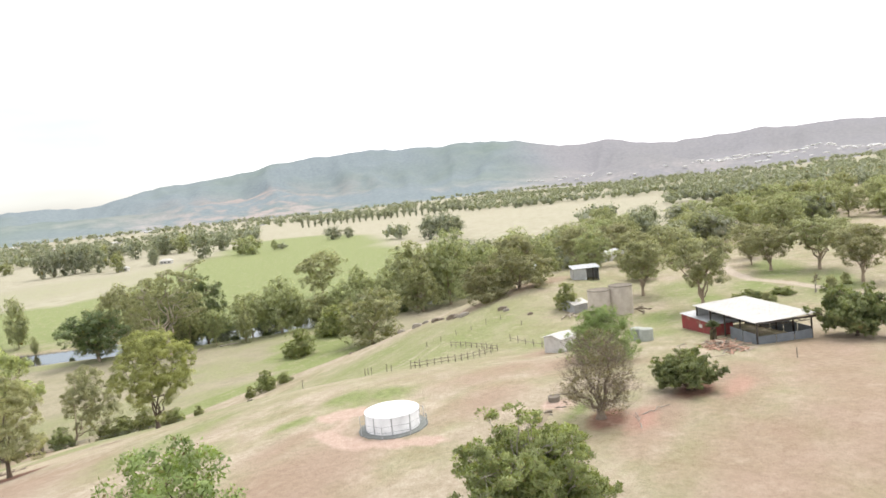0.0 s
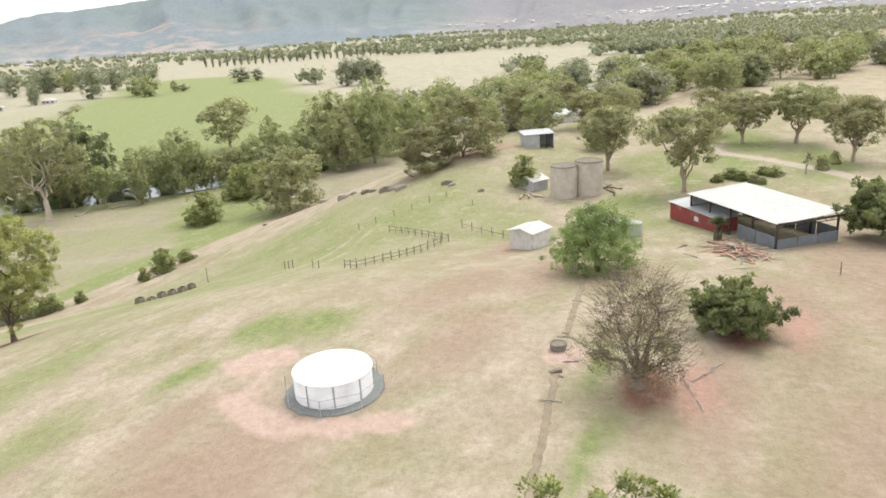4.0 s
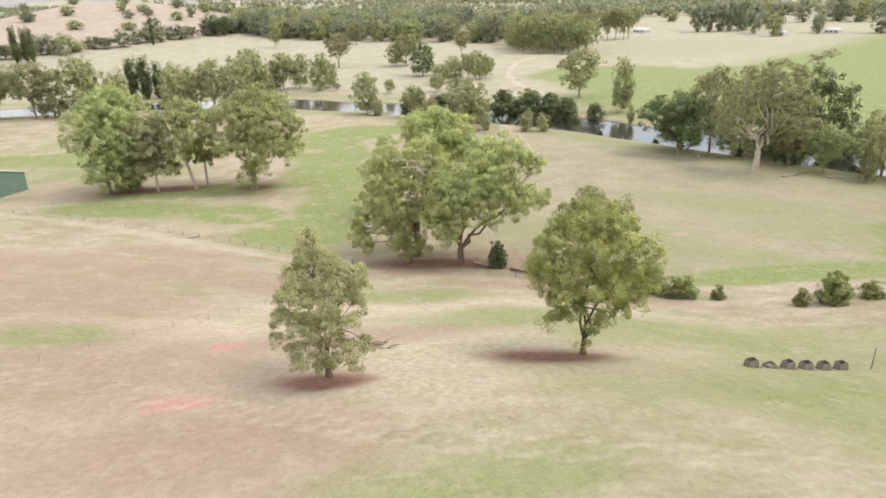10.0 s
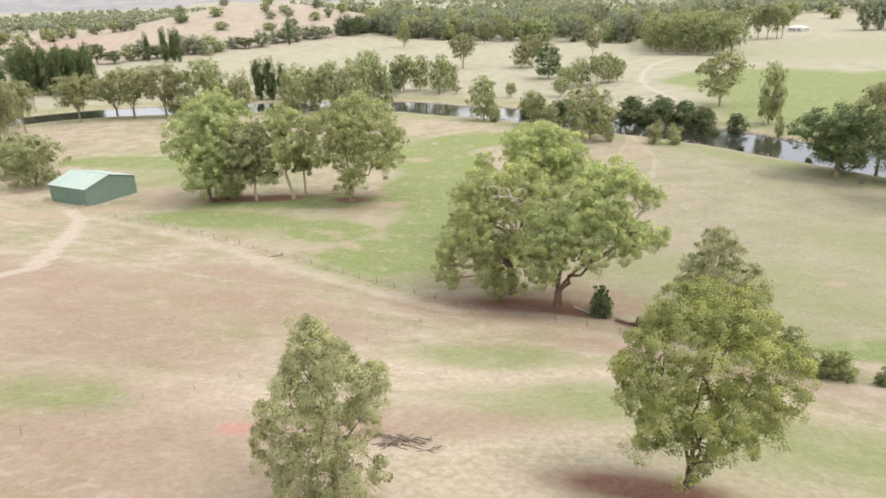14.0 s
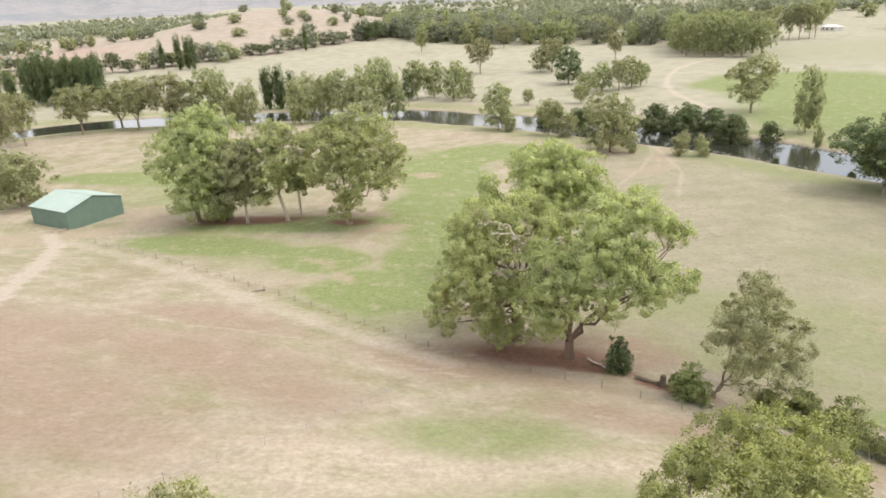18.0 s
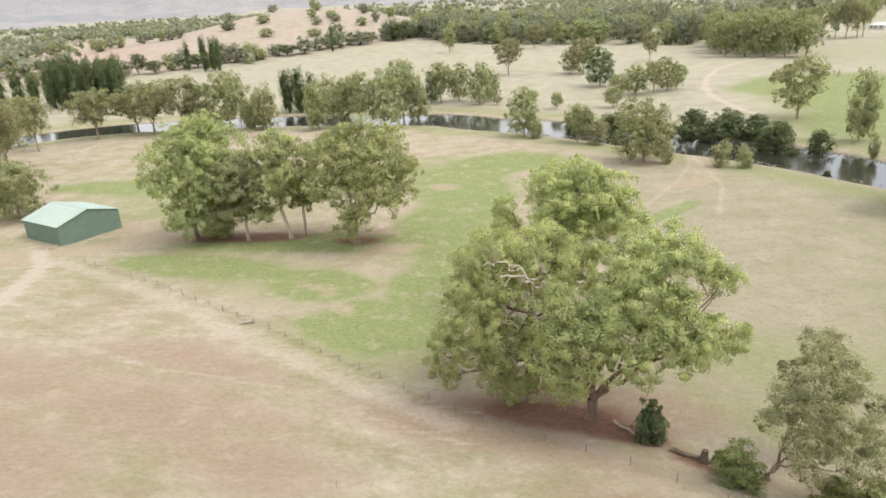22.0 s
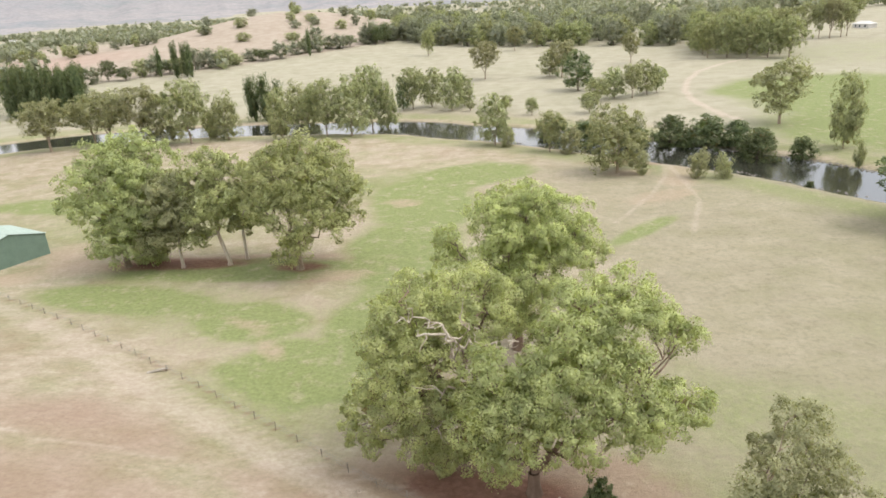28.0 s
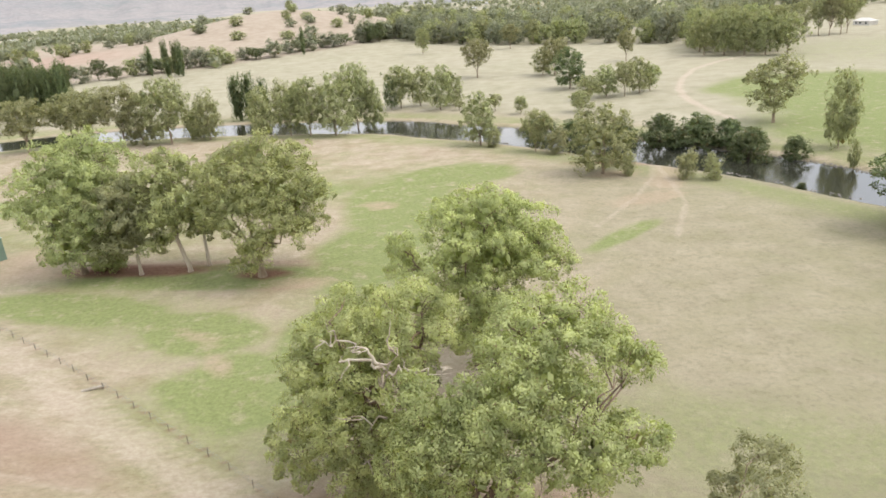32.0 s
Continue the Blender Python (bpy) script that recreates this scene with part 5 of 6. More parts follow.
stand(["gum0", "gum2", "far0", "far2"], row, "woodland_gum", "gum in the dense river woodland", "river woodland")

# shrubs near the path
def spray_lobes(h, w, count, seed):
    """Ascending boughs that taper to loose pointed sprays."""
    g = np.random.default_rng(seed)
    out = []
    for i in range(count):
        a, t = i * 2.399 + g.normal(0, 0.2), math.sqrt((i + 0.5) / count)
        reach = (0.72 + 0.36 * g.random())
        tip = np.array([math.cos(a) * t * w / 2, math.sin(a) * t * w / 2, h * (0.16 + 0.84 * math.sqrt(max(0.0, 1 - t * t * 0.97)))]) * reach
        root = np.array([tip[0] * 0.25, tip[1] * 0.25, 0.12 * h])
        for u in (0.45, 0.65, 0.82, 0.95):
            p = root + (tip - root) * u
            out.append([*(p + g.normal(0, 0.03 * w, 3)), w * (0.115 - 0.075 * u)])
    return np.array(out)


tree_meshes("near_shrub", *dress(spray_lobes(9.2, 9.8, 46, 141), 9.2, 0.26, 1.9, 60, 0.17, 141, trunk=0.02, forks=8, droop=-1.3, fork_at=0.05, bare=0.05, heart=0.5), BARK_GREY, LEAF_ACACIA)
tree_meshes("juniper", *dress(spray_lobes(4.8, 7.6, 36, 142), 4.8, 0.25, 1.9, 56, 0.19, 142, trunk=0.03, forks=6, droop=-1.1, fork_at=0.05, bare=0.08, heart=0.8), BARK_DARK, LEAF_CONIFER)
tree_meshes("pepper", *grow("dome", 6.8, 8.4, 0.10, 26, 150, 0.13, 143, 0.045, 4, 0.18, 1.2, 0.2, 0.07, 2.2, 0.0, 0.4), BARK_DARK, LEAF_GREEN)
plant("near_shrub", -15.2, -30.6, 0.88, 1.06, turn=10, name="acacia_tree", label="loose feathery green acacia with grey limbs", category="tree", group="hilltop shrubs")
tree_meshes("round_tree", *grow("dome", 10.8, 8.6, 0.12, 20, 90, 0.22, 145, 0.022, 5, 0.2, 0.3, 0.15, 0.07, 1.9, 0.0, 0.3), BARK_DARK, LEAF_GREEN)
plant("round_tree", -28.8, -17.4, turn=140, name="tree", label="dense round green tree on the hilltop", group="hilltop shrubs")
plant("juniper", 17.5, -33.8, 0.82, 1.0, 0, name="bush", label="dark rounded conifer bush over bare earth", category="bush", group="hilltop shrubs")
plant("juniper", 51.2, -49.0, 1.38, 1.3, 80, "bush", "large dark rounded bush beside the open shed", "bush", "hilltop shrubs")
plant("pepper", 32.6, -21.2, turn=50, name="pepper_tree", label="bright green weeping pepper tree", group="farmyard trees")
stand("shrub1", [(21.1, 95.7, 4.7, 3.9)], "bush", "dark green conical bush beside the great gum", "ditch bushes", "bush", 0.15)
stand("shrub0", [(62.0, 65.7, 4.6, 5.3), (57.6, 66.4, 2.6, 2.8), (68.6, 66.3, 2.4, 4.2), (46.4, 77, 3.2, 3.6), (50, 74.5, 2.3, 2.4), (27.9, 88.4, 4.2, 4.8), (41.5, 80.6, 4.8, 6.4), (38.5, 84.4, 4, 5.4), (44.6, 77.4, 3.2, 4.4), (36.0, 86.2, 3, 4)], "bush", "dark green bush along the foot of the slope", "ditch bushes", "bush", 0.15)
D_LOBES = [(2.9, -2.3, 14.7, 1.4), (0.7, -3.3, 13.2, 1.6), (4.4, -3.5, 13.2, 1.6), (-0.8, -3.9, 11.2, 1.4), (1.9, -4.5, 11.4, 1.8), (5.8, -4.2, 11.2, 1.6), (-1.6, -4.1, 9.3, 1.2), (0.6, -4.8, 8.9, 1.7), (3.4, -5.1, 9, 1.8), (7.1, -4.1, 8.4, 1.4), (0.4, -4.5, 6, 1.3), (3.2, -4.8, 6.1, 1.7), (6.8, -3.6, 5.7, 1.7), (3.2, -2.6, 2.6, 1), (6.5, -3.5, 3.1, 1)]
round_tree("ditch_gum", D_LOBES, [2, 5, 8, 9, 11, 12, 13, 14], 15.0, 0.60, 110, 0.20, 144, BARK, LEAF_SOFT, thick=2.5, trunk=0.018, forks=5, fork_at=0.12, lean=0.5, heart=0.3)
plant("ditch_gum", 31.1, 89.9, label="grey-green gum leaning over the ditch", group="gums on the slope")
stand("gum0", [(-115, 184, 14, 17), (-128, 196, 13, 15)], "gum_tree", "spreading green gum behind the green shed", "gums on the flat")

# garden plants round the sheds
stand("shrub0", [(85.8, -32.9, 1.6, 3.4), (84.4, -34.6, 1.4, 3.0), (86.9, -39.4, 1.5, 3.2), (88.2, -37.6, 1.3, 2.6), (83.0, -31.0, 1.3, 2.4)], "bush", "low green garden bush behind the open shed", "garden bushes", "bush", 0.1)
tree_meshes("pale_bush", *grow("dome", 1, 1, 0.0, 9, 40, 0.06, 146, 0.02, 5, 0.26, -0.2, 0.08), BARK_GREY, LEAF_PALE)
stand("pale_bush", [(82.3, -36.2, 1.5, 2.0), (81.2, -37.4, 1.2, 1.7)], "bush", "pale flowering garden bush behind the open shed", "garden bushes", "bush", 0.1)
stand("pale_bush", [(91.3, -46.4, 2.4, 2.2), (96.3, -48.7, 2.2, 1.8)], "sapling", "thin brown sapling beside the farm track", "garden bushes", "bush", 0.1)


def yucca(x, y, h):
    """A grass tree: a shaggy brown trunk and a crown of stiff blades."""
    g = np.random.default_rng(71)
    wood = [tube(np.array([[0, 0, -0.3], [0.03, 0, h * 0.3], [0.0, 0.04, h * 0.62]]), [0.34, 0.28, 0.24], 9)]
    n = 260
    a, tilt = g.random(n) * 6.283, g.uniform(0.15, 1.35, n)
    d = np.stack([np.cos(a) * np.sin(tilt), np.sin(a) * np.sin(tilt), np.cos(tilt)], 1)
    crown = [tube(np.array([p, p + q * h * 0.22, p + q * h * 0.42 - [0, 0, 0.05 * h]]), [0.03, 0.03, 0.004], 3) for p, q in zip(np.tile([0, 0, h * 0.6], (n, 1)), d)]
    a = g.random(n) * 6.283
    z = g.uniform(0.15, 0.6, n) * h
    skirt = [tube(np.array([[0.24 * math.cos(b), 0.24 * math.sin(b), c], [0.42 * math.cos(b), 0.42 * math.sin(b), c - 0.12 * h], [0.45 * math.cos(b), 0.45 * math.sin(b), c - 0.3 * h]]), [0.03, 0.03, 0.006], 3) for b, c in zip(a, z)]
    e = new("grass_tree")
    e.matrix_world = pose(x, y, land1(x, y))
    for nm, pieces, mt in (("trunk", wood, BARK_DARK), ("skirt", skirt, LEAF_DRY), ("crown", crown, LEAF_DARK)):
        me = raw_mesh(nm, *join(pieces))
        me.materials.append(mt)
        o = new(nm, me)
        o.parent = e
    tagged(e, "squat spiky grass tree with a brown skirt of dead leaves", "plant")


yucca(48.4, -31.9, 3.0)

# the half-dead tree by the water trough
rng = np.random.default_rng(151)
dw, dl = grow("dome", 7.6, 6.8, 0.16, 20, 64, 0.11, 151, 0.048, 7, 0.19, 0.2, 0.10, 0.07, 2.2, 0.1, 0.0)
twigs = [dw]
for n in range(900):
    a, z0 = rng.random() * 6.283, 1.4 + 5.6 * rng.random()
    r0 = 3.1 * math.sqrt(max(0.05, 1 - ((z0 - 2.6) / 5.2) ** 2)) * (0.3 + 0.7 * rng.random())
    p = np.array([math.cos(a) * r0, math.sin(a) * r0, z0])
    q = p + np.array([math.cos(a), math.sin(a), 0.8]) * (0.5 + 0.8 * rng.random()) + rng.normal(0, 0.25, 3)
    twigs.append(tube(bend(p, q, rng, 0.0, 0.1, 4), np.linspace(0.017, 0.005, 4), 3))
tree_meshes("dead", join(twigs), dl, BARK_DEAD, LEAF_DRY)
plant("dead", 7.4, -28.1, turn=0, name="dead_tree", label="half-dead grey tree with bare twiggy branches", group="hilltop shrubs")
tree_meshes("bare", *grow("spread", 3.4, 2.6, 0.4, 5, 2, 0.2, 152, 0.05, 3, 0.2), BARK_GREY, LEAF_DRY)
plant("bare", 88.1, -43.9, name="dead_tree", label="small bare tree stump with cut limbs", group="farmyard trees")


# ---- far woods, too many to count ----
def far_woods():
    r = np.random.default_rng(9)
    spots = []
    tries = 0
    while len(spots) < 5200 and tries < 90000:
        tries += 1
        ring = r.integers(0, 15)
        b = radians(r.uniform(-50, 104))
        bent = 60 * math.sin(b * 4.1 + ring * 1.7) + 35 * math.sin(b * 9.3 + ring)
        d = 700 * 1.105**ring + bent + r.normal(0, 9 + 2.2 * ring)
        x, y = d * math.sin(b), d * math.cos(b)
        here = lattice(np.array([b * 9.0 + ring * 7.3]), np.array([ring * 3.1]), 61)[0]
        on_hill = math.exp(-(((x + 290) / 190) ** 2) - ((y - 830) / 240) ** 2)
        open_field = (d < 1000 and -0.3 < b < 0.3 and y < 730) or (d < 950 and 0.3 <= b < 1.0)
        if on_hill > 0.3 or open_field or here < (0.62 if ring < 3 else 0.56 - 0.02 * ring - 0.2 * (b > 1.12) - 0.12 * (b < -0.25) + 0.2 * (0.8 < b < 1.14 and d < 1360)) or (d < 760 and b > 1.35) or (1.0 < b < 1.42 and d < 1180 and here < 0.80) or (ring > 12 and b < 1.05):
            continue
        spots.append((x, y, 11 + 8 * r.random(), 15 + 10 * r.random()))
    s = np.array(spots)
    z = land(s[:, 0], s[:, 1])
    cs, rs = [], []
    for (x, y, h, w), g in zip(spots, z):
        for _ in range(8):
            a, q = r.random() * 6.283, math.sqrt(r.random()) * w * 0.36
            cs.append((x + math.cos(a) * q, y + math.sin(a) * q, g + h * (0.28 + 0.5 * r.random())))
            rs.append(w * 0.24)
    crown = leaves(np.array(cs), np.array(rs), np.tile([0.0, 0.0, 1.0], (len(cs), 1)), 4, 2.6, r, 0.2, 0.8)
    middle = np.stack([s[:, 0], s[:, 1], z + s[:, 2] * 0.45], 1)
    co, faces, soft = with_hearts(crown, hearts(np.concatenate([middle, np.array(cs)[::4]]), np.concatenate([s[:, 3] * 0.34, np.array(rs)[::4] * 0.95]), r, per=7))
    me = raw_mesh("far_woodland", co, faces)
    me.normals_split_custom_set_from_vertices(soft)
    me.materials.append(LEAF_FAR_HAZED)
    tagged(new("far_woodland", me), "scattered grey-green woodland across the far valley", "woodland", kind="stuff")


far_woods()


for n in range(2):
    tree_meshes(f"row_poplar{n}", *grow("poplar", 1, 1, 0.0, 12, 24, 0.045, 55 + n, 0.014, 3, 0.30, -0.6, clump=0.13, heart=0.6), BARK, LEAF_FAR_HAZED)


def poplar_line(a, b, n, h, label):
    for i in range(n):
        t = i / (n - 1)
        x, y = a[0] + (b[0] - a[0]) * t, a[1] + (b[1] - a[1]) * t
        plant(f"row_poplar{i % 2}", x, y, h * (0.85 + 0.3 * spin.random()), h * 0.30, spin.uniform(0, 360), "poplar", label, "tree", "windbreak poplars")


poplar_line((975, 830), (1172, 566), 28, 21, "tall thin poplar in a windbreak row")


# ---- stones along the water's edge ----
def bank_stones():
    r = np.random.default_rng(23)
    n = 1000
    t = r.uniform(0.27, 0.66, n) * (len(RIVER) - 1)
    i = t.astype(int)
    at = RIVER[i] + (RIVER[i + 1] - RIVER[i]) * (t - i)[:, None] + side[i] * (r.choice([-1, 1, 1], n) * r.uniform(9.9, 12.0, n))[:, None]
    z = land(at[:, 0], at[:, 1])
    keep = z < 0.9
    at, z = at[keep], np.maximum(z[keep], -0.1)
    n = len(at)
    size = r.uniform(0.15, 0.6, n)
    ring = np.array([(1, 0, 0), (0, 1, 0), (-1, 0, 0), (0, -1, 0), (0, 0, 0.7), (0, 0, -0.5)], float)
    co = np.concatenate([at, z[:, None]], 1)[:, None] + ring[None] * size[:, None, None] * r.uniform(0.7, 1.3, (n, 6, 1))
    tri = np.array([(0, 1, 4), (1, 2, 4), (2, 3, 4), (3, 0, 4), (1, 0, 5), (2, 1, 5), (3, 2, 5), (0, 3, 5)])
    q = (tri[None] + (np.arange(n) * 6)[:, None, None]).reshape(-1, 3)
    me = raw_mesh("river_stones", co.reshape(-1, 3), q, False)
    me.materials.append(STONE)
    tagged(new("river_stones", me), "grey stones scattered along the river's edge", "stones", kind="stuff")


STONE = plain("grey_river_stone", (0.26, 0.24, 0.21), (0.16, 0.15, 0.13), 1.3, 0.95, 0.0, 0.5, 0.05)
bank_stones()

# ---- built things ----
GALV = plain("galvanised_iron", (0.50, 0.51, 0.52), (0.40, 0.41, 0.42), 0.8, 0.45, 0.25, 0.1)
WHITE_IRON = plain("white_roof_iron", (0.66, 0.64, 0.61), (0.56, 0.54, 0.51), 0.2, 0.5, 0.0, 0.1)
WHITE_LINER = plain("white_tank_liner", (0.82, 0.82, 0.82), (0.77, 0.77, 0.78), 0.10, 0.55, 0.0, 0.1)
GREEN_WALL = plain("pale_green_wall_iron", (0.175, 0.255, 0.205), (0.145, 0.215, 0.172), 0.5, 0.5, 0.0, 0.1)
GREEN_ROOF = plain("pale_green_roof_iron", (0.40, 0.48, 0.43), (0.345, 0.425, 0.378), 0.4, 0.45, 0.0, 0.1)
RED_IRON = plain("rust_red_iron", (0.32, 0.055, 0.055), (0.22, 0.06, 0.055), 0.7, 0.6, 0.0, 0.2, wear=(0.28, 0.16, 0.12))
GREY_PANEL = plain("blue_grey_panel", (0.15, 0.17, 0.19), (0.21, 0.23, 0.25), 0.7, 0.6, 0.0, 0.2)
STEEL = plain("dark_steel", (0.06, 0.055, 0.05), (0.11, 0.09, 0.075), 1.5, 0.6, 0.5, 0.2)
CONCRETE = plain("weathered_concrete", (0.50, 0.445, 0.375), (0.38, 0.335, 0.28), 0.7, 0.95, 0.0, 0.5, 0.04)
CONCRETE_DARK = plain("mossy_concrete", (0.26, 0.225, 0.18), (0.17, 0.148, 0.12), 1.5, 0.95, 0.0, 0.6, 0.04)
TIMBER = plain("grey_timber", (0.30, 0.26, 0.21), (0.19, 0.16, 0.125), 2.5, 0.9, 0.0, 0.4, 0.02, stretch=(1, 1, 0.3))
TIMBER_RED = plain("red_brown_timber", (0.36, 0.20, 0.14), (0.46, 0.30, 0.22), 1.8, 0.9, 0.0, 0.4, 0.02)
TIMBER_PALE = plain("bleached_timber", (0.45, 0.37, 0.30), (0.35, 0.28, 0.22), 1.8, 0.9, 0.0, 0.4, 0.02)
GRAVEL = plain("blue_grey_gravel", (0.20, 0.215, 0.205), (0.285, 0.295, 0.28), 6.0, 0.95, 0.0, 0.8, 0.03)
WIRE = plain("fence_wire", (0.30, 0.32, 0.32), (0.22, 0.24, 0.24), 3.0, 0.5, 0.6, 0.1)
GLASS = plain("dark_window_glass", (0.05, 0.06, 0.07), (0.08, 0.09, 0.10), 1.0, 0.15, 0.0, 0.0)
ROCK = plain("pale_rock", (0.285, 0.235, 0.185), (0.185, 0.150, 0.115), 1.3, 0.95, 0.0, 0.7, 0.06)
TANK_PLASTIC = plain("pale_green_tank", (0.37, 0.39, 0.34), (0.30, 0.32, 0.28), 0.8, 0.6, 0.0, 0.1)


def part(name, bm, material, parent, label=""):
    me = bpy.data.meshes.new(name)
    bm.to_mesh(me)
    bm.free()
    me.materials.append(material)
    o = new(name, me)
    o.parent = parent
    return tagged(o, label)


def box(bm, x0, y0, z0, x1, y1, z1, m=None, bevel=0.0):
    """A block between two corners, its edges eased."""
    r = bmesh.ops.create_cube(bm, size=1, matrix=Matrix.Translation(((x0 + x1) / 2, (y0 + y1) / 2, (z0 + z1) / 2)) @ Matrix.Diagonal((abs(x1 - x0), abs(y1 - y0), abs(z1 - z0), 1)))
    vs = r["verts"]
    if bevel:
        es = list({e for v in vs for e in v.link_edges})
        vs = bmesh.ops.bevel(bm, geom=es, offset=bevel, segments=1, affect="EDGES")["verts"]
    if m is not None:
        bmesh.ops.transform(bm, matrix=m, verts=vs)
    return bm


def block(x0, y0, z0, x1, y1, z1, bevel=0.0, m=None):
    return box(bmesh.new(), x0, y0, z0, x1, y1, z1, m, bevel)


def bar(a, b, r=0.05, sides=6, r2=None):
    """A round bar from a to b."""
    a, b = Vector(a), Vector(b)
    bm = bmesh.new()
    d = b - a
    bmesh.ops.create_cone(bm, cap_ends=True, segments=sides, radius1=r, radius2=r if r2 is None else r2, depth=d.length, matrix=Matrix.Translation((a + b) / 2) @ d.to_track_quat("Z", "Y").to_matrix().to_4x4())
    return bm


def drum(r, z0, z1, sides=48, hollow=0.0, top=0.0):
    """An upright drum, with a wall thickness if hollow, else with a slightly raised lid."""
    bm = bmesh.new()
    prof = [(r, z0), (r, z1 - 0.03), (r - 0.03, z1)]
    prof += [(r - hollow + 0.02, z1), (r - hollow, z1 - 0.03), (r - hollow, z0 + 0.1)] if hollow else [(r * 0.6, z1 + top * 0.7), (r * 0.2, z1 + top)]
    rings = []
    for q, z in prof:
        rings.append([bm.verts.new((q * math.cos(6.283185 * i / sides), q * math.sin(6.283185 * i / sides), z)) for i in range(sides)])
    for a, b in zip(rings[:-1], rings[1:]):
        for i in range(sides):
            f = bm.faces.new((a[i], a[(i + 1) % sides], b[(i + 1) % sides], b[i]))
            f.smooth = not hollow or True
    if not hollow:
        bm.faces.new(rings[-1])
    else:
        bm.faces.new(rings[-1])
    return bm


def ribbed(width, length, pitch=0.25, rise=0.03, thick=0.04):
    """A sheet of ribbed iron in the xy plane, ribs along y."""
    bm = bmesh.new()
    n = max(2, int(width / pitch))
    xs, zs = [], []
    for i in range(n):
        for u, z in ((0.0, 0.0), (0.62, 0.0), (0.72, rise), (0.9, rise)):
            xs.append(-width / 2 + (i + u) * width / n)
            zs.append(z)
    xs.append(width / 2)
    zs.append(0.0)
    lo = [[bm.verts.new((x, y, z)) for x, z in zip(xs, zs)] for y in (-length / 2, length / 2)]
    up = [[bm.verts.new((x, y, z + thick)) for x, z in zip(xs, zs)] for y in (-length / 2, length / 2)]
    for i in range(len(xs) - 1):
        bm.faces.new((up[0][i], up[0][i + 1], up[1][i + 1], up[1][i]))
        bm.faces.new((lo[0][i + 1], lo[0][i], lo[1][i], lo[1][i + 1]))
        bm.faces.new((lo[0][i], lo[0][i + 1], up[0][i + 1], up[0][i]))
        bm.faces.new((lo[1][i + 1], lo[1][i], up[1][i], up[1][i + 1]))
    for i in (0, len(xs) - 1):
        bm.faces.new((lo[0][i], up[0][i], up[1][i], lo[1][i]))
    return bm


def moved(bm, m):
    bmesh.ops.transform(bm, matrix=m, verts=bm.verts)
    return bm


def thing(name, x, y, turn=0.0, label="", category="", group="", dz=0.0):
    e = new(name)
    e.matrix_world = pose(x, y, land1(x, y) + dz, 0, 0, turn)
    return tagged(e, label, category, group)


def gable_shed(name, x, y, turn, w, l, eave, ridge, wall, roof, label, doors=(), sunk=0.8, base=None, category="shed"):
    """Gable across x (width w), length l along y from 0; the near corner at the origin."""
    e = thing(name, x, y, turn, label, category)
    if base is not None:
        e.matrix_world = pose(x, y, base, 0, 0, turn)
    for yy, nm in ((0.0, "gable_wall"), (l, "gable_wall")):
        bm = bmesh.new()
        f = bm.faces.new([bm.verts.new(p) for p in ((0, yy, -sunk), (w, yy, -sunk), (w, yy, eave), (w / 2, yy, ridge), (0, yy, eave))])
        r = bmesh.ops.extrude_face_region(bm, geom=[f])
        bmesh.ops.translate(bm, vec=(0, 0.08 if yy == 0 else -0.08, 0), verts=[v for v in r["geom"] if isinstance(v, bmesh.types.BMVert)])
        bmesh.ops.recalc_face_normals(bm, faces=bm.faces)
        part(nm, bm, wall, e)
    for xx in (0.0, w):
        s = ribbed(l - 0.2, eave + sunk, 0.3, 0.03, 0.03)
        part("side_wall", moved(s, Matrix.Translation((xx, l / 2, (eave - sunk) / 2)) @ pose(0, 0, 0, 0, 0, 90 if xx else -90) @ pose(0, 0, 0, 90, 0, 0)), wall, e)
    sl = math.hypot(w / 2, ridge - eave)
    ang = math.degrees(math.atan2(ridge - eave, w / 2))
    for sgn in (-1, 1):
        s = ribbed(l + 0.5, sl + 0.35, 0.4, 0.035, 0.04)
        m = Matrix.Translation((w / 2 + sgn * (w / 4 + 0.08), l / 2, (eave + ridge) / 2 + 0.03)) @ pose(0, 0, 0, 0, sgn * ang, 0) @ pose(0, 0, 0, 0, 0, 90)
        part("roof_sheet", moved(s, m), roof, e)
    part("ridge_cap", moved(block(-0.2, -0.26, -0.02, 0.2, l + 0.26, 0.06, 0.02), Matrix.Translation((w / 2, 0, ridge + 0.06))), roof, e)
    return e


# green shed on the flat
shed = gable_shed("farm_shed", -89.9, 162.6, 63.4, 14.4, 13.8, 4.8, 6.8, GREEN_WALL, GREEN_ROOF, "pale green corrugated iron shed with a low gable roof", base=2.2)
part("footing", block(-0.4, -0.4, -1.0, 14.8, 14.2, 0.06, 0.03), CONCRETE, shed)
for n, (x, y) in enumerate(((-91, 160.4), (-88.8, 159.6))):
    g = thing("cattle_rail", x, y, 35, "low pale timber rail beside the shed", "rail", "rails by the shed")
    part("rail", block(-1.6, -0.06, 0.55, 1.6, 0.06, 0.75, 0.02), TIMBER_PALE, g)
    for px_ in (-1.3, 1.3):
        part("post", block(px_ - 0.06, -0.06, -0.3, px_ + 0.06, 0.06, 0.8, 0.02), TIMBER_PALE, g)

# white water tank with its wire fence
tank = thing("water_tank", 2.5, -9.3, 0, "round white steel water tank with a domed lid", "tank")
part("wall", drum(2.6, -0.6, 1.70, 64), WHITE_LINER, tank)
part("lid", drum(2.64, 1.68, 1.75, 64, 0, 0.07), WHITE_LINER, tank, "white flat lid")
for n in range(9):
    a = 6.283185 * n / 9 + 0.2
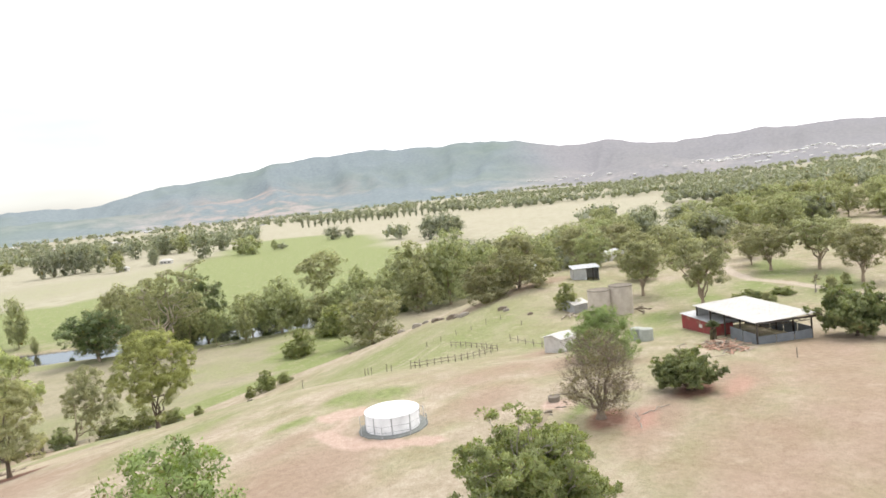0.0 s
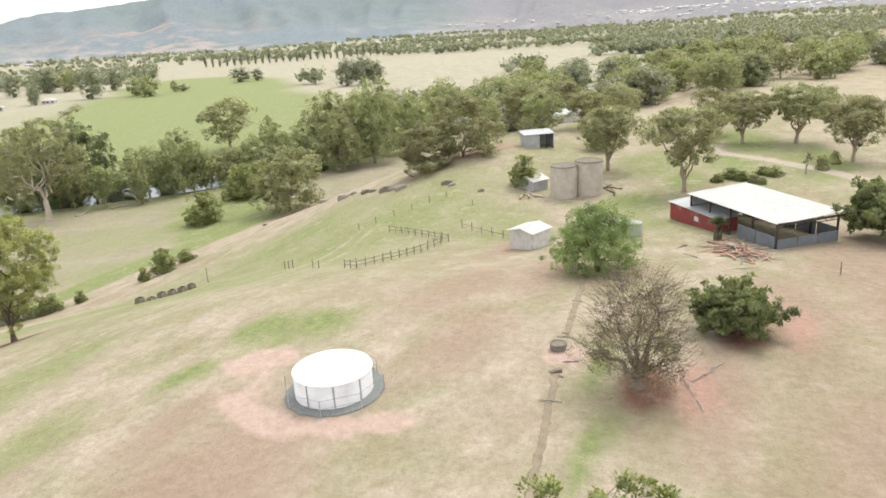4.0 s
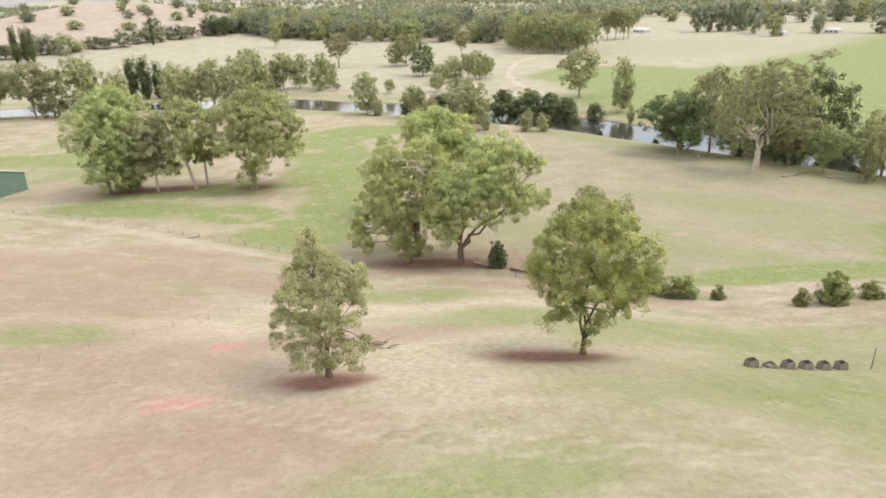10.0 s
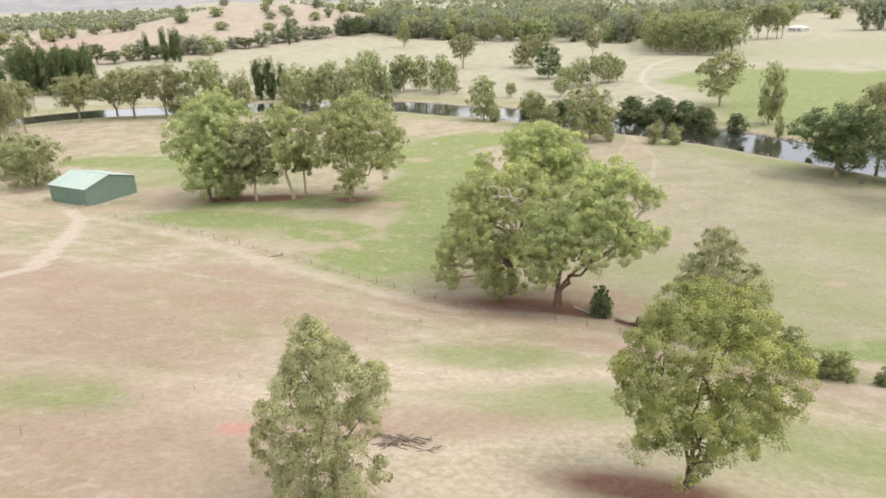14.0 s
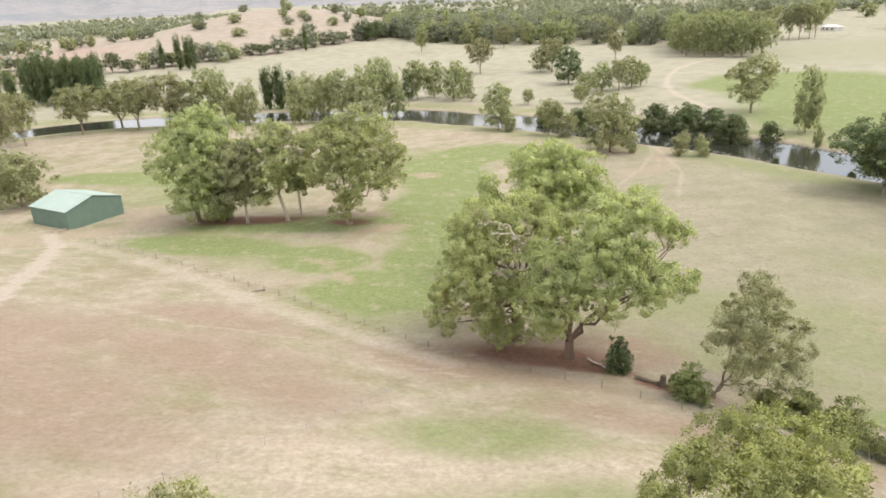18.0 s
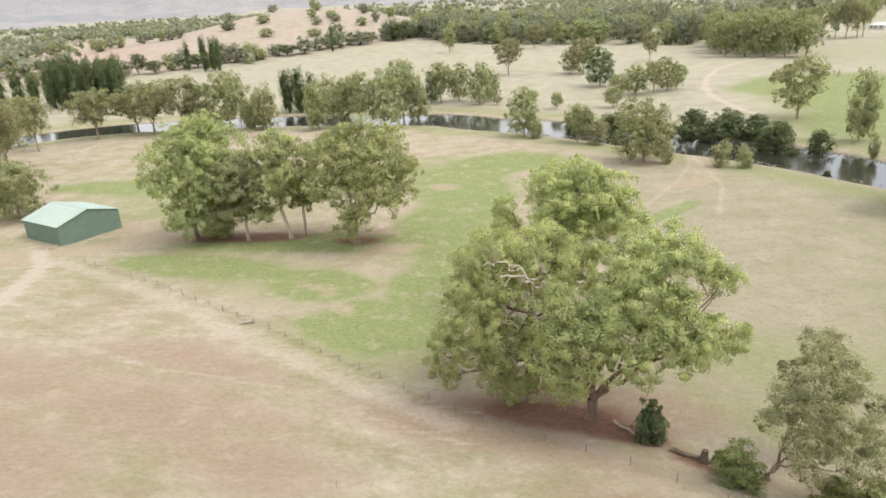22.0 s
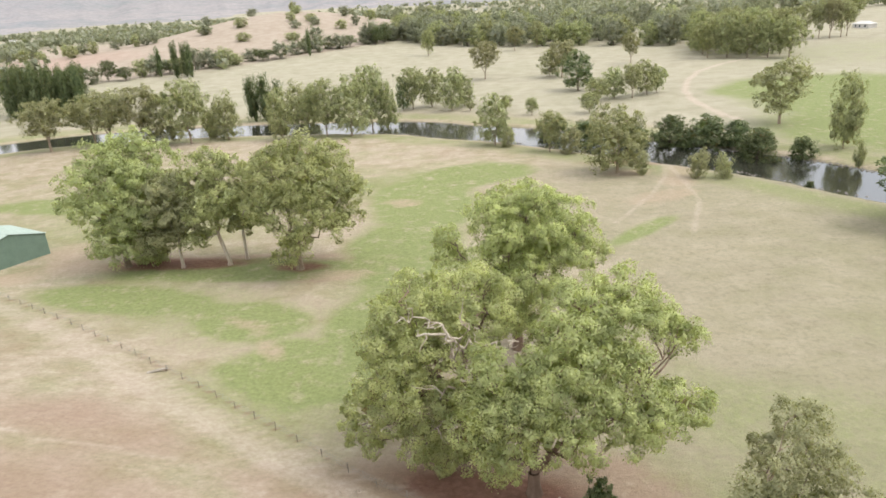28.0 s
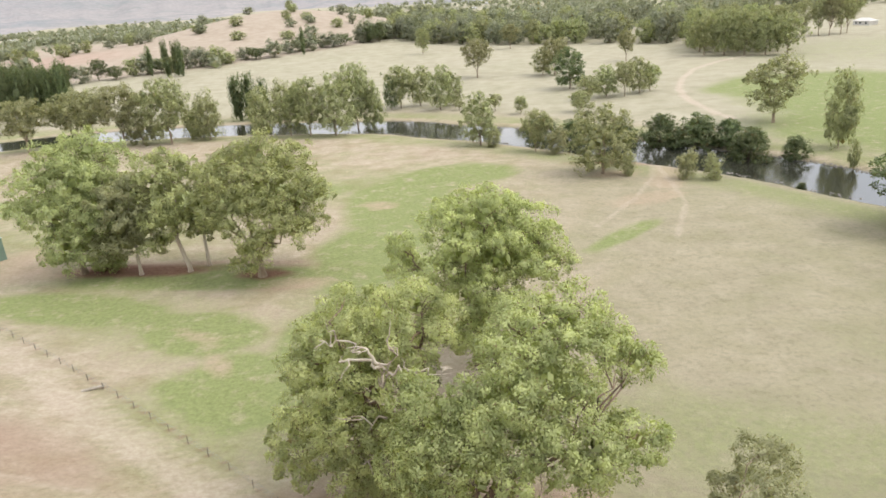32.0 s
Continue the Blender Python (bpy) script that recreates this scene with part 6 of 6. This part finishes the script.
    part("strap", moved(block(2.59, -0.05, -0.3, 2.63, 0.05, 1.66), pose(0, 0, 0, 0, 0, math.degrees(a))), GALV, tank, "grey vertical strap")
part("outlet_pipe", bar((2.5, -0.9, 0.15), (3.3, -1.2, 0.1), 0.06, 8), STEEL, tank)
pad = thing("gravel_pad", 2.5, -9.3, 0, "dark blue-grey gravel pad under the tank", "pad", dz=0.02)
bm = bmesh.new()
ring = []
for q, z in ((2.5, 0.10), (3.3, 0.07), (3.5, -0.5)):
    ring.append([bm.verts.new((q * math.cos(6.283185 * i / 32) * (1 + 0.02 * math.sin(i * 3)), q * math.sin(6.283185 * i / 32), z + land1(2.5 + q * math.cos(6.283185 * i / 32), -9.3 + q * math.sin(6.283185 * i / 32)) - land1(2.5, -9.3))) for i in range(32)])
for a, b in zip(ring[:-1], ring[1:]):
    for i in range(32):
        bm.faces.new((b[i], b[(i + 1) % 32], a[(i + 1) % 32], a[i]))
part("bed", bm, GRAVEL, pad)
mesh_fence = thing("wire_fence", 2.5, -9.3, 0, "low wire mesh fence on steel posts round the tank", "fence")
corner = []
for i in range(8):
    a = 6.283185 * (i + 0.35) / 8
    corner.append(Vector((3.35 * math.cos(a), 3.35 * math.sin(a), land1(2.5 + 3.35 * math.cos(a), -9.3 + 3.35 * math.sin(a)) - land1(2.5, -9.3))))
for i, c in enumerate(corner):
    d = corner[(i + 1) % 8]
    part("post", bar(c + Vector((0, 0, -0.4)), c + Vector((0, 0, 1.15)), 0.035, 6), GALV, mesh_fence)
    for z in (0.55, 1.1):
        part("wire", bar(c + Vector((0, 0, z)), d + Vector((0, 0, z)), 0.014, 4), WIRE, mesh_fence)

# open hay shed with the red shipping container
hay = thing("open_shed", 45.2, -37.7, math.degrees(math.atan2(9.3, 12.0)), "open steel-framed shed with a white roof and low grey walls", "shed")
HL, HW, HE = 15.0, 7.8, 2.65
hb = hay.matrix_world.translation.z


def yard_z(dx, dy):
    p = hay.matrix_world @ Vector((dx, dy, 0))
    return land1(p.x, p.y) - hb


part("roof", moved(ribbed(HL + 0.8, HW + 0.8, 0.5, 0.05, 0.06), Matrix.Translation((HL / 2, -HW / 2, HE + 0.35)) @ pose(0, 0, 0, -2.5, 0, 0)), WHITE_IRON, hay, "white ribbed iron roof")
part("fascia", block(-0.4, -HW - 0.4, HE + 0.02, -0.34, 0.4, HE + 0.30, 0.01), STEEL, hay)
for i in range(5):
    for yy in (0.0, -HW):
        xx = i * HL / 4
        part("column", block(xx - 0.09, yy - 0.09, yard_z(xx, yy) - 0.4, xx + 0.09, yy + 0.09, HE + 0.2, 0.01), STEEL, hay)
    truss = part("truss", bar((i * HL / 4, 0, HE - 0.35), (i * HL / 4, -HW, HE - 0.35), 0.05), STEEL, hay)
    for j in range(6):
        part("web_member", bar((i * HL / 4, -HW * j / 6, HE - 0.35 if j % 2 else HE + 0.2), (i * HL / 4, -HW * (j + 1) / 6, HE + 0.2 if j % 2 else HE - 0.35), 0.035, 4), STEEL, truss)
for j in range(5):
    part("purlin", block(0, -HW * j / 4 - 0.05, HE + 0.1, HL, -HW * j / 4 + 0.05, HE + 0.2), STEEL, hay)
for j in range(3):
    part("wall_panel", block(-0.14, -HW * (j + 1) / 3 + 0.06, yard_z(0, -HW / 2) - 0.3, -0.06, -HW * j / 3 - 0.06, 1.05, 0.02), GREY_PANEL, hay)
for j in range(2):
    part("wall_panel", block(0.06 + j * 3.0, 0.10, yard_z(3, 0) - 0.4, 2.9 + j * 3.0, 0.18, 1.35, 0.02), GREY_PANEL, hay)
for j in range(5):
    part("back_panel", block(j * 3.04 + 0.06, -HW - 0.16, yard_z(j * 3, -HW) - 0.4, j * 3.04 + 2.98, -HW - 0.10, 1.3, 0.02), GREY_PANEL, hay)
part("end_wall", moved(ribbed(HW - 0.2, 3.4, 0.3), Matrix.Translation((HL - 0.05, -HW / 2, 1.1)) @ pose(0, 0, 0, 0, 0, 90) @ pose(0, 0, 0, 90, 0, 0)), GALV, hay)
lean = thing("shipping_container", 51.6, -31.9, math.degrees(math.atan2(9.3, 12.0)), "rust-red corrugated steel shipping container with a grey roof", "container")
part("front_wall", moved(ribbed(9.6, 2.2, 0.3), Matrix.Translation((4.9, 0.05, 0.55)) @ pose(0, 0, 0, 0, 0, 180) @ pose(0, 0, 0, 90, 0, 0)), RED_IRON, lean)
part("end_wall", block(0.05, -2.6, -0.5, 0.13, -0.05, 1.65, 0.02), RED_IRON, lean)
part("end_wall", block(9.67, -2.6, -0.8, 9.75, -0.05, 1.65, 0.02), RED_IRON, lean)
part("roof", moved(ribbed(10.2, 3.2, 0.4), Matrix.Translation((4.9, -1.3, 1.74)) @ pose(0, 0, 0, -3, 0, 0)), GALV, lean, "grey iron roof")
# White logo on the container's side, built as a plate.
part("hatch", block(3.7, 0.10, 0.45, 4.5, 0.16, 1.0, 0.02), WHITE_IRON, lean, "pale square logo plate")

# twin concrete silos
for x, y, h in ((74.2, -8.6, 4.9), (75.8, -12.2, 5.3)):
    s = thing("silo", x, y, 0, "open-topped weathered concrete silo", "silo", "twin silos")
    part("wall", drum(2.15, -0.8, h, 40, 0.22), CONCRETE, s)
    for z in (1.1, 2.2, 3.3, 4.3):
        part("band", drum(2.17, z, z + 0.05, 40, 0.2), CONCRETE, s)
    part("rim", drum(2.20, h - 0.06, h + 0.08, 40, 0.30), CONCRETE_DARK, s, "dark stained rim")

# small sheds and tanks in the yard
ws = gable_shed("garden_shed", 47.2, -12.9, 68, 3.4, 3.6, 2.1, 2.5, WHITE_IRON, WHITE_IRON, "small silver iron shed with a white roof")
gable_shed("garden_shed", 78.0, -5.0, 60, 3.4, 3.4, 1.6, 2.2, GALV, WHITE_IRON, "small silver iron lean-to with a white roof")
for x, y in ((50.9, -20.9), (49.7, -22.5)):
    t = thing("rainwater_tank", x, y, 0, "small pale green corrugated rainwater tank", "tank", "yard tanks")
    part("wall", drum(0.98, -0.4, 1.7, 32), TANK_PLASTIC, t)
    part("lid", drum(1.0, 1.69, 1.76, 32, 0, 0.12), TANK_PLASTIC, t)
    for z in (0.35, 0.75, 1.15, 1.5):
        part("hoop", drum(1.01, z, z + 0.07, 32, 0.06), TANK_PLASTIC, t)
top = thing("open_shed", 104.2, 6.2, -60, "small open-fronted silver iron shed on the crest", "shed")
part("roof", moved(ribbed(6.6, 4.6, 0.4), Matrix.Translation((3.0, 1.8, 2.75)) @ pose(0, 0, 0, 5, 0, 0)), GALV, top)
part("back_wall", block(0, 3.7, -0.8, 6, 3.8, 2.6), GALV, top)
part("end_wall", block(-0.04, 0, -0.8, 0.05, 3.7, 2.55), GALV, top)
part("end_wall", block(5.95, 0, -0.8, 6.04, 3.7, 2.55), GALV, top)
part("front_wall", block(0.05, -0.06, -0.8, 3.2, 0.02, 2.5), GALV, top)
for xx in (3.2, 4.6, 5.9):
    part("column", block(xx - 0.07, -0.1, -0.8, xx + 0.07, 0.04, 2.55), STEEL, top)
gable_shed("farmhouse", 152, 4, 40, 5.5, 8, 2.3, 3.4, WHITE_IRON, GALV, "white weatherboard farmhouse half hidden by trees", category="house")

# stock trough, a tyre-like ring given the dark concrete material
tr = thing("stock_trough", 11.6, -22.2, 0, "low round brown tyre-like stock trough on bare earth", "trough")
part("wall", drum(0.56, -0.3, 0.46, 28, 0.16), CONCRETE_DARK, tr)
part("rim", drum(0.60, 0.36, 0.50, 28, 0.16), CONCRETE_DARK, tr)
part("water", drum(0.41, 0.24, 0.26, 28, 0, 0.0), GLASS, tr, "dark still water")

# narrow pipe trench across the hilltop
TRENCH_SOIL = plain("turned_dark_soil", (0.300, 0.250, 0.178), (0.215, 0.178, 0.122), 1.6, 0.95, 0.0, 0.6, 0.05)


def trench(pts, width, seed):
    """A strip of turned soil, heaped a little along its edges, that follows the land."""
    g = np.random.default_rng(seed)
    p = np.array(pts, float)
    cutpos = np.concatenate([[0], np.cumsum(np.hypot(*np.diff(p, axis=0).T))])
    t = np.arange(0, cutpos[-1], 0.35)
    line_ = np.stack([np.interp(t, cutpos, p[:, 0]), np.interp(t, cutpos, p[:, 1])], 1) + g.normal(0, 0.035, (len(t), 2))
    d = unit(np.gradient(line_, axis=0))
    nrm = np.stack([-d[:, 1], d[:, 0]], 1)
    co = []
    for u, dz in ((-1.25, -0.06), (-0.75, 0.05), (-0.3, 0.025), (0.3, 0.025), (0.75, 0.06), (1.25, -0.06)):
        q = line_ + nrm * (u * width * 0.5 * g.uniform(0.75, 1.3, len(t)))[:, None]
        co.append(np.concatenate([q, (land(q[:, 0], q[:, 1]) + dz + g.uniform(0.02, 0.05, len(t)))[:, None]], 1))
    co = np.stack(co, 1)
    me = sheet_mesh("pipe_trench", co[..., 0], co[..., 1], co[..., 2])
    me.materials.append(TRENCH_SOIL)
    return tagged(new("pipe_trench", me), "narrow worn line of flattened grass over a buried pipe", "trench", kind="structure")


trench([(30.1, -20.5), (22.7, -21.3), (15.5, -22.1), (14.0, -22.2)], 0.42, 61)
trench([(14.0, -22.2), (12.5, -23.9), (11.5, -25.1), (9.0, -27.2)], 0.13, 62)
trench([(8.5, -22.8), (5.5, -23.2), (2.0, -23.7), (-5.0, -24.6), (-14.0, -25.8)], 0.42, 63)

# row of feed bunks
for n in range(6):
    x, y = 32.6 + 2.1 * n, 40.5 + 0.15 * n
    f = thing("feed_bunk", x, y, 3, "square dark timber feed bunk in a row", "feeder", "feed bunks on the slope")
    tall = 0.45 if n == 1 else 0.82

    def splayed(bm):
        """The sides lean in towards the top."""
        for v in bm.verts:
            if v.co.z > 0.3:
                v.co.x *= 0.80
                v.co.y *= 0.84
        return bm

    for s in (-0.46, 0.40):
        part("side", splayed(block(-0.56, s, 0.02, 0.56, s + 0.06, tall, 0.01)), CONCRETE_DARK, f)
        part("end", splayed(block(s * 1.2, -0.40, 0.02, s * 1.2 + 0.07, 0.40, tall, 0.01)), CONCRETE_DARK, f)
    part("floor", block(-0.44, -0.40, 0.18, 0.44, 0.40, 0.24), CONCRETE_DARK, f)
    part("skid", block(-0.98, -0.45, -0.3, 0.98, -0.37, 0.07, 0.01), TIMBER, f)
    part("skid", block(-0.98, 0.37, -0.3, 0.98, 0.45, 0.07, 0.01), TIMBER, f)


def rail_fence(pts, gap, h, rails, label, name="yard_fence", r=0.07, wire=False, post_mat=None):
    """Posts along a line of points with rails or wires between them."""
    e = thing(name, *pts[0], 0, label, "fence")
    o = e.matrix_world.translation
    spots = []
    for (ax, ay), (bx_, by_) in zip(pts[:-1], pts[1:]):
        n = max(1, round(math.hypot(bx_ - ax, by_ - ay) / gap))
        for i in range(n):
            spots.append((ax + (bx_ - ax) * i / n, ay + (by_ - ay) * i / n))
    spots.append(pts[-1])
    at = [Vector((x - o.x, y - o.y, land1(x, y) - o.z)) for x, y in spots]
    for i, p in enumerate(at):
        tip = Vector((spin.uniform(-0.08, 0.08), spin.uniform(-0.08, 0.08), h * spin.uniform(0.88, 1.15)))
        part("post", bar(p + Vector((0, 0, -0.4)), p + tip, r, 6, r * 0.85), post_mat or TIMBER, e)
        if i + 1 < len(at):
            for z in rails:
                part("wire" if wire else "rail", bar(p + Vector((0, 0, z * h)), at[i + 1] + Vector((0, 0, z * h + (0 if wire else spin.uniform(-0.04, 0.04)))), 0.012 if wire else 0.045, 4), WIRE if wire else TIMBER, e)
    return e


rail_fence([(41.3, 22.4), (40.4, 20.4)], 0.9, 1.2, (), "leaning grey timber posts with no rails", "fence_posts")
rail_fence([(38.0, 15.6), (37.2, 14.2)], 1.5, 1.15, (), "leaning grey timber posts with no rails", "fence_posts")
rail_fence([(34.2, 8.6), (32.9, 6.2), (40.0, 4.2), (48.4, 2.2)], 1.55, 1.15, (0.35, 0.75), "old grey timber rail fence of a stock yard")
rail_fence([(55.0, 13.2), (52.2, 6.6), (49.8, 1.6)], 1.5, 1.1, (0.4, 0.8), "old grey timber rail fence of a stock yard")
rail_fence([(56, 2), (50, -7.5)], 2.4, 1.1, (0.5,), "short run of grey timber fence by a shed")
rail_fence([(70, 10), (60, 18)], 3.2, 1.0, (), "leaning grey timber posts with no rails", "fence_posts")
STAR = TIMBER
rail_fence([(-78, 152), (-56, 139), (-33, 124), (-10.4, 108.5), (-3.4, 103.0), (10, 94.0), (22, 87.0), (34, 80.5), (46, 75)], 4.2, 1.05, (0.4, 0.7, 0.98), "thin wire stock fence on grey timber posts", "wire_fence", 0.055, True, STAR)
rail_fence([(-41, 36), (-32.5, 47), (-20.7, 61.6), (-12.5, 73.2), (-4.8, 88.2), (-1.5, 98.5)], 4.6, 0.85, (0.5, 0.95), "thin wire stock fence on grey timber posts", "wire_fence", 0.022, True, STAR)
for x, y, h in ((35.8, -42.6, 1.2), (46.0, 40.6, 2.4), (66, 4, 1.0), (58, 20, 1.0)):
    p = thing("fence_post", x, y, 0, "single grey timber post", "post", "single posts")
    part("post", bar((0, 0, -0.3), (0.05, 0.03, h), 0.07, 7, 0.055), TIMBER, p)
    part("cap", bar((0.05, 0.03, h), (0.052, 0.03, h + 0.03), 0.045, 7, 0.02), TIMBER, p)

# timber heap beside the open shed
heap = thing("timber_heap", 43.6, -33.6, 20, "scattered heap of reddish broken timber", "timber")
r9 = random.Random(9)
for n in range(130):
    a, q = r9.uniform(0, 6.283), abs(r9.gauss(0, 1.9))
    x, y = math.cos(a) * q * 1.7, math.sin(a) * q
    p = heap.matrix_world @ Vector((x, y, 0))
    z = land1(p.x, p.y) - heap.matrix_world.translation.z + 0.08 + max(0, 0.7 - q * 0.3) * r9.random()
    m = Matrix.Translation((x, y, z)) @ pose(0, 0, 0, r9.uniform(-14, 14), r9.uniform(-14, 14), r9.uniform(0, 180))
    part("board", block(-r9.uniform(0.5, 1.5), -0.09, -0.03, r9.uniform(0.5, 1.5), 0.09, 0.03, 0.0, m), r9.choice([TIMBER_RED, TIMBER_PALE, TIMBER_RED, TIMBER]), heap)

# stumps, logs and brush
def log(x, y, length, r, turn, label, name="fallen_log", group="fallen timber", mat_=None):
    e = thing(name, x, y, turn, label, "log", group)
    g = np.random.default_rng(int(abs(x * 13 + y * 7)))
    wood = [tube(bend((-length / 2, 0, r * 0.8), (length / 2, 0, r * 0.7), g, 0.0, 0.03, 8), np.linspace(r, r * 0.55, 8), 8)]
    for n in range(4):
        s = g.uniform(-0.2, 0.48) * length
        wood.append(tube(bend((s, 0, r * 0.8), (s + g.uniform(0.1, 0.3) * length, g.uniform(-0.3, 0.3) * length, r + g.uniform(0.0, 0.25) * length * 0.5), g, 0.0, 0.06, 5), np.linspace(r * 0.4, r * 0.1, 5), 5))
    me = raw_mesh("wood", *join(wood))
    me.materials.append(mat_ or BARK_GREY)
    o = new("wood", me)
    o.parent = e
    return e


log(-34.0, 123.5, 2.6, 0.25, 30, "short grey log beside the wire fence")
log(112, 146, 7.0, 0.35, 20, "grey fallen limb on the river bank")
log(122, 141, 6.0, 0.3, -30, "grey fallen limb on the river bank")
log(100, 172, 6.0, 0.35, 60, "grey fallen limb on the river bank")
log(24.2, 92.8, 3.2, 0.3, -25, "dark charred log beside a stump", mat_=BARK_DARK)
log(19.2, 97.2, 4.5, 0.16, -50, "pale fallen branch under the great gum", mat_=BARK_WHITE)
log(7.2, -31.4, 4.0, 0.07, 20, "bare fallen branch under the dead tree")
log(10.5, -32.2, 3.6, 0.06, -30, "bare fallen branch under the dead tree")
for x, y, ln, t in ((13.5, -22.3, 1.2, 100), (9.9, -23.5, 1.0, 110), (7.9, -22.9, 1.3, 60), (4.4, -23.4, 1.4, 95), (21.9, -21.4, 0.9, 80)):
    log(x, y, ln, 0.07, t, "short grey sleeper laid across the worn line", "sleeper", "sleepers on the hilltop")
for x, y, t in ((72.9, -3.0, 20), (73.6, -3.6, 35), (72.2, -2.2, 5), (74.4, -2.8, -15), (73.0, -4.4, 60)):
    log(x, y, 3.4, 0.14, t, "bleached pale log in a loose pile", "bleached_log", "log pile by the silos", BARK_WHITE)
for x, y, t in ((75.5, -16.2, 10), (76.6, -15.4, 40), (79.4, -14.6, -20), (78.2, -15.8, 75)):
    log(x, y, 2.8, 0.13, t, "dark rough log in a wood pile", "firewood_log", "wood pile in the yard", BARK_DARK)
BRUSH = (-3.6, 48.6)
rb = random.Random(33)
for n in range(16):
    log(BRUSH[0] + rb.gauss(0, 1.1), BRUSH[1] + rb.gauss(0, 0.7), rb.uniform(2.0, 4.2), rb.uniform(0.05, 0.10), rb.uniform(-40, 60), "dark dead brush lying beside a gum", "dead_branch", "brush under the gum", BARK_DEAD)
st = thing("tree_stump", 25.6, 91.7, 0, "dark burnt tree stump", "stump")
part("stump", bar((0, 0, -0.3), (0.12, 0.05, 1.5), 0.5, 9, 0.3), BARK_DARK, st)
part("root", bar((0.2, 0, 0.2), (1.1, 0.3, -0.15), 0.2, 6, 0.08), BARK_DARK, st)
part("root", bar((-0.2, 0, 0.2), (-0.9, 0.5, -0.15), 0.2, 6, 0.08), BARK_DARK, st)
# rough stones and clods on the crest
rr = random.Random(4)
for x, y, s in ((94.3, 49.2, 0.9), (84.8, 38.4, 1.15), (86.2, 36.8, 0.7), (83.6, 32.4, 0.9), (83.0, 30.6, 0.6), (80.3, 26.2, 1.15), (79.4, 24.0, 0.8), (78.6, 22.3, 1.0), (79.6, 25.0, 0.6), (76.4, 12.2, 0.9), (75.4, 11.0, 0.6), (72.9, 5.0, 0.6), (89.9, 62.5, 0.5), (8.2, -22.9, 0.35)):
    bm = bmesh.new()
    bmesh.ops.create_icosphere(bm, subdivisions=2, radius=s)
    for v in bm.verts:
        v.co *= 1 + 0.4 * noise.noise(v.co * 1.1 + Vector((x, y, 0)))
        v.co = Vector((max(-0.85 * s, v.co.x * 1.35), max(-0.4 * s, min(0.45 * s, v.co.y)), min(0.62 * s, v.co.z * 0.8 - 0.16 * v.co.x)))
    me = bpy.data.meshes.new("boulder")
    bm.to_mesh(me)
    bm.free()
    me.materials.append(ROCK if rr.random() > 0.4 else BARK_GREY)
    o = tagged(new("boulder", me), "angular brown rock slab half sunk in dry grass", "rock", "rocks on the crest")
    o.matrix_world = pose(x, y, land1(x, y) + s * 0.15, 0, 0, rr.uniform(90, 150))


# ---- distant houses ----
def far_house(x, y, turn, w, l, wall, roof, label, group, z=None):
    e = thing("house", x, y, turn, label, "house", group)
    if z is not None:
        e.matrix_world = pose(x, y, z, 0, 0, turn)
    part("wall", block(-w / 2, -l / 2, -2, w / 2, l / 2, 3.0), wall, e)
    bm = bmesh.new()
    p = [bm.verts.new(c) for c in ((-w / 2 - 0.6, -l / 2 - 0.6, 3.0), (w / 2 + 0.6, -l / 2 - 0.6, 3.0), (w / 2 + 0.6, l / 2 + 0.6, 3.0), (-w / 2 - 0.6, l / 2 + 0.6, 3.0), (0, -l / 4, 5.0), (0, l / 4, 5.0))]
    for q in ((0, 1, 4), (1, 2, 5, 4), (2, 3, 5), (3, 0, 4, 5), (3, 2, 1, 0)):
        bm.faces.new([p[i] for i in q])
    part("roof", bm, roof, e)
    for s in (-0.3, 0.05, 0.3):
        part("window", block(-w / 2 - 0.05, s * l - 0.8, 0.9, -w / 2 - 0.01, s * l + 0.8, 2.3), GLASS, e)


far_house(289, 625, 20, 8, 15, WHITE_IRON, WHITE_IRON, "low white house at the edge of the dry field", "far houses")
far_house(373, 541, 20, 4, 12, WHITE_IRON, WHITE_IRON, "low white shed at the edge of the dry field", "far houses")
far_house(424, 542, 30, 5, 12, WHITE_IRON, WHITE_IRON, "long white shed beyond the fields", "far houses")
hr = random.Random(12)
homes = 0
while homes < 225:
    i, j = hr.randrange(1, 22), int((70 + hr.triangular(66, 100, 92)) / 210 * 760)
    lift = (range_z[i, j] - 47) / math.hypot(bx[i, j] + 50, by[i, j] + 46)
    if not -0.006 < lift < 0.002 + 0.011 * max(0.0, (j * 210 / 760 - 140) / 30):
        continue
    homes += 1
    far_house(bx[i, j] + hr.uniform(-30, 30), by[i, j] + hr.uniform(-30, 30), hr.uniform(0, 180), 12, 20, WHITE_IRON, hr.choice([GALV, WHITE_IRON, WHITE_IRON]), "pale house of a distant hillside town", "distant town", range_z[i, j])
for n in range(66):
    b, d = radians(hr.uniform(-38, 60) if n < 24 else hr.uniform(-52, -8)), hr.uniform(1500, 2280)
    far_house(d * math.sin(b), d * math.cos(b), hr.uniform(0, 180), 11, 24, WHITE_IRON, hr.choice([GALV, WHITE_IRON]), "pale farm building far down the valley", "valley buildings")
